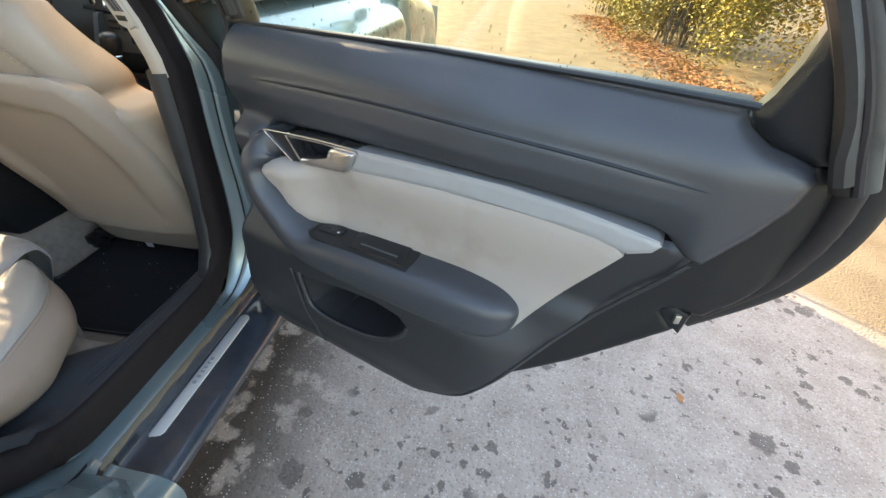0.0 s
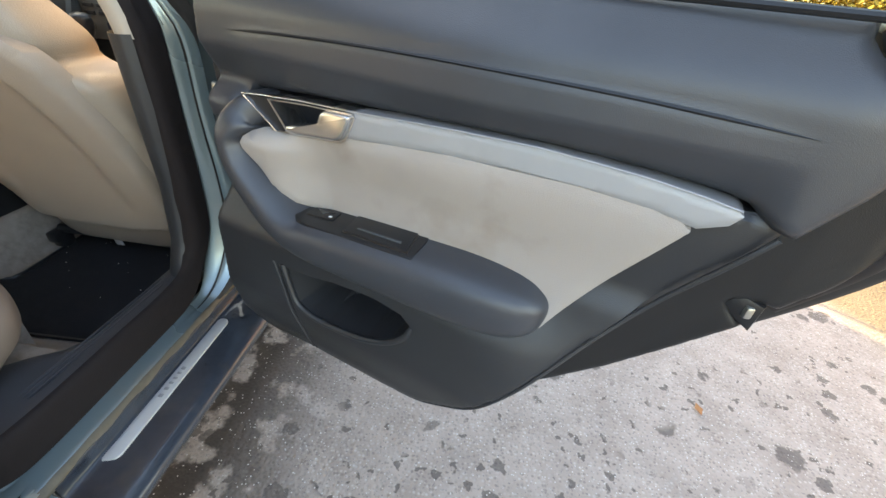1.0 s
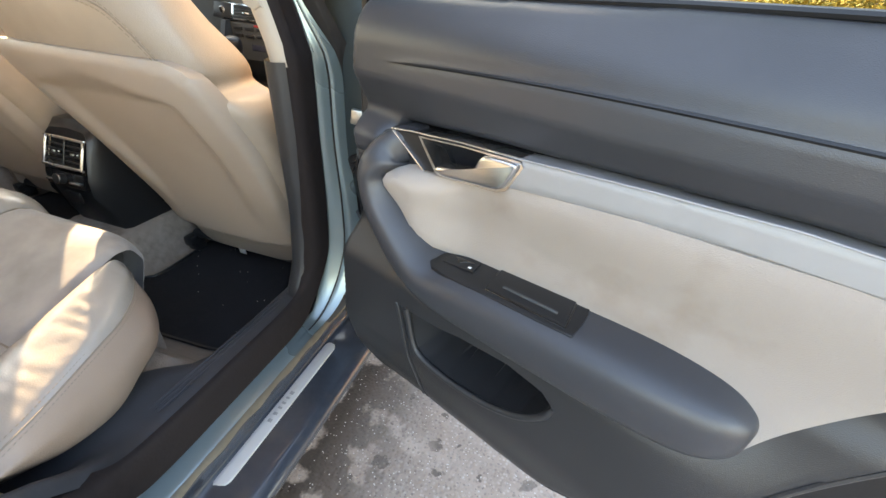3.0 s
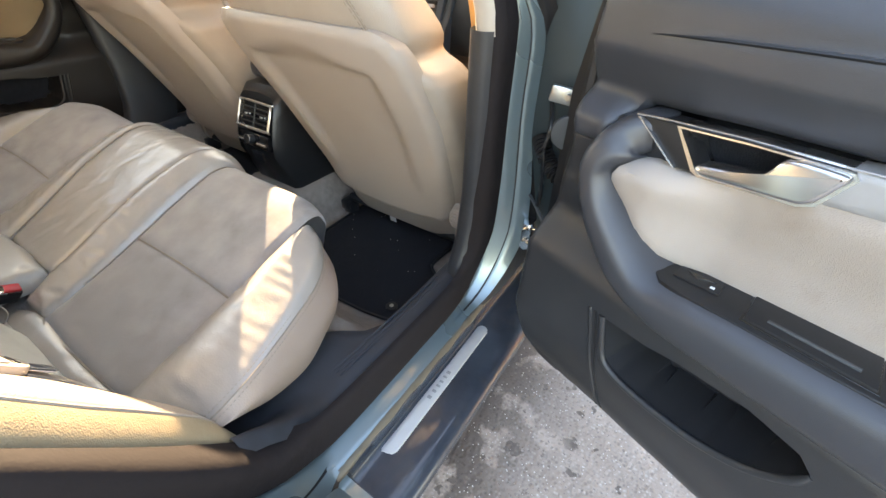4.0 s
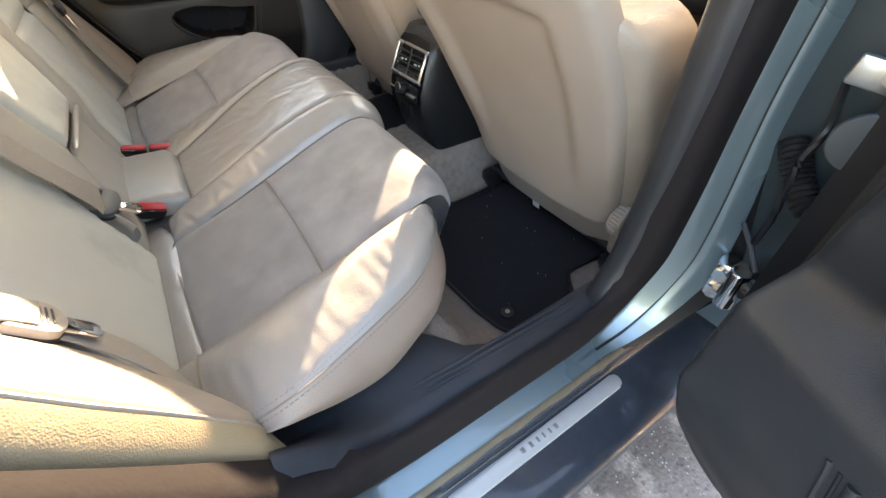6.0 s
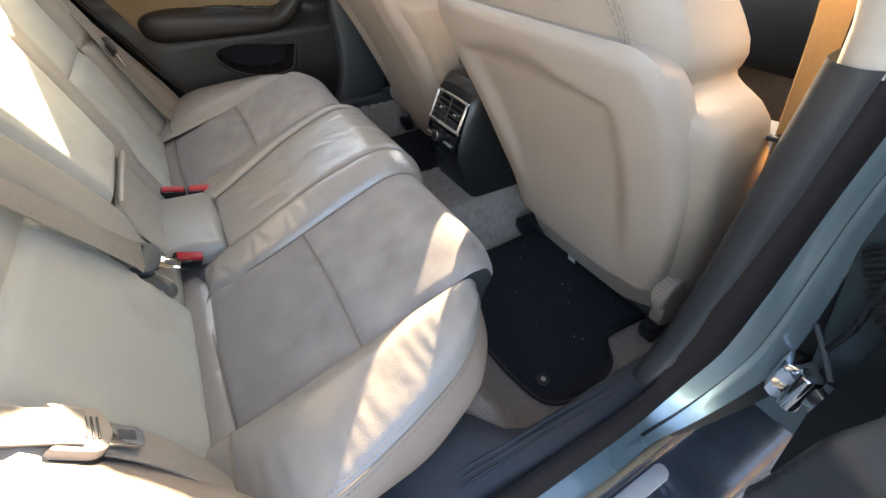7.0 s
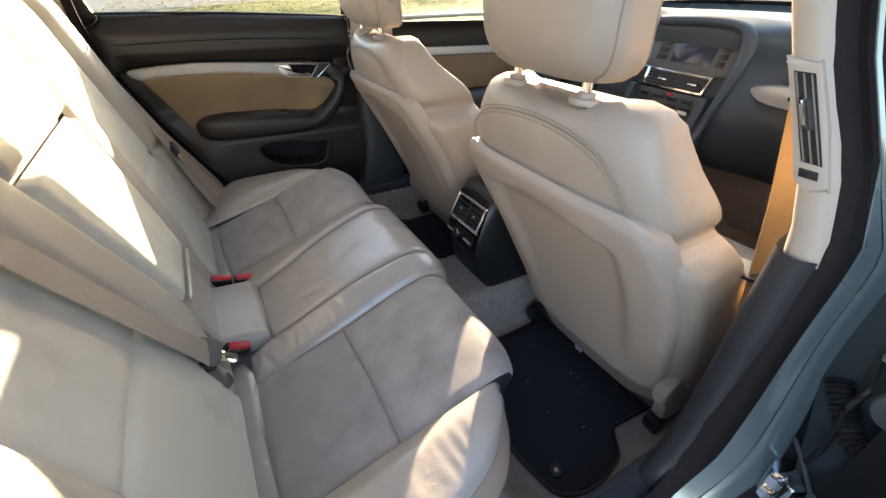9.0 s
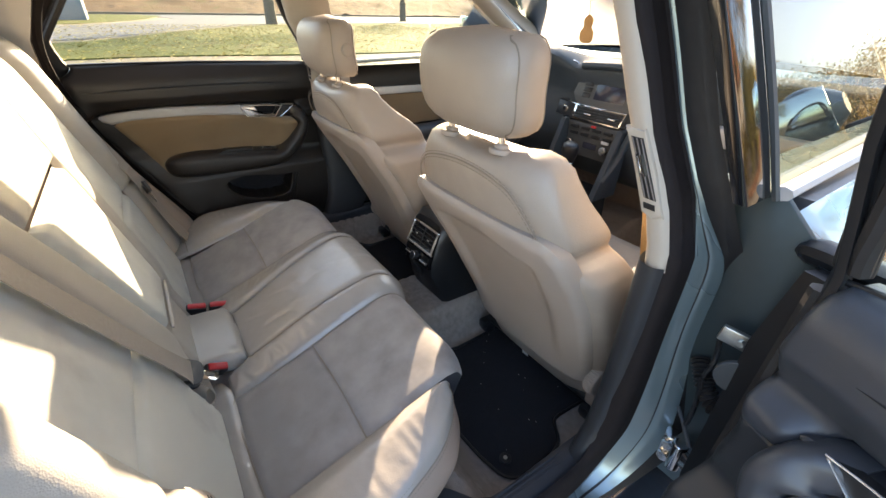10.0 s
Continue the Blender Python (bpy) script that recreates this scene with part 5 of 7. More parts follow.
B0, B1, B2, B3 = bz(0.41), bz(0.672), bz(1.0), float(BACK_S[-1])
part("back_base", patch([(-0.60, B0), (0.60, B0), (0.61, B2), (0.56, B3), (-0.56, B3), (-0.61, B2)], lambda q, d: back_at(q[:, 0], q[:, 1], -0.010 + 0 * d), 0.03, (0, 1, 0.3), (0, -0.06, 0)), LEATHER, bench, "backrest body")
part("cushion_base", patch([(-0.56, cs(-0.63)), (0.56, cs(-0.63)), (0.50, cs(-0.45)), (0.475, cs(-0.30)), (0.44, cs(-0.20)), (0.42, S_NOSE), (0.40, S_END), (-0.40, S_END), (-0.42, S_NOSE), (-0.44, cs(-0.20)), (-0.475, cs(-0.30)), (-0.50, cs(-0.45))], lambda q, d: cush_at(q[:, 0], q[:, 1], -0.022 + 0 * d), 0.03, (0, 0.3, 1)), LEATHER_WORN, bench, "cushion body")
for side in (1, -1):
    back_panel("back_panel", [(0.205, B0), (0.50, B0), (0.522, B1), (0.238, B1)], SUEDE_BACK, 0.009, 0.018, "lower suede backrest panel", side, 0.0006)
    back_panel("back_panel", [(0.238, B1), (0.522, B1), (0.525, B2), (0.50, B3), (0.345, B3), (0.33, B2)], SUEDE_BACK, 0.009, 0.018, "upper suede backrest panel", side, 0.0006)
    back_panel("back_bolster", [(0.50, B0), (0.57, B0), (0.60, bz(0.55)), (0.625, B1), (0.522, B1)], LEATHER_GREY, 0.014, 0.025, "lower leather backrest bolster", side, 0.0008, wing)
    back_panel("back_bolster", [(0.522, B1), (0.625, B1), (0.63, bz(0.85)), (0.62, B2), (0.58, B3), (0.50, B3), (0.525, B2)], LEATHER_GREY, 0.014, 0.025, "upper leather backrest bolster", side, 0.0008, wing)
    low = [(0.184, bz(0.862)), (0.120, B1), (0.092, bz(0.566)), (0.088, B0)] if side == 1 else [(0.190, bz(0.862)), (0.148, B1), (0.124, bz(0.566)), (0.12, B0)]
    back_panel("back_inner_bolster", [(0.205, B0), (0.238, B1), (0.33, B2), (0.345, B3), (0.236, B3), (0.232, B2)] + low, LEATHER_GREY, 0.017, 0.030, "leather strip beside the folding armrest", side, 0.0006, lambda x, t: -0.012 * step01(t, bz(0.58), bz(0.49)))
back_panel("back_middle", [(-0.188, bz(0.866)), (0.188, bz(0.866)), (0.228, B2), (0.232, B3), (-0.232, B3), (-0.228, B2)], LEATHER_GREY, 0.018, 0.022, "leather middle backrest")
back_panel("back_low", [(-0.118, B0), (0.086, B0), (0.090, bz(0.562)), (-0.122, bz(0.562))], LEATHER_GREY, 0.006, 0.020, "rounded leather panel below the folding armrest")
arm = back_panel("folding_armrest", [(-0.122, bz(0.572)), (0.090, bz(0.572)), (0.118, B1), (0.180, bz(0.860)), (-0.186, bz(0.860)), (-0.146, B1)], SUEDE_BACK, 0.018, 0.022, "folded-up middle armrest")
part("armrest_piping", tube([back_at(np.array([x]), np.array([bz(0.569)]), np.array([0.017]))[0] for x in np.linspace(-0.118, 0.086, 14)], [0.003] + [0.0055] * 12 + [0.003], 10), LEATHER_SMOOTH, arm, "pale padded lower edge")
CHEEK = [((0.600, -0.514, 0.435), (0.645, -0.498, 0.465), (0.674, -0.470, 0.345)), ((0.590, -0.531, 0.495), (0.650, -0.512, 0.506), (0.673, -0.487, 0.395)), ((0.581, -0.555, 0.55), (0.653, -0.546, 0.568), (0.676, -0.536, 0.482)),
         ((0.582, -0.592, 0.63), (0.655, -0.583, 0.630), (0.679, -0.582, 0.566)), ((0.586, -0.636, 0.70), (0.654, -0.624, 0.703), (0.681, -0.632, 0.655)),
         ((0.583, -0.712, 0.83), (0.637, -0.70, 0.838), (0.672, -0.71, 0.815)), ((0.565, -0.805, 1.03), (0.600, -0.79, 1.035), (0.632, -0.80, 1.015))]
for side in (1, -1):
    # leather cheek between backrest and door opening
    ck = curve(np.array(CHEEK).reshape(len(CHEEK), 9), 6)
    upper, lower = [], []
    for r in ck:
        a, b, e = r[:3], r[3:6] + np.array((-0.004, 0, 0.002)), r[6:] + np.array((0.007, 0.005, 0.004))
        sec = curve([a + np.array((-0.03, -0.045, -0.01)), a + np.array((-0.006, -0.010, 0)), 0.55 * a + 0.45 * b + np.array((0, 0.006, 0.004)), b + 0.12 * (a - b) + np.array((0, 0.003, 0.003)), b], 5)
        upper.append([(side * x, y, z) for x, y, z in sec])
        sec = curve([b, b + 0.06 * (e - b) + np.array((0.003, 0.002, 0)), 0.5 * (b + e) + np.array((0.006, 0.003, 0.0)), e, e + np.array((0.0, -0.03, -0.01))], 4)
        lower.append([(side * x, y, z) for x, y, z in sec])
    for nm, rg, lb, mt in (("side_cheek", upper, "smooth beige leather cheek beside the door opening", LEATHER), ("cheek_side", lower, "grained beige vinyl side of the cheek", VINYL)):
        bm = loft(rg, False)
        bmesh.ops.recalc_face_normals(bm, faces=bm.faces)
        if sum(f.normal.y for f in bm.faces) < 0:
            bmesh.ops.reverse_faces(bm, faces=bm.faces)
        part(nm, bm, mt, bench, lb, 60)
    part("cheek_fold", tube([(side * (r[3] - 0.003), r[4], r[5] + 0.003) for r in ck], 0.0022, 6), LEATHER, bench, "folded edge of the cheek")
    part("cheek_bead", tube([(side * (r[6] + 0.008), r[7] + 0.005, r[8] + 0.003) for r in ck], 0.0030, 6), SHELL, bench, "pale edge bead")

# ---- front seats ----
REAR = curve([(0.190, 0.255), (0.178, 0.30), (0.160, 0.35), (0.125, 0.45), (0.075, 0.55), (0.022, 0.65), (-0.032, 0.74), (-0.070, 0.81), (-0.088, 0.86), (-0.094, 0.90), (-0.086, 0.935), (-0.062, 0.952), (-0.02, 0.955)], 8)
REAR_S = np.r_[0, np.cumsum(np.linalg.norm(np.diff(REAR, axis=0), axis=1))]


def rear_at(x, s, h):
    y, z, ny, nz = along(REAR, REAR_S, s)
    return np.c_[x, y + ny * h, z + nz * h]


def half_width(z):
    return np.interp(z, [0.25, 0.35, 0.47, 0.60, 0.70, 0.745, 0.765, 0.78, 0.79, 0.80, 0.815, 0.83, 0.85, 0.90, 0.93, 0.942, 0.948], [0.200, 0.215, 0.234, 0.246, 0.248, 0.246, 0.232, 0.208, 0.199, 0.206, 0.213, 0.213, 0.207, 0.186, 0.168, 0.148, 0.118])


def front_seat(name, cx, dy, side, label, bolster):
    seat = thing(name, (cx, 0.35 + dy, 0.26), label, "car seat", "front seats")

    def sh(a):
        return [(cx + side * x, y + dy, z) for x, y, z in a]
    # stuffed back: rings at height z round the seat
    rings = []
    zs = np.r_[np.linspace(0.30, 0.70, 12), np.linspace(0.72, 0.83, 16), np.linspace(0.84, 0.93, 9), [0.937, 0.942, 0.946, 0.948]]
    for z in zs:
        hw = float(half_width(z))
        yr = float(np.interp(z, REAR[:, 1][:90], REAR[:, 0][:90])) if z < 0.94 else -0.083 + (z - 0.94) * 2.5
        th = float(np.interp(z, [0.3, 0.6, 0.8, 0.90, 0.93, 0.942, 0.948], [0.16, 0.15, 0.125, 0.098, 0.084, 0.068, 0.040]))
        ring = []
        for f in np.linspace(0, 2 * math.pi, 44, False):
            c, s = math.cos(f), math.sin(f)
            px = hw * math.copysign(abs(c) ** 0.42, c)
            py = 0.5 * th * math.copysign(abs(s) ** (0.6 if s > 0 else 0.30), s)
            wing_f = bolster * (1 - 0.85 * float(step01(np.array(z), 0.82, 0.95))) * step01(np.array(abs(px) / hw), 0.62, 0.95) * (1 if s > 0 else 0)
            ring.append((px, yr + 0.004 + 0.5 * th + py + float(wing_f) + (0.026 * abs(px / hw) ** 3.5 if s < 0 else 0.026 * abs(px / hw) ** 3.5 * (1 - s)), z - 0.009 * math.cos(px / hw * math.pi) * float(step01(np.array(z), 0.88, 0.94))))
        rings.append(sh(ring))
    part("back_cover", loft(rings), LEATHER, seat, "beige leather backrest", 60)
    # rear shell
    st = 0.645
    ol = [(-0.150, st), (0.0, st + 0.001), (0.150, st), (0.190, st - 0.006), (0.212, st - 0.030), (0.222, st - 0.075), (0.226, 0.48), (0.222, 0.40), (0.210, 0.28), (0.194, 0.17), (0.180, 0.138), (0.150, 0.125),
          (0.0, 0.118), (-0.150, 0.125), (-0.180, 0.138), (-0.194, 0.17), (-0.210, 0.28), (-0.222, 0.40), (-0.226, 0.48), (-0.222, st - 0.075), (-0.212, st - 0.030), (-0.190, st - 0.006)]
    ol = curve(ol, 4, True)

    def shell(q, d):
        x, s = q[:, 0], q[:, 1]
        h = 0.004 + dome(d, 0.012, 0.010)
        # knee hollow with soft shoulders, fading out downwards
        wide = 0.150 - 0.02 * step01(s, 0.5, 0.2)
        hollow = step01(np.abs(x), wide + 0.016, wide - 0.022) * step01(s, 0.602 + 0.02 * np.cos(x * 22), 0.55) * step01(s, 0.14, 0.40)
        h = h - 0.017 * hollow
        w = rear_at(x, s, h)
        w[:, 1] += 0.026 * (np.abs(x) / 0.226) ** 3.5
        return np.array(sh(w))
    part("back_shell", patch(ol, shell, 0.010, (0, -1, 0), (0, 0.03, 0)), SHELL, seat, "moulded beige seat-back shell with a shallow knee hollow", 50)
    # seams
    def back_pt(x, z, h):
        s = float(np.interp(z, REAR[:, 1][:88], REAR_S[:88]))
        return np.array(sh(rear_at(np.array([x]), np.array([s]), np.array([h]))))[0]
    seam = [(-0.176, 0.815), (-0.166, 0.848), (-0.147, 0.880), (-0.112, 0.905), (-0.04, 0.918), (0.04, 0.918), (0.112, 0.905), (0.147, 0.880), (0.166, 0.848), (0.176, 0.815)]
    sp = curve([tuple(np.array(back_pt(x, z, 0.001)) + np.array((0, 0.022 * (abs(x) / 0.2) ** 5, 0))) for x, z in seam], 6)
    part("seam_cord", tube(sp, 0.0012, 6), SEAM, seat, "sewn seam across the shoulders")
    stitches("stitching", [tuple(p + np.array((0, -0.001, 0.006))) for p in sp], seat, mat_=SEAM)
    stitches("stitching", [tuple(p + np.array((0, -0.001, -0.006))) for p in sp], seat, mat_=SEAM)
    part("airbag_tag", box(sh([(0.236, 0.055, 0.70)])[0], (0.003, 0.030, 0.012), 0.001, (0, 0, 0)), LEATHER, seat, "small sewn-in fabric tag")
    # head restraint
    hr = []
    for z in np.linspace(0.964, 1.134, 17):
        k = (z - 0.964) / 0.170
        r = max(0.0, 1 - abs(2 * k - 1) ** 4.0)
        hw = 0.133 * r ** 0.30 * (0.94 + 0.06 * k) + 0.002
        dp = 0.056 * r ** 0.42 + 0.001
        yc = -0.056 - 0.012 * k + 0.018 * (2 * k - 1) ** 2
        ring = []
        for f in np.linspace(0, 2 * math.pi, 40, False):
            c, s = math.cos(f), math.sin(f)
            ring.append((hw * math.copysign(abs(c) ** 0.45, c), yc + dp * math.copysign(abs(s) ** 0.75, s) + 0.006 * (hw and (abs(c) ** 2)), z))
        hr.append(sh([(x - side * 0.016, y, zz) for x, y, zz in ring]))
    head = part("headrest", loft(hr), LEATHER, seat, "padded beige leather head restraint", 60)
    hx = -side * 0.016
    for e in (-1, 1):
        cap = []
        for sy in (-1, 1):
            for z in (np.linspace(0.978, 1.122, 16) if sy < 0 else np.linspace(1.122, 0.978, 16)):
                k = (z - 0.964) / 0.170
                r = max(0.0, 1 - abs(2 * k - 1) ** 4.0)
                hw = 0.133 * r ** 0.30 * (0.94 + 0.06 * k) + 0.002
                cf = (0.955 * r ** 0.1) ** (1 / 0.45)
                cap.append((hx + e * hw * 0.955 * r ** 0.1, -0.056 - 0.012 * k + 0.018 * (2 * k - 1) ** 2 + sy * (0.056 * r ** 0.42 + 0.0012) * math.sqrt(1 - cf * cf) ** 0.75 + 0.006 * cf * cf, z))
        part("cap_seam", tube(curve(sh(cap), 2, True), 0.0013, 6, True), SEAM, head, "sewn seam round the end cap")
        if e < 0:
            part("headrest_button", join(cyl(sh([(hx + e * 0.1315, -0.045, 1.05)])[0], 0.019, 0.005, (0, 90, 0), 28, 0.0015), tube([tuple(np.array(sh([(hx + e * 0.1345, -0.045, 1.05)])[0]) + np.array((0, 0.015 * math.cos(a), 0.015 * math.sin(a)))) for a in np.linspace(0, 6.283, 22, False)], 0.0012, 6, True)), LEATHER, head, "round beige end button")
        px_ = hx + e * 0.071
        part("post", tube(sh([(px_, -0.058, 0.92), (px_, -0.056, 1.0)]), 0.0068, 16), CHROME, head, "chrome post")
        part("post_guide", join(cyl(sh([(px_, -0.0565, 0.948)])[0], 0.0215, 0.010, (-6, 0, 0), 28, 0.003), cyl(sh([(px_, -0.056, 0.955)])[0], 0.0125, 0.010, (-6, 0, 0), 24, 0.003)), SHELL, seat, "beige plastic post guide")
    # seat cushion
    cr = []
    for y in np.linspace(0.25, 0.68, 14):
        k = (y - 0.25) / 0.43
        z1 = 0.50 + 0.03 * k - 0.10 * max(0, k - 0.88) / 0.12
        ring = []
        for f in np.linspace(0, 2 * math.pi, 36, False):
            c, s = math.cos(f), math.sin(f)
            px = 0.240 * math.copysign(abs(c) ** 0.35, c)
            pz = 0.075 * math.copysign(abs(s) ** 0.5, s)
            bol = 0.030 * float(step01(np.array(abs(px)), 0.15, 0.21)) * (1 if s > 0 else 0)
            ring.append((px, y, z1 - 0.075 + pz + bol))
        cr.append(sh(ring))
    part("seat_cushion", loft(cr), LEATHER, seat, "beige leather seat cushion", 60)
    # hardware
    part("side_cover", plate(curve([(0.185, 0.30), (0.175, 0.36), (0.185, 0.41), (0.24, 0.445), (0.40, 0.42), (0.62, 0.41), (0.64, 0.34), (0.40, 0.31), (0.25, 0.285)], 3, True), lambda u, v, w: sh([(w, u, v)])[0], 0.190, 0.216, 0.008), SHELL, seat, "beige plastic side cover")
    kn = sh([(0.206, 0.180, 0.400)])[0]
    part("recliner_wheel", cyl(kn, 0.040, 0.030, (0, 90, 0), 40, 0.006), SHELL, seat, "round ribbed backrest wheel")
    part("wheel_ribs", join(*[box((kn[0], kn[1] + 0.0405 * math.cos(a), kn[2] + 0.0405 * math.sin(a)), (0.018, 0.003, 0.003), 0.001, (math.degrees(a), 0, 0), 1) for a in np.linspace(0, 6.283, 36, False)]), SHELL, seat)
    for e in (-1, 1):
        part("rail", box(sh([(e * 0.20, 0.40, 0.285)])[0], (0.030, 0.47, 0.03), 0.006), BLACK, seat, "black steel seat rail")
        part("rail_foot", box(sh([(e * 0.20, 0.195, 0.268)])[0], (0.034, 0.036, 0.036), 0.006), BLACK, seat, "black rail end cap")
    part("under_bar", tube(sh([(-0.20, 0.20, 0.30), (0.20, 0.20, 0.30)]), 0.012, 10), BLACK, seat, "dark cross tube")
    part("paper_tag", box(sh([(-0.035, 0.196, 0.285)])[0], (0.022, 0.002, 0.026), 0.0005, (10, 0, 0)), WHITE, seat, "small white label hanging below the seat")
    return seat


front_seat("front_seat", 0.375, 0.0, 1, "beige leather front passenger seat seen from behind", 0.040)
seat_left = front_seat("front_seat", -0.379, 0.022, -1, "beige leather driver seat seen from behind", 0.100)

# ---- front doors ----


def front_door(side, label):
    d = thing("front_door", (side * 0.80, 0.6, 0.35), label, "car door", "front doors")
    ol = [(0.115, 0.955), (0.112, 0.5), (0.125, 0.36), (0.16, 0.325), (1.16, 0.32), (1.205, 0.40), (1.215, 0.75), (1.19, 0.955)]
    part("outer_skin", patch(ol, lambda q, dd: np.c_[side * (0.895 - 0.115 * step01(q[:, 1], 0.80, 0.965) ** 1.5 - 0.05 * step01(q[:, 1], 0.5, 0.3) - 0.02 * (1 - np.clip(dd / 0.012, 0, 1)) ** 2), q[:, 0], q[:, 1]], 0.03, (side, 0, 0), (-side * 0.06, 0, 0)), PAINT, d, "teal metallic outer skin")
    part("door_end", plate([(0.712, 0.955), (0.786, 0.958), (0.842, 0.905), (0.872, 0.84), (0.882, 0.76), (0.882, 0.50), (0.80, 0.48), (0.725, 0.80)], lambda u, v, w: (side * u, 0.111 - w, v), -0.004, 0.006, 0.002), SHADED_PAINT, d, "teal painted rear end of the front door, shade in its colour")
    part("waist_moulding", tube([(side * 0.783, y, 0.958 + 0.02 * y) for y in np.linspace(0.10, 1.17, 10)], 0.012, 8, False, 0.8), ALU, d, "bright waist moulding")

    def gx(z):
        return 0.768 - 0.34 * (z - 0.96)
    pane = [(0.10, 0.95), (0.085, 1.05), (0.045, 1.20), (0.0, 1.33), (0.30, 1.345), (0.52, 1.29), (0.85, 1.14), (1.10, 0.99), (1.12, 0.95)]
    g = part("window_pane", patch(pane, lambda q, dd: np.c_[side * np.array([gx(z) for z in q[:, 1]]), q[:, 0], q[:, 1]], 0.06, (side, 0, 0)), GLASS, d, "clear front side window")
    g.visible_shadow = False
    path = curve([(y - lean_back(side, z), z) for y, z in ((0.10, 0.95), (0.085, 1.05), (0.045, 1.20), (0.0, 1.335))] + [(0.30, 1.35), (0.52, 1.30), (0.85, 1.15), (1.12, 0.98)], 5)
    part("window_surround", tube([(side * (gx(z) - 0.012), y, z) for y, z in path], 0.013, 10), BLACK, d, "black window surround")
    part("chrome_line", tube([(side * (gx(z) + 0.008), y, z) for y, z in path], 0.005, 6), GREY_PLASTIC, d, "slim dark window edge")
    app = [(y - lean_back(side, z), z) for y, z in ((0.028, 0.955), (0.092, 0.955), (0.078, 1.05), (0.038, 1.20), (-0.008, 1.335), (-0.080, 1.33), (-0.040, 1.20), (0.002, 1.05))]
    part("pillar_blank", plate(app, lambda u, v, w: (side * (gx(v) + w), u, v), -0.012, 0.006, 0.003), GLOSS, d, "gloss black pillar cover")
    card = [(0.14, 0.95), (0.14, 0.40), (0.30, 0.36), (1.05, 0.36), (1.12, 0.60), (1.08, 0.95)]

    def cf(q, dd):
        x = 0.735 + 0.03 * step01(q[:, 1], 0.9, 0.97) - 0.03 * step01(q[:, 1], 0.62, 0.52)
        return np.c_[side * x, q[:, 0], q[:, 1]]
    part("door_card", patch(card, cf, 0.03, (-side, 0, 0), (side * 0.05, 0, 0)), DARK_SHADED if side < 0 else DARK_SOFT, d, "dark door card")
    part("suede_insert", patch([(0.24, 0.70), (0.95, 0.70), (1.0, 0.82), (0.22, 0.835)], lambda q, dd: np.c_[side * (0.728 + 0 * dd), q[:, 0], q[:, 1]], 0.05, (-side, 0, 0)), SUEDE_SHADED, d, "suede insert in a shaded tone")
    part("decor_strip", plate([(0.18, 0.838), (1.0, 0.825), (1.03, 0.850), (0.20, 0.868)], lambda u, v, w: (side * (0.735 - w), u, v), 0, 0.015, 0.003), ALU, d, "aluminium trim strip")
    part("armrest", tube(curve([(side * 0.70, 0.22, 0.66), (side * 0.67, 0.35, 0.665), (side * 0.67, 0.60, 0.67), (side * 0.68, 0.80, 0.70), (side * 0.70, 0.92, 0.80)], 5), 0.042, 12), DARK_SOFT, d, "dark grey armrest")
    # outside mirror
    mr = []
    for k in np.linspace(0, 1, 9):
        r = math.sin(math.pi * min(max(k, 0.04), 0.96)) ** 0.5
        mr.append([(side * (0.90 + 0.20 * k), 1.02 + 0.06 * k + 0.055 * r * math.sin(a), 1.06 + 0.085 * r * math.cos(a)) for a in np.linspace(0, 6.283, 20, False)])
    mi = part("mirror_housing", loft(mr), PAINT, d, "painted mirror housing")
    part("mirror_glass", box((side * 1.00, 0.975, 1.06), (0.16, 0.006, 0.13), 0.003), MIRROR, mi, "mirror glass")
    part("mirror_foot", box((side * 0.885, 1.03, 0.985), (0.07, 0.06, 0.04), 0.01), BLACK, d, "black mirror foot")
    part("door_handle", box((side * 0.905, 0.24, 0.82), (0.03, 0.20, 0.032), 0.012), PAINT, d, "painted pull handle")
    return d


front_door(1, "closed front passenger door with bright waist moulding")
front_door(-1, "closed driver door with dark grey card")

# ---- centre console ----
con = thing("centre_console", (0, 0.3, 0.34), "black centre console with rear air vents and controls", "car console")


def rear_face(z):
    """Depth of the console's rear face at height z: the vent leans back, the foot is cut under."""
    return float(np.interp(z, [0.32, 0.383, 0.44, 0.48, 0.523, 0.587, 0.605, 0.63], [0.088, 0.068, 0.040, 0.034, 0.046, 0.071, 0.080, 0.10]))


rings = []
levels = (0.32, 0.40, 0.46, 0.50, 0.55, 0.585)
for y, hw, zt in ((0.0, 0.070, 0.605), (0.008, 0.076, 0.610), (0.10, 0.080, 0.622), (0.25, 0.082, 0.63), (0.42, 0.082, 0.62), (0.48, 0.085, 0.57), (0.80, 0.10, 0.58)):
    ol = [(-1.12 + 0.4 * (z - 0.32), z * zt / 0.605) for z in levels] + [(-0.93, zt - 0.008), (-0.8, zt), (0, zt + 0.004)]
    ol += [(-u, z) for u, z in ol[-2::-1]]
    rings.append([(hw * u, y + (rear_face(z) if y < 0.05 else 0), z) for u, z in ol])
part("console_body", loft(rings), BLACK, con, "black textured console body", 50)


def cm(u, v, w):
    return (u, rear_face(v) - 0.93 * w, v + 0.36 * w)


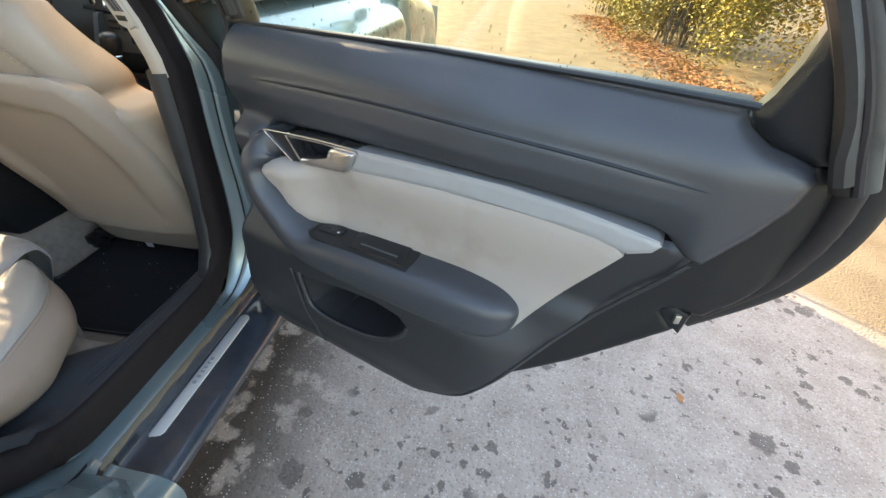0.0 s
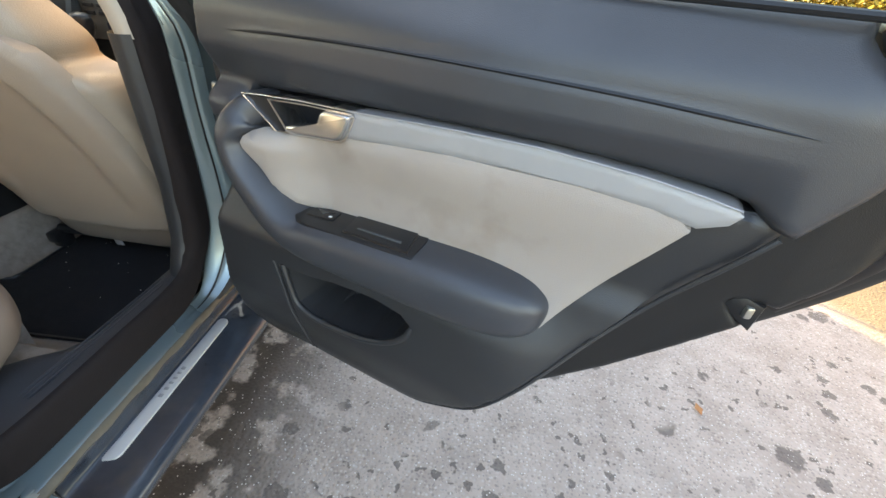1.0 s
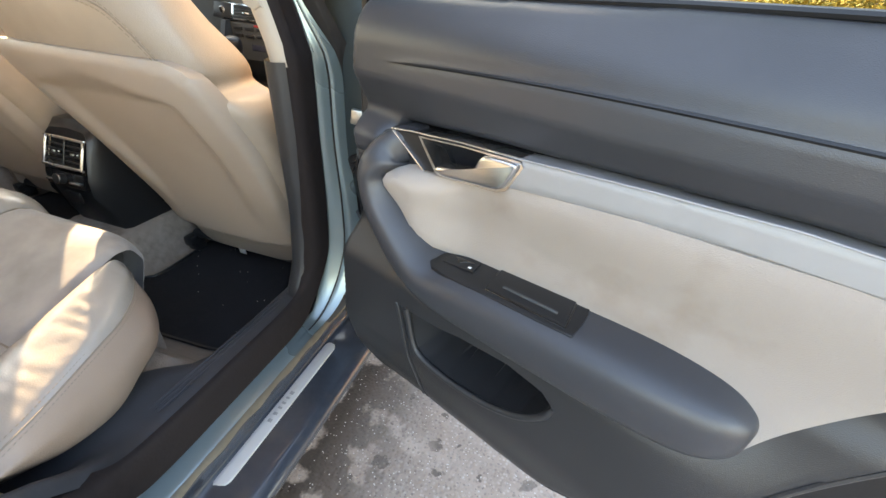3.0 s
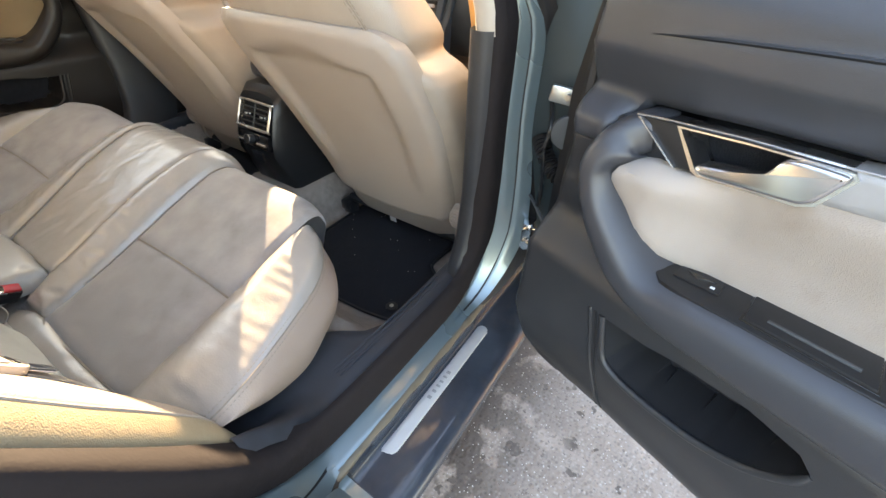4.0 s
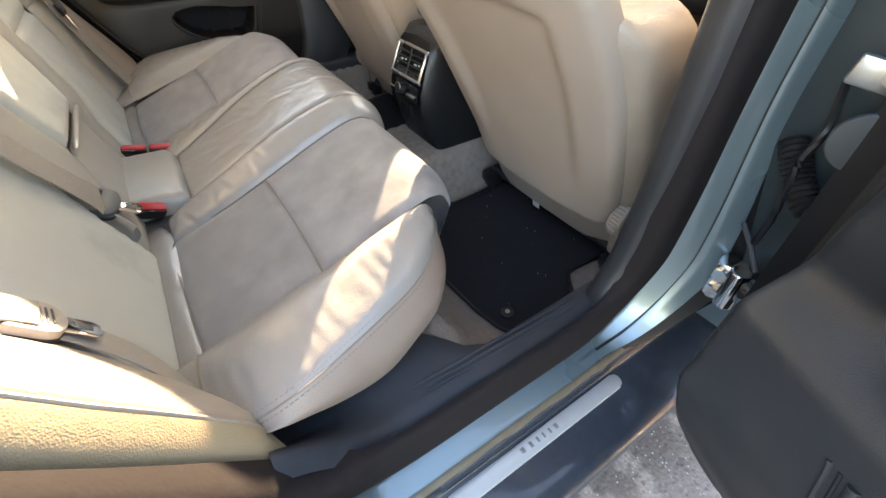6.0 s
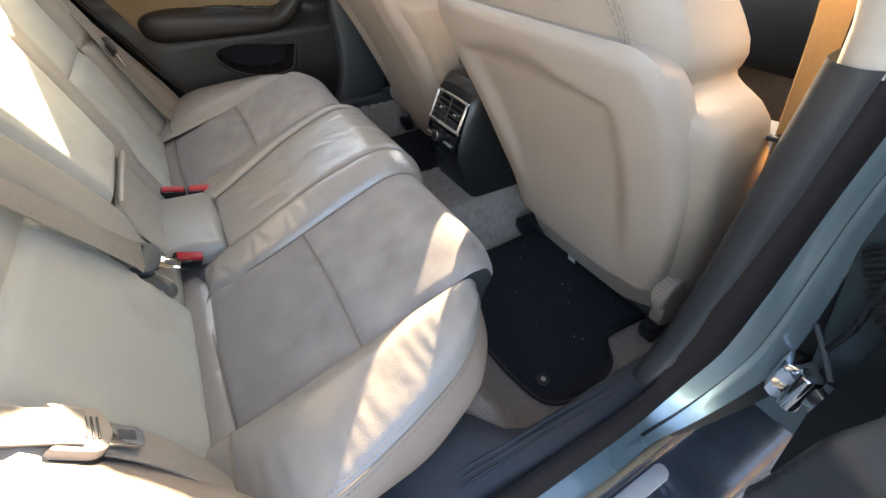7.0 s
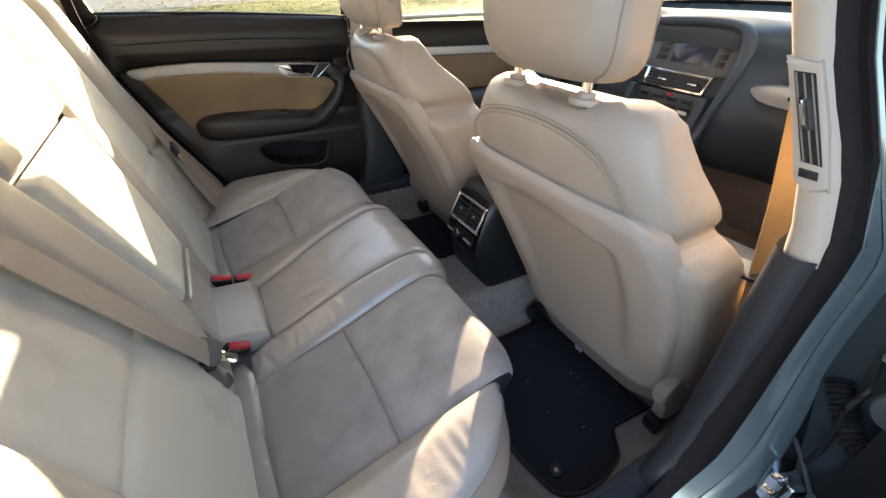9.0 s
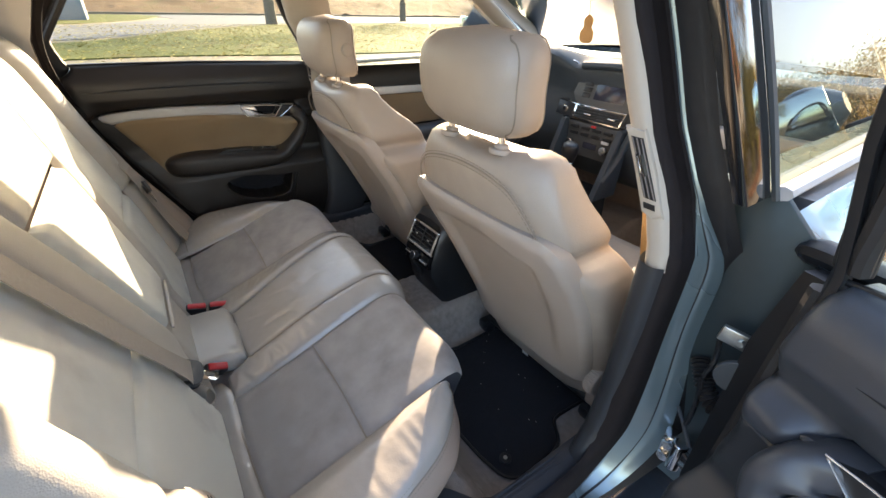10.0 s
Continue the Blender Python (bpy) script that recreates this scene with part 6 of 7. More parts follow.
fr_o = curve([(-0.058, 0.523), (0.059, 0.523), (0.063, 0.527), (0.066, 0.582), (0.062, 0.587), (-0.053, 0.587), (-0.058, 0.582), (-0.063, 0.527)], 3, True)
vent = part("vent_surround", tube([cm(u, v, 0.005) for u, v in fr_o], 0.0034, 8, True), SATIN, con, "bright frame round two vents")
part("vent_well", plate([(-0.060, 0.525), (0.060, 0.525), (0.063, 0.584), (-0.055, 0.584)], cm, -0.002, 0.0015, 0), GLOSS, vent, "dark vent opening")
part("vent_post", tube([cm(0.001, 0.527, 0.004), cm(0.004, 0.583, 0.004)], 0.0020, 6), BLACK, vent, "upright between the vents")
for u0, u1 in ((-0.057, -0.003), (0.006, 0.060)):
    for i in range(4):
        v = 0.5375 + i * 0.0115
        part("slat", tube([cm(u0, v, 0.003), cm(u1, v, 0.003)], 0.0018, 6), BLACK, vent)
    part("vent_tab", tube([cm(0.5 * (u0 + u1) - 0.004, 0.5545, 0.006), cm(0.5 * (u0 + u1) + 0.004, 0.5545, 0.006)], 0.0022, 8), SATIN, vent, "small bright vent tab")
ctl = part("control_panel", plate([(-0.068, 0.474), (0.060, 0.474), (0.060, 0.512), (-0.068, 0.512)], cm, -0.02, 0.003, 0.003), GLOSS, con, "control strip below the vents")
dial = part("dial", tube([cm(-0.005, 0.494, 0.003), cm(-0.005, 0.494, 0.020)], [0.013, 0.0115], 20), BLACK, ctl, "temperature dial")
part("dial_ring", tube([cm(-0.005 + 0.012 * math.cos(a), 0.494 + 0.012 * math.sin(a), 0.019) for a in np.linspace(0, 6.283, 20, False)], 0.0010, 6, True), SATIN, dial, "bright dial ring")
for x in (-0.045, 0.036):
    part("rocker", tube([cm(x - 0.018, 0.487, 0.004), cm(x + 0.018, 0.487, 0.004)], 0.0035, 8), SATIN, ctl, "rocker switch with bright edge")
part("lighter_cap", box((0.0, 0.038, 0.445), (0.05, 0.008, 0.030), 0.004), BLACK, con, "flap over the socket")
part("armrest_lid", box((0, 0.27, 0.655), (0.15, 0.30, 0.045), 0.018, (2, 0, 0), 4), DARK_SOFT, con, "padded armrest lid")
part("gear_gaiter", cyl((0.045, 0.62, 0.625), 0.055, 0.10, (0, 0, 0), 20, 0.01, 0.02), BLACK, con, "leather gear gaiter")
knob = part("gear_knob", tube(curve([(0.045, 0.62, 0.66), (0.047, 0.617, 0.70), (0.050, 0.614, 0.725), (0.053, 0.610, 0.750), (0.055, 0.607, 0.768), (0.056, 0.606, 0.776)], 3), [0.010, 0.011, 0.012, 0.014, 0.017, 0.020, 0.023, 0.026, 0.028, 0.028, 0.028, 0.027, 0.026, 0.023, 0.018, 0.010], 18), BLACK, con, "black leather gear knob")
part("knob_ring", tube([(0.047 + 0.016 * math.cos(a), 0.617 + 0.016 * math.sin(a), 0.705) for a in np.linspace(0, 6.283, 18, False)], 0.004, 8, True), CHROME, knob, "bright collar")

# ---- dashboard ----
dash = thing("dashboard", (0, 0.95, 0.6), "dark grey dashboard with central screen and air vents", "dashboard")
dr = []
for x in np.linspace(-0.69, 0.69, 40):
    hood = 0.050 * math.exp(-((x + 0.37) / 0.16) ** 4)
    mid = 0.012 * math.exp(-((x - 0.0) / 0.16) ** 4)
    near = 0.80 if x < 0.12 else 0.80 + 0.08 * float(step01(np.array(x), 0.12, 0.25))
    dr.append([(x, y, z) for y, z in curve([(1.18, 0.985), (1.05, 0.995), (0.95 - hood, 0.992 + hood * 0.8 + mid), (near + 0.055 - hood, 0.972 + hood + mid), (near + 0.045, 0.945 + mid), (near + 0.06, 0.88), (near + 0.04, 0.80), (near + 0.03, 0.72), (near + 0.12, 0.58), (1.10, 0.52)], 3)])
bm = loft(dr, False)
bmesh.ops.recalc_face_normals(bm, faces=bm.faces)
part("dash_pad", bm, DASH_GREY, dash, "dark grey soft dash pad", 50)


def dm(u, v, w):
    return (u, 0.853 - w + 0.30 * (v - 0.90), v)


part("screen_hood", plate(curve([(-0.135, 0.858), (-0.14, 0.955), (-0.10, 0.972), (0.10, 0.968), (0.135, 0.950), (0.13, 0.858)], 3, True), dm, -0.03, 0.008, 0.004), DASH_FACE, dash, "mid-grey screen surround")
sweep = curve([(-0.13, 0.845, 0.985), (0.02, 0.850, 0.992), (0.115, 0.846, 0.985), (0.155, 0.835, 0.955), (0.158, 0.820, 0.890), (0.145, 0.805, 0.80), (0.125, 0.790, 0.72), (0.105, 0.74, 0.63)], 6)
part("console_sweep", tube(sweep, 0.020, 12, False, 0.7), DASH_GREY, dash, "rounded grey rim sweeping round the screen down to the console")
for e in (-1, 1):
    part("console_cheek", plate([(0.70, 0.56), (0.83, 0.56), (0.845, 0.80), (0.795, 0.80)], lambda u, v, w: (e * (0.125 + w) - 0.02, u, v), -0.01, 0.012, 0.004), DASH_GREY, dash, "grey side of the centre stack")
part("screen", plate([(-0.062, 0.876), (0.066, 0.876), (0.074, 0.948), (-0.060, 0.948)], dm, 0.0, 0.0095, 0.001), SCREEN, dash, "dark dusty display")
for z in (0.885, 0.905, 0.925, 0.943):
    part("screen_button", plate([(-0.115, z - 0.008), (-0.080, z - 0.008), (-0.078, z + 0.008), (-0.113, z + 0.008)], dm, 0, 0.011, 0.002), BLACK, dash)
    part("screen_button", plate([(0.082, z - 0.008), (0.106, z - 0.008), (0.108, z + 0.008), (0.084, z + 0.008)], dm, 0, 0.011, 0.002), BLACK, dash)
part("vent_frame", plate([(-0.16, 0.800), (0.085, 0.800), (0.095, 0.852), (-0.165, 0.856)], dm, -0.02, 0.012, 0.003), CHROME, dash, "bright vent frame")
part("vent_well", plate([(-0.115, 0.806), (0.080, 0.806), (0.088, 0.846), (-0.115, 0.849)], dm, -0.02, 0.013, 0), BLACK, dash)
for i in range(4):
    z = 0.813 + i * 0.010
    part("slat", plate([(-0.113, z), (-0.022, z), (-0.022, z + 0.003), (-0.113, z + 0.003)], dm, 0, 0.017, 0.0008), BLACK, dash)
    part("slat", plate([(-0.014, z), (0.080, z), (0.082, z + 0.003), (-0.014, z + 0.003)], dm, 0, 0.017, 0.0008), BLACK, dash)
for x in (-0.068, 0.035):
    part("vent_tab", plate([(x, 0.824), (x + 0.03, 0.824), (x + 0.03, 0.830), (x, 0.830)], dm, 0.01, 0.024, 0.002), CHROME, dash)
part("ignition_panel", plate([(-0.205, 0.805), (-0.125, 0.805), (-0.125, 0.852), (-0.205, 0.858)], dm, -0.02, 0.014, 0.003), BLACK, dash, "ignition panel")
part("key_slot", cyl(dm(-0.16, 0.83, 0.016), 0.012, 0.008, (90, 0, 0), 24, 0.002), CHROME, dash, "round key slot")
part("climate_panel", plate([(-0.13, 0.67), (0.095, 0.67), (0.10, 0.795), (-0.135, 0.795)], lambda u, v, w: (u, 0.823 - w, v), -0.02, 0.01, 0.004), GREY_PLASTIC, dash, "climate control panel")
for x in (-0.10, -0.05, 0.0, 0.05):
    part("climate_button", box((x, 0.811, 0.775), (0.035, 0.008, 0.012), 0.002), BLACK, dash)
    part("climate_button", box((x, 0.811, 0.752), (0.035, 0.008, 0.012), 0.002), BLACK, dash)
for x in (-0.11, 0.045):
    part("climate_dial", cyl((x, 0.808, 0.712), 0.016, 0.018, (90, 0, 0), 24, 0.003), CHROME, dash, "bright rotary dial")
part("clock_face", box((-0.02, 0.812, 0.715), (0.06, 0.005, 0.022), 0.002), SCREEN, dash, "small display")
part("hazard_button", box((-0.015, 0.8105, 0.7875), (0.020, 0.008, 0.008), 0.002), RED, dash, "red hazard switch")
part("white_button", box((0.045, 0.8105, 0.742), (0.030, 0.008, 0.012), 0.002), WHITE, dash, "pale labelled key")
part("trim_panel", plate(curve([(0.185, 0.818), (0.23, 0.850), (0.62, 0.866), (0.66, 0.842), (0.62, 0.815), (0.28, 0.797)], 4, True), lambda u, v, w: (u, 0.905 - w, v), -0.01, 0.022, 0.006), ALU, dash, "oval bright trim panel")
part("glove_slot", box((0.33, 0.882, 0.826), (0.10, 0.012, 0.010), 0.003), BLACK, dash, "dark slot")
# instruments
for x in (-0.205, -0.37):
    g = part("gauge_rim", tube([(x + 0.058 * math.cos(a), 0.865, 0.935 + 0.058 * math.sin(a)) for a in np.linspace(0, 6.283, 36, False)], 0.004, 8, True), CHROME, dash, "bright gauge ring")
    part("gauge_face", cyl((x, 0.872, 0.935), 0.058, 0.006, (90, 0, 0), 36), BLACK, g, "black dial face")
    part("gauge_marks", join(*[box((x + 0.047 * math.cos(a), 0.8675, 0.935 + 0.047 * math.sin(a)), (0.011, 0.002, 0.0022), 0, (0, -math.degrees(a), 0)) for a in np.linspace(-0.7, 3.84, 15)]), WHITE, g, "white scale marks")
    part("gauge_needle", box((x + 0.018, 0.866, 0.922), (0.045, 0.002, 0.003), 0, (0, 40, 0)), RED, g, "red needle")
wheel_t = thing("steering_wheel", (-0.37, 0.66, 0.80), "black leather steering wheel with metal spokes", "steering wheel")
wc, ax = Vector((-0.37, 0.66, 0.82)), Matrix.Rotation(radians(-25), 3, "X")
part("wheel_rim", tube([wc + ax @ Vector((0.185 * math.cos(a), 0, 0.185 * math.sin(a))) for a in np.linspace(0, 6.283, 48, False)], 0.016, 12, True), BLACK, wheel_t, "black leather rim")
part("wheel_hub", cyl(wc, 0.065, 0.05, (65, 0, 0), 28, 0.012), BLACK, wheel_t, "black airbag hub")
for a in (0.0, math.pi, -math.pi / 2):
    part("spoke", tube([wc + ax @ Vector((0.05 * math.cos(a), 0, 0.05 * math.sin(a))), wc + ax @ Vector((0.178 * math.cos(a), 0, 0.178 * math.sin(a)))], 0.014, 8, False, 0.5), ALU, wheel_t, "metal spoke")
# hanging air freshener
fr = thing("air_freshener", (0.03, 0.62, 1.12), "tan cut-out air freshener hanging from the mirror", "air freshener")
part("tag", plate(curve([(-0.018, 1.075), (0.018, 1.075), (0.024, 1.10), (0.014, 1.115), (0.016, 1.135), (0.0, 1.148), (-0.016, 1.135), (-0.014, 1.115), (-0.024, 1.10)], 3, True), lambda u, v, w: (u + 0.03, 0.62 + w, v), 0, 0.003, 0.001), WEBBING_TAN, fr, "orange cut-out card")
part("string", tube([(0.03, 0.62, 1.147), (0.03, 0.60, 1.26)], 0.0008, 5), THREAD, fr)
part("inside_mirror", box((0.03, 0.58, 1.285), (0.22, 0.03, 0.06), 0.012), BLACK, car, "interior mirror")

# ---- floor mats ----


def floor_mat(side, label):
    t = thing("floor_mat", (side * 0.38, 0.1, 0.25), label, "floor mat", "floor mats")
    ol = curve([(0.175, -0.06), (0.170, 0.02), (0.19, 0.06), (0.185, 0.26), (0.22, 0.285), (0.50, 0.285), (0.537, 0.26), (0.533, 0.135), (0.545, 0.105), (0.584, 0.076), (0.600, 0.03), (0.607, -0.02), (0.600, -0.06), (0.578, -0.092), (0.53, -0.105), (0.46, -0.112), (0.22, -0.115)], 3, True)
    ol = [(side * x, y) for x, y in ol]
    part("carpet_top", patch(ol, lambda q, d: np.c_[q[:, 0], q[:, 1], carpet_z(q[:, 0] * 0.9, np.maximum(q[:, 1], -0.08)) + 0.004 + dome(d, 0.006, 0.005) + wave(q[:, 0] * 0.2, q[:, 1] * 0.2, 0.0008)], 0.012, (0, 0, 1), (0, 0, -0.008)), MAT_BLACK, t, "black carpet mat pile")
    part("binding", tube([(x, y, 0.252) for x, y in resample(ol, 0.012)], 0.0042, 6, True), BLACK, t, "black sewn binding")
    k = (side * 0.548, -0.066, 0.258)
    c = part("mat_clip", cyl(k, 0.014, 0.006, (0, 0, 0), 28, 0.002), BLACK, t, "round black mat clip")
    part("clip_centre", cyl((k[0], k[1], k[2] + 0.0035), 0.005, 0.003, (0, 0, 0), 16, 0.001), STEEL, c, "pale clip centre")
    return t


floor_mat(1, "black carpet floor mat with a round clip and specks of grit")
floor_mat(-1, "black carpet floor mat behind the driver seat")
rnd = random.Random(3)
specks = []
for _ in range(16):
    x, y = rnd.uniform(0.2, 0.58), rnd.uniform(-0.08, 0.22)
    b = bmesh.new()
    bmesh.ops.create_icosphere(b, subdivisions=1, radius=rnd.uniform(0.0005, 0.0011))
    bmesh.ops.translate(b, vec=(x, y, 0.2600), verts=b.verts)
    specks.append(b)
grit = tagged(part("grit", join(*specks), WHITE, None), "scattered pale grit on the mat", "grit", "", "stuff")

# ---- belts and buckles ----


def strap(path, width, side_way, thick=0.0014):
    """A flat webbing strap along a path; side_way: its width direction, one or one per point."""
    p = np.array(path, float)
    rings = []
    for i in range(len(p)):
        t = p[min(i + 1, len(p) - 1)] - p[max(i - 1, 0)]
        t /= np.linalg.norm(t)
        sw = np.array(side_way[i] if np.ndim(side_way) > 1 else side_way, float)
        sw = sw - t * (sw @ t)
        sw /= np.linalg.norm(sw)
        nn = np.cross(t, sw)
        h = width / 2
        rings.append([p[i] - sw * h - nn * thick / 2, p[i] + sw * h - nn * thick / 2, p[i] + sw * h + nn * thick / 2, p[i] - sw * h + nn * thick / 2])
    return loft(rings)


def tongue(parent, at, way, side_way, body_mat, half=0.034, out=0.052, ribs=4):
    """A belt latch plate: a horseshoe grip round the webbing with a chrome blade."""
    w, s = Vector(way).normalized(), Vector(side_way)
    s = (s - w * s.dot(w)).normalized()
    n_ = s.cross(w)
    if n_.z < 0:
        s, n_ = -s, -n_
    mtx = Matrix.Translation(at) @ Matrix((s, w, n_)).transposed().to_4x4()

    def to3(u, v, ww):
        return mtx @ Vector((u, v, ww))
    h = half
    front = curve([(-h, -0.004), (-0.96 * h, 0.006), (-0.7 * h, 0.014), (0, 0.019), (0.7 * h, 0.014), (0.96 * h, 0.006), (h, -0.004)], 4)
    ol = [tuple(p) for p in front] + [(h, -0.020), (0.94 * h, -0.024), (0.76 * h, -0.020), (0.76 * h, -0.008), (-0.76 * h, -0.008), (-0.76 * h, -0.020), (-0.94 * h, -0.024), (-h, -0.020)]
    grip = part("tongue_grip", plate(ol, to3, -0.003, 0.0045, 0.0022), body_mat, parent, "horseshoe-shaped plastic belt tongue grip")
    part("grip_back", plate([(u * 1.05, v * 1.06) for u, v in ol], to3, -0.008, -0.003, 0.001), BLACK, grip, "black rear half of the grip")
    blade = [(-0.013, 0.010), (-0.012, out - 0.005), (-0.007, out), (0.007, out), (0.012, out - 0.005), (0.013, 0.010)]
    part("tongue_blade", plate(blade, to3, -0.0016, 0.0010, 0.0005), CHROME, grip, "chrome latch blade")
    part("blade_slot", plate([(-0.0055, 0.024), (0.0055, 0.024), (0.0055, out - 0.007), (-0.0055, out - 0.007)], to3, -0.002, 0.0016, 0.0003), GREY_PLASTIC, grip, "slot in the blade")
    for i in range(ribs):
        part("grip_rib", box((0, 0, 0), (0.026, 0.0016, 0.0016), 0.0005, m=mtx @ Matrix.Translation((0, -0.004 + i * 0.004, 0.0048))), BLACK, grip)


def buckle(at, way, lean, label):
    """Belt buckle: a red bar set in a black shell; way: along the bar, lean: out of its face."""
    b = thing("belt_buckle", at, label, "belt buckle", "belt buckles")
    a, n_ = Vector(way).normalized(), Vector(lean)
    n_ = (n_ - a * n_.dot(a)).normalized()
    base = Matrix.Translation(at) @ Matrix((a, n_.cross(a), n_)).transposed().to_4x4()
    part("buckle_body", box((0, 0, 0), (0.047, 0.021, 0.030), 0.004, m=base @ Matrix.Translation((0, 0, -0.0145))), BLACK, b, "black plastic buckle shell")
    part("release_button", box((0, 0, 0), (0.042, 0.0165, 0.012), 0.003, m=base @ Matrix.Translation((0.001, 0.001, -0.002))), RED, b, "red release button")
    part("buckle_slot", box((0, 0, 0), (0.020, 0.003, 0.004), 0.0008, m=base @ Matrix.Translation((-0.008, -0.0095, 0.0002))), GLOSS, b, "dark tongue slot")


buckle((0.107, -0.555, 0.450), (-0.15, 0.85, -0.48), (0.45, 0.30, 0.75), "black belt buckle with red release button")
buckle((-0.146, -0.563, 0.457), (0.10, 0.97, -0.22), (0.30, 0.25, 0.90), "black belt buckle with red release button")
buckle((-0.139, -0.513, 0.448), (0.12, 0.97, -0.18), (0.30, 0.25, 0.90), "black belt buckle with red release button")
mid_belt = thing("seat_belt", (0.17, -0.58, 0.50), "grey-beige middle seat belt across the backrest with its chrome tongue", "seat belt", "seat belts")


def on_back(x, z, h):
    return back_at(np.array([x]), np.array([bz(z)]), np.array([h]))[0]


p = curve([on_back(0.392, 1.00, 0.030), on_back(0.352, 0.90, 0.024), on_back(0.318, 0.80, 0.023), on_back(0.281, 0.70, 0.023), on_back(0.262, 0.65, 0.023), on_back(0.242, 0.60, 0.023), on_back(0.216, 0.555, 0.021), (0.196, -0.596, 0.532)], 6)
part("webbing", strap(p, 0.047, (0.9, -0.1, 0.25)), WEBBING, mid_belt, "flat woven webbing")
p = curve([(0.190, -0.599, 0.525), (0.192, -0.588, 0.508), (0.196, -0.576, 0.490), (0.200, -0.574, 0.472), (0.200, -0.588, 0.458), (0.200, -0.615, 0.450)], 6)
part("webbing_tail", strap(p, 0.042, (0.98, 0.1, 0.10)), WEBBING, mid_belt, "webbing folding into the seat gap")
tongue(mid_belt, (0.187, -0.595, 0.524), (0.15, 0.80, -0.50), (1.0, -0.15, -0.07), GREY_PLASTIC, 0.033, 0.046, 0)
right_belt = thing("seat_belt", (0.57, -0.60, 0.5), "beige outer seat belt hanging beside the backrest", "seat belt", "seat belts")
p = curve([(0.59, -0.80, 1.05), (0.585, -0.735, 0.90), (0.578, -0.680, 0.77), (0.565, -0.632, 0.69), (0.560, -0.607, 0.656), (0.560, -0.596, 0.643)], 6)
part("webbing", strap(p, 0.040, (0.96, 0.20, 0.15)), WEBBING, right_belt, "flat woven webbing")
p = curve([(0.560, -0.602, 0.636), (0.560, -0.588, 0.612), (0.566, -0.568, 0.575), (0.575, -0.552, 0.535), (0.580, -0.542, 0.48)], 6)
part("webbing_tail", strap(p, 0.042, (0.96, 0.20, 0.15)), WEBBING, right_belt, "lower webbing run")
tongue(right_belt, (0.560, -0.600, 0.638), (0.0, 0.59, -0.80), (0.96, 0.20, 0.15), TRIM_BEIGE, 0.027, 0.044)
left_belt = thing("seat_belt", (-0.56, -0.61, 0.5), "beige seat belt hanging along the far backrest bolster", "seat belt", "seat belts")
p = curve([(-0.60, -0.80, 1.04), (-0.595, -0.705, 0.88), (-0.575, -0.625, 0.72), (-0.555, -0.595, 0.64), (-0.55, -0.56, 0.54), (-0.55, -0.53, 0.47)], 6)
part("webbing", strap(p, 0.047, (1, -0.35, 0.0)), WEBBING, left_belt, "flat woven webbing")
tongue(left_belt, (-0.560, -0.598, 0.662), (0.1, 0.25, -0.9), (0.9, 0.3, 0.1), GREY_PLASTIC)
front_belt = thing("seat_belt", (0.63, 0.14, 0.45), "tan front seat belt hanging from the door pillar", "seat belt", "seat belts")
p = curve([(0.585, 0.10, 1.10), (0.605, 0.105, 0.98), (0.622, 0.13, 0.85), (0.630, 0.155, 0.74), (0.632, 0.16, 0.715)], 6)
part("webbing", strap(p, 0.047, (0.25, 1, 0.0)), WEBBING_TAN, front_belt, "tan woven webbing")
p = curve([(0.632, 0.16, 0.715), (0.640, 0.17, 0.62), (0.648, 0.18, 0.50), (0.648, 0.18, 0.42)], 6)
part("webbing_tail", strap(p, 0.047, (0.25, 1, 0.0)), WEBBING_TAN, front_belt, "lower webbing run")
part("belt_stop", box((0.628, 0.155, 0.722), (0.060, 0.055, 0.006), 0.002, (0, 0, 15)), RUBBER, front_belt, "dark tongue")
part("seat_lever", tube(curve([(-0.135, 0.13, 0.325), (-0.105, 0.10, 0.335), (-0.080, 0.075, 0.330)], 5), [0.008, 0.008, 0.008, 0.007, 0.006, 0.006, 0.005, 0.005, 0.008, 0.011, 0.009], 10), CHROME, seat_left, "chrome lever beside the console")

# ---- outside ----
GROUND_Z = -0.035
BEFORE = set(bpy.data.objects)


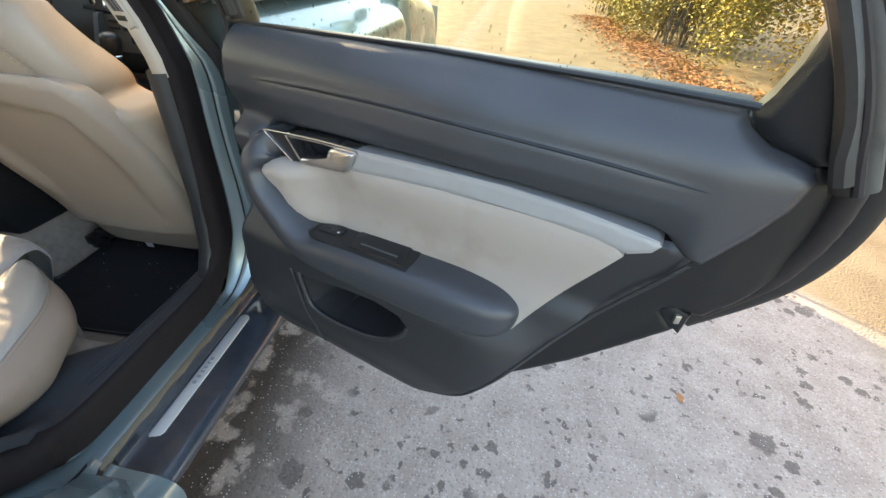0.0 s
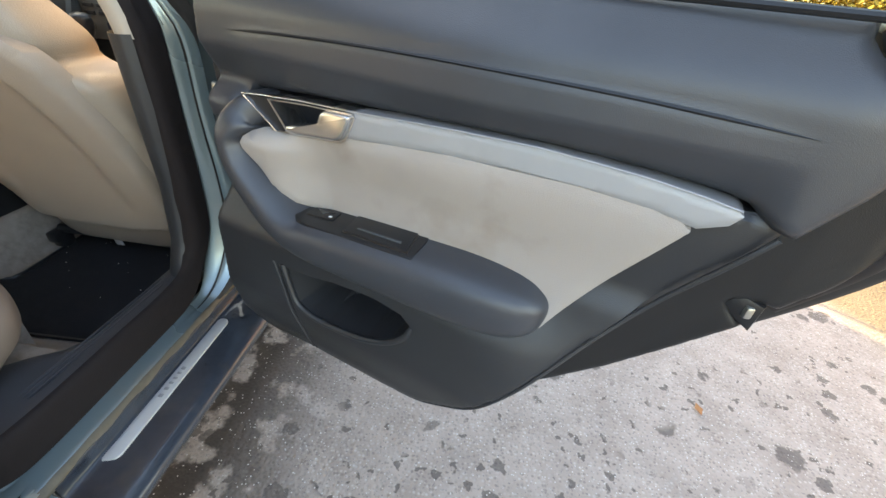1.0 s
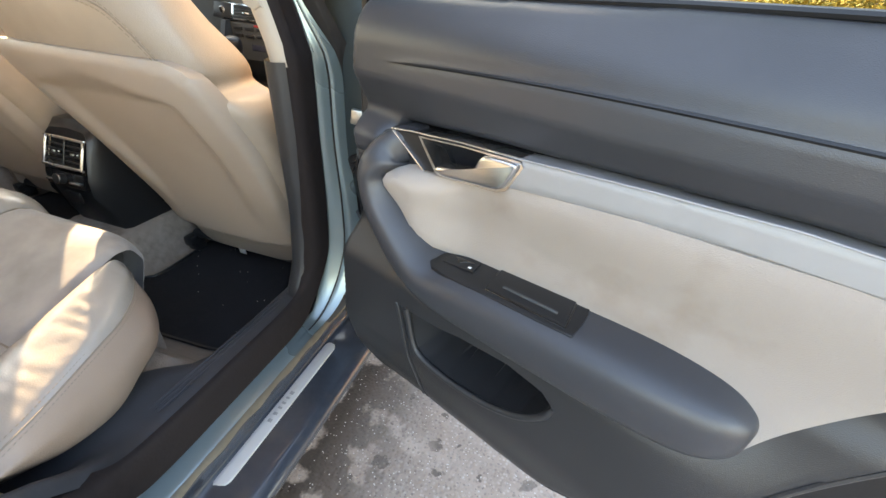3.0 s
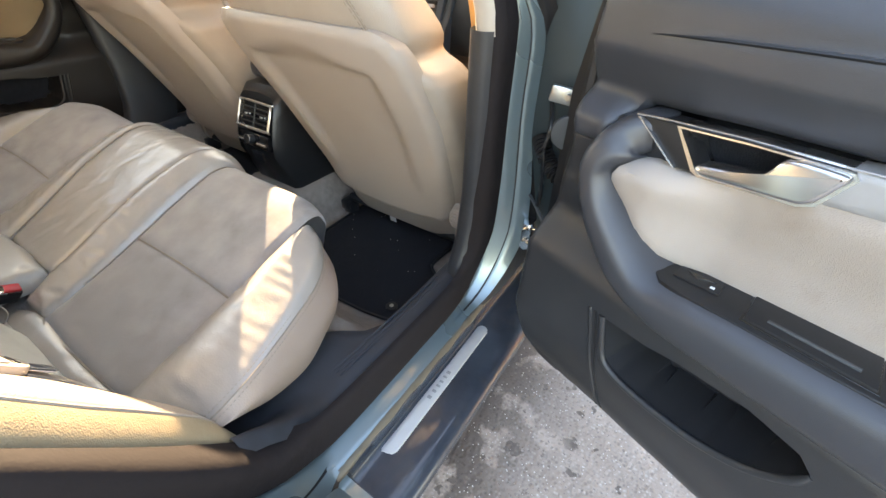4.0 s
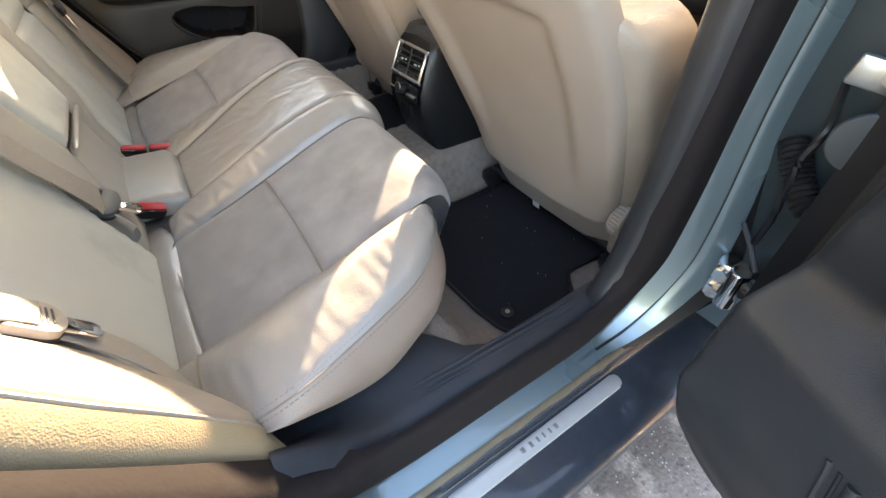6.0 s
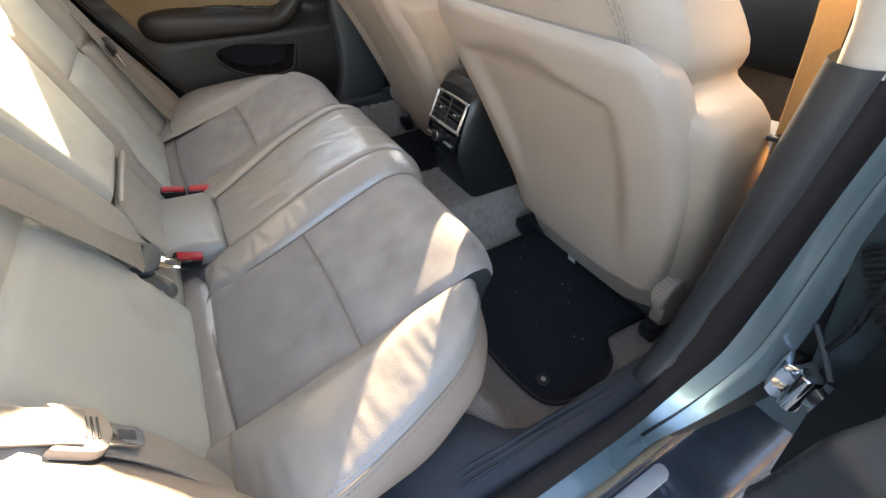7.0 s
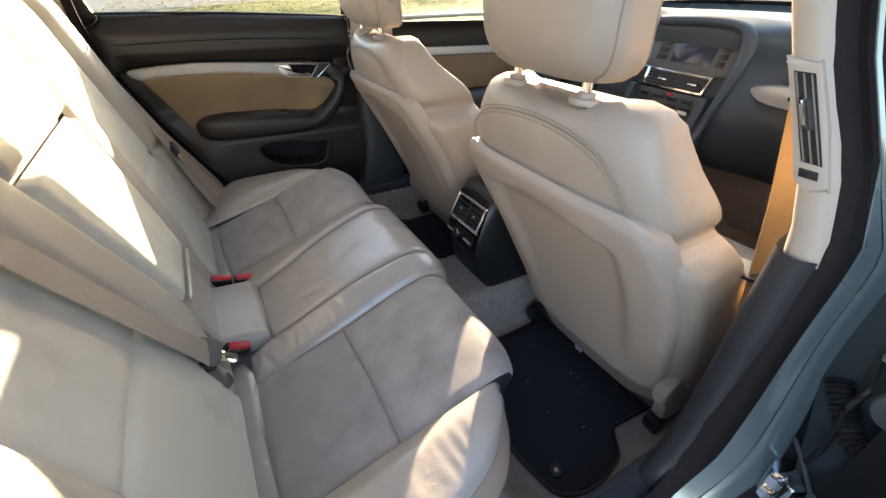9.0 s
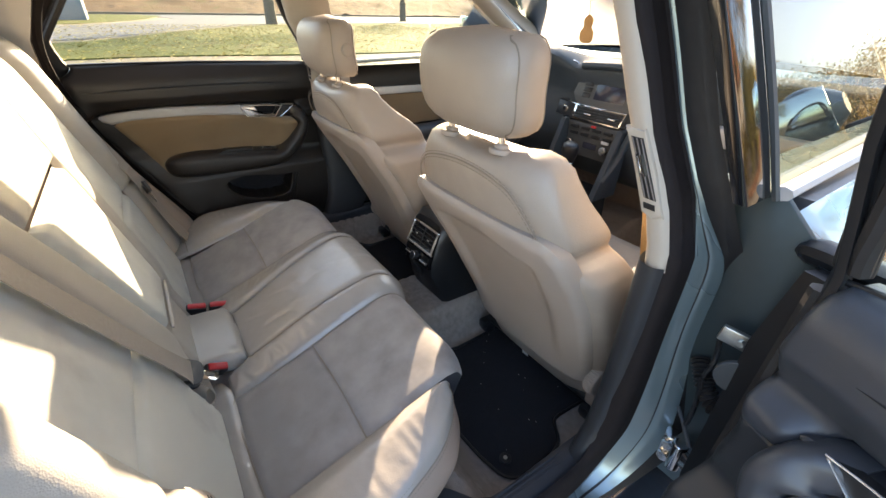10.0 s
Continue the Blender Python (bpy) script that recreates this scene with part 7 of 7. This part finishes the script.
def ground_material():
    m = bpy.data.materials.new("concrete_and_gravel")
    m.use_nodes = True
    n, l = m.node_tree.nodes, m.node_tree.links
    b = n["Principled BSDF"]
    co = n.new("ShaderNodeTexCoord")

    def noise_t(s, d=4.0):
        t = n.new("ShaderNodeTexNoise")
        t.inputs["Scale"].default_value, t.inputs["Detail"].default_value = s, d
        l.new(co.outputs["Object"], t.inputs["Vector"])
        return t.outputs["Fac"]

    def vor(s, r=1.0):
        t = n.new("ShaderNodeTexVoronoi")
        t.inputs["Scale"].default_value, t.inputs["Randomness"].default_value = s, r
        l.new(co.outputs["Object"], t.inputs["Vector"])
        return t

    def rng(o, a, c, x=0.0, y=1.0):
        r = n.new("ShaderNodeMapRange")
        for k, v in zip(("From Min", "From Max", "To Min", "To Max"), (a, c, x, y)):
            r.inputs[k].default_value = v
        l.new(o, r.inputs["Value"])
        return r.outputs["Result"]

    def mix(f, a, c):
        x = n.new("ShaderNodeMix")
        x.data_type = "RGBA"
        l.new(f, x.inputs["Factor"])
        for sock, v in ((x.inputs["A"], a), (x.inputs["B"], c)):
            if isinstance(v, tuple):
                sock.default_value = (*v, 1)
            else:
                l.new(v, sock)
        return x.outputs["Result"]

    def mul(a, c):
        x = n.new("ShaderNodeMath")
        x.operation = "MULTIPLY"
        l.new(a, x.inputs[0])
        l.new(c, x.inputs[1])
        return x.outputs[0]
    col = mix(rng(noise_t(9), 0.35, 0.65), (0.312, 0.254, 0.212), (0.395, 0.327, 0.276))
    peb = vor(110)
    stone = mix(rng(peb.outputs["Color"], 0.25, 0.8), (0.20, 0.169, 0.140), (0.50, 0.445, 0.39))
    col = mix(rng(peb.outputs["Distance"], 0.25, 0.50, 0.62, 0.0), col, stone)
    col = mix(rng(noise_t(140, 2), 0.62, 0.70, 0, 0.75), col, (0.16, 0.14, 0.13))
    # damp drip marks
    warp = n.new("ShaderNodeVectorMath")
    warp.operation = "ADD"
    nz = n.new("ShaderNodeTexNoise")
    nz.inputs["Scale"].default_value = 45
    l.new(co.outputs["Object"], nz.inputs["Vector"])
    sc = n.new("ShaderNodeVectorMath")
    sc.operation = "SCALE"
    sc.inputs["Scale"].default_value = 0.045
    l.new(nz.outputs["Color"], sc.inputs[0])
    l.new(co.outputs["Object"], warp.inputs[0])
    l.new(sc.outputs[0], warp.inputs[1])
    wet = None
    for s, lo, hi in ((13.0, 0.30, 0.25), (6.0, 0.24, 0.20), (26.0, 0.30, 0.24)):
        v = n.new("ShaderNodeTexVoronoi")
        v.inputs["Scale"].default_value = s
        l.new(warp.outputs[0], v.inputs["Vector"])
        spot = rng(v.outputs["Distance"], lo, hi)
        keep = rng(v.outputs["Color"], 0.47, 0.5)
        k = mul(mul(spot, keep), rng(noise_t(2.6 + s * 0.1, 2), 0.46, 0.50))
        if wet is None:
            wet = k
        else:
            x = n.new("ShaderNodeMath")
            x.operation = "MAXIMUM"
            l.new(wet, x.inputs[0])
            l.new(k, x.inputs[1])
            wet = x.outputs[0]
    # a drip line along the sill
    sep = n.new("ShaderNodeSeparateXYZ")
    l.new(co.outputs["Object"], sep.inputs[0])
    band = mul(mul(rng(sep.outputs["X"], 1.02, 0.74), rng(sep.outputs["X"], 0.42, 0.56)), rng(noise_t(11, 12), 0.40, 0.47))
    near = rng(sep.outputs["X"], 2.9, 2.7)
    x = n.new("ShaderNodeMath")
    x.operation = "MAXIMUM"
    l.new(rng(wet, 0, 1, 0, 0.70), x.inputs[0])
    l.new(band, x.inputs[1])
    wet = mul(x.outputs[0], near)
    col = mix(rng(wet, 0, 1, 0, 0.93), col, (0.042, 0.033, 0.028))
    grit = vor(120)
    col = mix(mul(rng(grit.outputs["Distance"], 0.24, 0.16), rng(grit.outputs["Color"], 0.60, 0.64)), col, (0.56, 0.52, 0.47))
    # tan gravel lane further off; its near edge paints sun beyond the car's shadow
    lane = mix(rng(noise_t(3.0, 6), 0.35, 0.65), (0.165, 0.124, 0.074), (0.22, 0.168, 0.105))
    far = n.new("ShaderNodeVectorMath")
    far.operation = "LENGTH"
    l.new(co.outputs["Object"], far.inputs[0])
    ragged = n.new("ShaderNodeMath")
    ragged.operation = "ADD"
    l.new(far.outputs["Value"], ragged.inputs[0])
    l.new(rng(noise_t(0.9, 5), 0.3, 0.7, -0.35, 0.45), ragged.inputs[1])
    col = mix(rng(ragged.outputs[0], 2.75, 3.1), col, lane)
    l.new(col, b.inputs["Base Color"])
    l.new(rng(wet, 0, 1, 0.9, 0.6), b.inputs["Roughness"])
    b.inputs["Specular IOR Level"].default_value = 0.25
    bp = n.new("ShaderNodeBump")
    bp.inputs["Distance"].default_value = 0.002
    l.new(peb.outputs["Distance"], bp.inputs["Height"])
    bp2 = n.new("ShaderNodeBump")
    bp2.inputs["Distance"].default_value = 0.002
    l.new(noise_t(60), bp2.inputs["Height"])
    l.new(bp.outputs[0], bp2.inputs["Normal"])
    l.new(bp2.outputs[0], b.inputs["Normal"])
    return m


GRASS = material("grass", (0.085, 0.088, 0.012), 0.9, spec=0.1, vary=0.5, scale=1.2, bump2=0.05, bump2_scale=9, stain=(0.125, 0.072, 0.02), stain_scale=0.9, stain_amount=0.5)
LITTER = material("leaf_litter", (0.17, 0.095, 0.045), 0.95, spec=0.1, vary=0.5, scale=1.0, bump2=0.08, bump2_scale=5, stain=(0.10, 0.09, 0.025), stain_scale=0.5, stain_amount=0.7)
ASPHALT = material("asphalt", (0.125, 0.122, 0.120), 0.9, spec=0.1, vary=0.15, scale=2, bump2=0.004, bump2_scale=50)
LEAF = material("autumn_leaf", (0.36, 0.22, 0.03), 0.7, vary=0.35, scale=3, hue=(1.0, 1.25, 1.0))
LEAF_GREEN = material("hedge_leaf", (0.16, 0.15, 0.03), 0.7, vary=0.4, scale=3, hue=(1.6, 1.3, 1.0))
LEAF_DRY = material("dry_leaf", (0.34, 0.15, 0.055), 0.75, vary=0.35, scale=4)
BARK = material("bark", (0.14, 0.11, 0.08), 0.95, vary=0.3, scale=6, bump2=0.02, bump2_scale=14)
METAL_SHED = material("painted_sheet", (0.11, 0.14, 0.175), 0.6, vary=0.08, scale=2)
PLASTER = material("plaster", (0.36, 0.32, 0.27), 0.9, vary=0.05, scale=3)
ROOF_TILE = material("roof_tile", (0.25, 0.10, 0.06), 0.8, vary=0.2, scale=4)

g = tagged(part("ground", patch([(-300, -300), (300, -300), (300, 300), (-300, 300)], lambda q, d: np.c_[q[:, 0], q[:, 1], 0 * d], 60, (0, 0, 1)), ground_material(), None), "pale concrete yard with damp drips, painted sunlit tan towards the gravel", "ground", "", "structure")


def sheet(name, ol, z, mat_, label, cat):
    return tagged(part(name, patch(curve(ol, 4, True), lambda q, d: np.c_[q[:, 0], q[:, 1], z + 0 * d], 1.5, (0, 0, 1), (0, 0, -z)), mat_, None), label, cat, "", "structure")


sheet("lawn", [(-12.2, -6), (-12.6, 0), (-11.6, 4), (-11.4, 10), (-13, 24), (-20, 32), (-34, 32), (-35, 16), (-33, 9), (-29, 5), (-24, 1.4), (-20, -0.6), (-17.5, -3), (-16, -8)], 0.03, GRASS, "sunlit lawn strewn with autumn leaves", "lawn")
sheet("road", [(-16.5, -30), (-17.5, -8), (-20, -1.6), (-25, 1.0), (-30, 4.6), (-34.5, 9), (-36.5, 16), (-36, 50), (-64, 60), (-63, 20), (-61, 2), (-47, 3.5), (-38, 0.4), (-32.5, -2.5), (-29, -9), (-28, -30)], 0.02, ASPHALT, "pale sunlit asphalt road with a curved entry", "road")
sheet("far_lawn", [(-31, -30), (-31.5, -9), (-33.5, -3.6), (-39, -0.6), (-47, 1.8), (-60, 0.5), (-60, -30)], 0.03, GRASS, "grass corner beside the road", "lawn")
tagged(part("kerb", loft([[(-63.0, y, -0.02), (-63.0, y, 0.22), (-63.5, y, 0.24), (-63.5, y, -0.02)] for y in np.linspace(-10, 70, 12)]), BARK, None), "dark kerb along the road", "kerb", "", "structure")
tagged(part("bank", patch([(-63.4, -20), (-63.4, 80), (-95, 90), (-95, -30)], lambda q, d: np.c_[q[:, 0], q[:, 1], 0.20 + 0.16 * np.clip(-63.4 - q[:, 0], 0, 40) + wave(q[:, 0] * 0.02, q[:, 1] * 0.02, 0.25)], 1.6, (0.3, 0, 1), (0, 0, -0.4)), LITTER, None), "brown grassy bank covered with fallen leaves", "bank", "", "structure")


def leaf_mesh(name, s):
    me = bpy.data.meshes.new(name)
    me.from_pydata([(0, -s, 0), (s * 0.55, 0, s * 0.12), (0, s, 0), (-s * 0.55, 0, s * 0.12), (0, 0, -s * 0.05)], [], [(0, 1, 4), (1, 2, 4), (2, 3, 4), (3, 0, 4)])
    return me


def scatter(name, places, size, mat_, rnd, label, cat, parent=None, tilt=0.9):
    """Many small bent leaves as one mesh."""
    vs, fs = [], []
    for p in places:
        s = size * rnd.uniform(0.6, 1.3)
        mtx = Matrix.Translation(p) @ Euler((rnd.uniform(-tilt, tilt), rnd.uniform(-tilt, tilt), rnd.uniform(0, 6.28))).to_matrix().to_4x4()
        k = len(vs)
        for v in ((0, -s, 0), (s * 0.55, 0, s * 0.15), (0, s, 0), (-s * 0.55, 0, s * 0.15)):
            vs.append(tuple(mtx @ Vector(v)))
        fs += [(k, k + 1, k + 2), (k, k + 2, k + 3)]
    me = bpy.data.meshes.new(name)
    me.from_pydata(vs, [], fs)
    ob = link_mesh(name, me, mat_, parent, "" if parent is None else label, smooth=False)
    if parent is None:
        tagged(ob, label, cat, "", "stuff")
    return ob


rnd = random.Random(11)
scatter("fallen_leaves", [(rnd.uniform(-33, -11.4), rnd.uniform(-3, 22), 0.05) for _ in range(9000)], 0.055, LEAF, rnd, "yellow leaves fallen on the lawn", "leaves", tilt=0.25)
scatter("fallen_leaves", [(3.55 + rnd.gauss(0.3, 0.36) + max(0, 5.5 - y) * 0.25, y, 0.02) for y in (rnd.uniform(4.2, 14) for _ in range(6500))], 0.034, LEAF_DRY, rnd, "rust-brown leaves along the hedge", "leaves", tilt=0.45)


def hedge(cx, cy, rx, ry, h, n_, mat_, seed, label):
    r = random.Random(seed)
    t = thing("hedge", (cx, cy, 0), label, "bush", "hedges")
    stems = []
    for _ in range(22):
        a = r.uniform(0, 6.28)
        x, y = cx + rx * 0.5 * math.cos(a) * r.random(), cy + ry * 0.6 * math.sin(a) * r.random()
        stems.append(tube([(x, y, -0.02), (x + r.gauss(0, 0.1), y + r.gauss(0, 0.1), h * 0.4), (x + r.gauss(0, 0.3), y + r.gauss(0, 0.3), h * 0.8)], [0.03, 0.02, 0.008], 6))
    part("stems", join(*stems), BARK, t, "thin brown stems")
    clumps = [(cx + rx * r.uniform(-1, 1), cy + ry * r.uniform(-1, 1), h * (0.12 + 0.8 * r.random() ** 0.8)) for _ in range(90)]
    pts = []
    for _ in range(n_):
        c = r.choice(clumps)
        pts.append((c[0] + r.gauss(0, 0.22), c[1] + r.gauss(0, 0.25), max(0.03, c[2] + r.gauss(0, 0.20))))
    scatter("foliage", pts, 0.034, mat_, r, "dense small leaves", "", t)
    return t


hedge(4.75, 9.4, 0.85, 3.6, 2.4, 60000, LEAF_GREEN, 21, "tall yellow-green autumn hedge beside the gravel lane")
hedge(6.2, 5.6, 0.9, 1.3, 1.8, 24000, LEAF, 22, "golden autumn bush beside the gravel lane")
hedge(4.6, 15.8, 1.2, 2.6, 2.8, 26000, LEAF, 23, "golden autumn bush further along the lane")


def tree(x, y, h, r0, seed, label, leaves=5000, mat_=None):
    r = random.Random(seed)
    t = thing("tree", (x, y, 0), label, "tree", "trees")
    tr = [tube(curve([(x, y, -0.1), (x + 0.05, y, h * 0.2), (x - 0.1, y + 0.1, h * 0.5), (x, y, h * 0.85)], 4), list(np.linspace(r0, r0 * 0.35, 13)), 12)]
    tips = []
    for _ in range(16):
        a, z0 = r.uniform(0, 6.28), h * r.uniform(0.3, 0.8)
        l_ = h * r.uniform(0.18, 0.36)
        e = (x + l_ * math.cos(a), y + l_ * math.sin(a), z0 + l_ * r.uniform(0.3, 0.9))
        tr.append(tube([(x, y, z0), ((x + e[0]) / 2, (y + e[1]) / 2, (z0 + e[2]) / 2 + 0.1), e], [r0 * 0.35, r0 * 0.22, r0 * 0.08], 7))
        tips.append(e)
    part("trunk", join(*tr), BARK, t, "tapered bare-barked trunk with limbs")
    pts = []
    for _ in range(leaves):
        c = r.choice(tips)
        pts.append((c[0] + r.gauss(0, h * 0.07), c[1] + r.gauss(0, h * 0.07), c[2] + r.gauss(0, h * 0.06)))
    scatter("crown", pts, 0.13, mat_ or LEAF, r, "thinning golden leaves", "", t)
    return t


tree(-34, 8.6, 11, 0.42, 31, "roadside tree with thinning golden leaves", 4000)
tree(-42, 24, 12, 0.35, 32, "far tree with golden leaves", 4000)
tree(-38, -14, 10, 0.3, 33, "far tree with golden leaves", 4000)
tree(7.9, 7.6, 7, 0.13, 34, "slim leaning tree behind the hedge", 2500)
tree(-12, 44, 12, 0.35, 35, "tree beyond the yard", 4000)
tree(14, 30, 13, 0.35, 36, "tree beyond the lane", 4500)
tree(11, -12, 12, 0.3, 37, "tree beside the yard", 4500, LEAF_GREEN)
tree(18, 4, 12, 0.3, 38, "tree behind the hedges", 5000, LEAF_GREEN)

# parked car in front
pk = thing("parked_car", (-1.2, 6.2, 0), "pale blue-grey saloon parked facing across the lane", "car")
BLUE_PAINT = material("pale_blue_paint", (0.30, 0.38, 0.41), 0.25, metal=0.6, vary=0.05, scale=500, coat=0.9)
R = Matrix.Translation((-2.2, 5.1, 0)) @ Matrix.Rotation(radians(-68), 4, "Z")


def pkx(bm):
    bmesh.ops.transform(bm, matrix=R, verts=bm.verts)
    return bm


rings = []
for y, hw, zt, zb in ((-2.2, 0.62, 0.62, 0.35), (-2.05, 0.80, 0.90, 0.25), (-1.2, 0.88, 0.98, 0.22), (0, 0.89, 0.96, 0.22), (0.9, 0.89, 0.93, 0.22), (1.6, 0.87, 0.84, 0.23), (2.05, 0.80, 0.74, 0.25), (2.25, 0.62, 0.60, 0.32)):
    rings.append([(hw * sx, y, zb + (zt - zb) * k) for sx, k in ((-0.92, 0), (-1, 0.3), (-1, 0.7), (-0.96, 0.9), (-0.8, 1.0), (0, 1.04), (0.8, 1.0), (0.96, 0.9), (1, 0.7), (1, 0.3), (0.92, 0))])
part("body", pkx(loft(curve(np.array(rings).reshape(8, -1), 4).reshape(-1, 11, 3))), BLUE_PAINT, pk, "pale blue-grey painted body", 45)
rings = []
for z, a, c, hw in ((0.92, -1.5, 0.95, 0.78), (1.15, -1.15, 0.50, 0.68), (1.35, -0.85, 0.05, 0.58), (1.42, -0.55, -0.25, 0.48)):
    rings.append([(hw, c, z), (hw * 0.6, c + 0.12, z), (-hw * 0.6, c + 0.12, z), (-hw, c, z), (-hw, (a + c) / 2, z), (-hw, a, z), (hw, a, z), (hw, (a + c) / 2, z)])
part("glasshouse", pkx(loft(rings)), GLOSS, pk, "dark glazed cabin", 30)
part("roof_skin", pkx(box((0, -0.4, 1.425), (1.0, 0.75, 0.03), 0.012)), BLUE_PAINT, pk)
for s in (-1, 1):
    part("headlight", pkx(box((s * 0.60, 2.05, 0.63), (0.34, 0.20, 0.14), 0.05, (0, 0, -s * 28), 4)), CHROME, pk, "clear headlight")
    part("side_mirror", pkx(box((s * 0.98, 0.62, 0.98), (0.20, 0.10, 0.13), 0.04)), BLUE_PAINT, pk)
    for y in (1.42, -1.38):
        w = part("wheel", pkx(cyl((s * 0.80, y, 0.31), 0.31, 0.20, (0, 90, 0), 36, 0.02)), TYRE, pk, "black tyre")
        part("rim", pkx(cyl((s * 0.895, y, 0.31), 0.20, 0.03, (0, 90, 0), 30, 0.006)), ALU, w, "silver rim")
part("grille", pkx(box((0, 2.25, 0.55), (0.7, 0.05, 0.18), 0.03)), BLACK, pk, "dark grille")

# far buildings


def shed(x, y, sx, sy, h, mat_, label, name="shed", roof=True):
    t = thing(name, (x, y, 0), label, "building", "far buildings")
    part("wall", box((x, y, h / 2), (sx, sy, h), 0.02), mat_, t)
    if roof:
        part("roof", plate([(-sy / 2 - 0.3, h), (sy / 2 + 0.3, h), (0, h + sy * 0.35)], lambda u, v, w: (x + w, y + u, v), -sx / 2 - 0.3, sx / 2 + 0.3, 0), ROOF_TILE, t, "red tiled roof")
    for i in range(int(max(sx, sy) // 2.5)):
        for zz in (h * 0.55,):
            k = -0.5 * max(sx, sy) + 1.4 + i * 2.5
            if sy >= sx:
                c = (x + math.copysign(sx / 2 + 0.01, -x), y + k, zz)
                wd = part("window", box(c, (0.06, 1.1, 1.2), 0.01), GLOSS, t, "dark window")
                part("window_frame", join(*[box((c[0], c[1] + a, c[2] + b2), s_, 0.01) for a, b2, s_ in ((0, 0.62, (0.1, 1.3, 0.08)), (0, -0.62, (0.1, 1.3, 0.08)), (0.6, 0, (0.1, 0.08, 1.3)), (-0.6, 0, (0.1, 0.08, 1.3)), (0, 0, (0.1, 0.06, 1.2)))]), WHITE, wd)
    return t


shed(-43, -7.0, 4, 9.5, 2.6, METAL_SHED, "blue-grey metal container beyond the lawn", "container", False)
shed(-104, 30, 9, 16, 6.5, PLASTER, "plastered house beyond the road", "house")
shed(-72, -34, 9, 14, 6.0, PLASTER, "plastered house beyond the road", "house")
shed(22, 16, 8, 14, 5.5, PLASTER, "plastered house behind the hedge", "house")
# fallen leaf and litter near the door
one = tagged(link_mesh("dry_leaf", leaf_mesh("dry_leaf", 0.022), LEAF_DRY, None, smooth=False), "single curled brown leaf on the concrete", "leaf")
one.location = (2.01, 0.21, 0.006)

for ob in bpy.data.objects:
    if ob not in BEFORE and ob.parent is None:
        ob.location.z += GROUND_Z
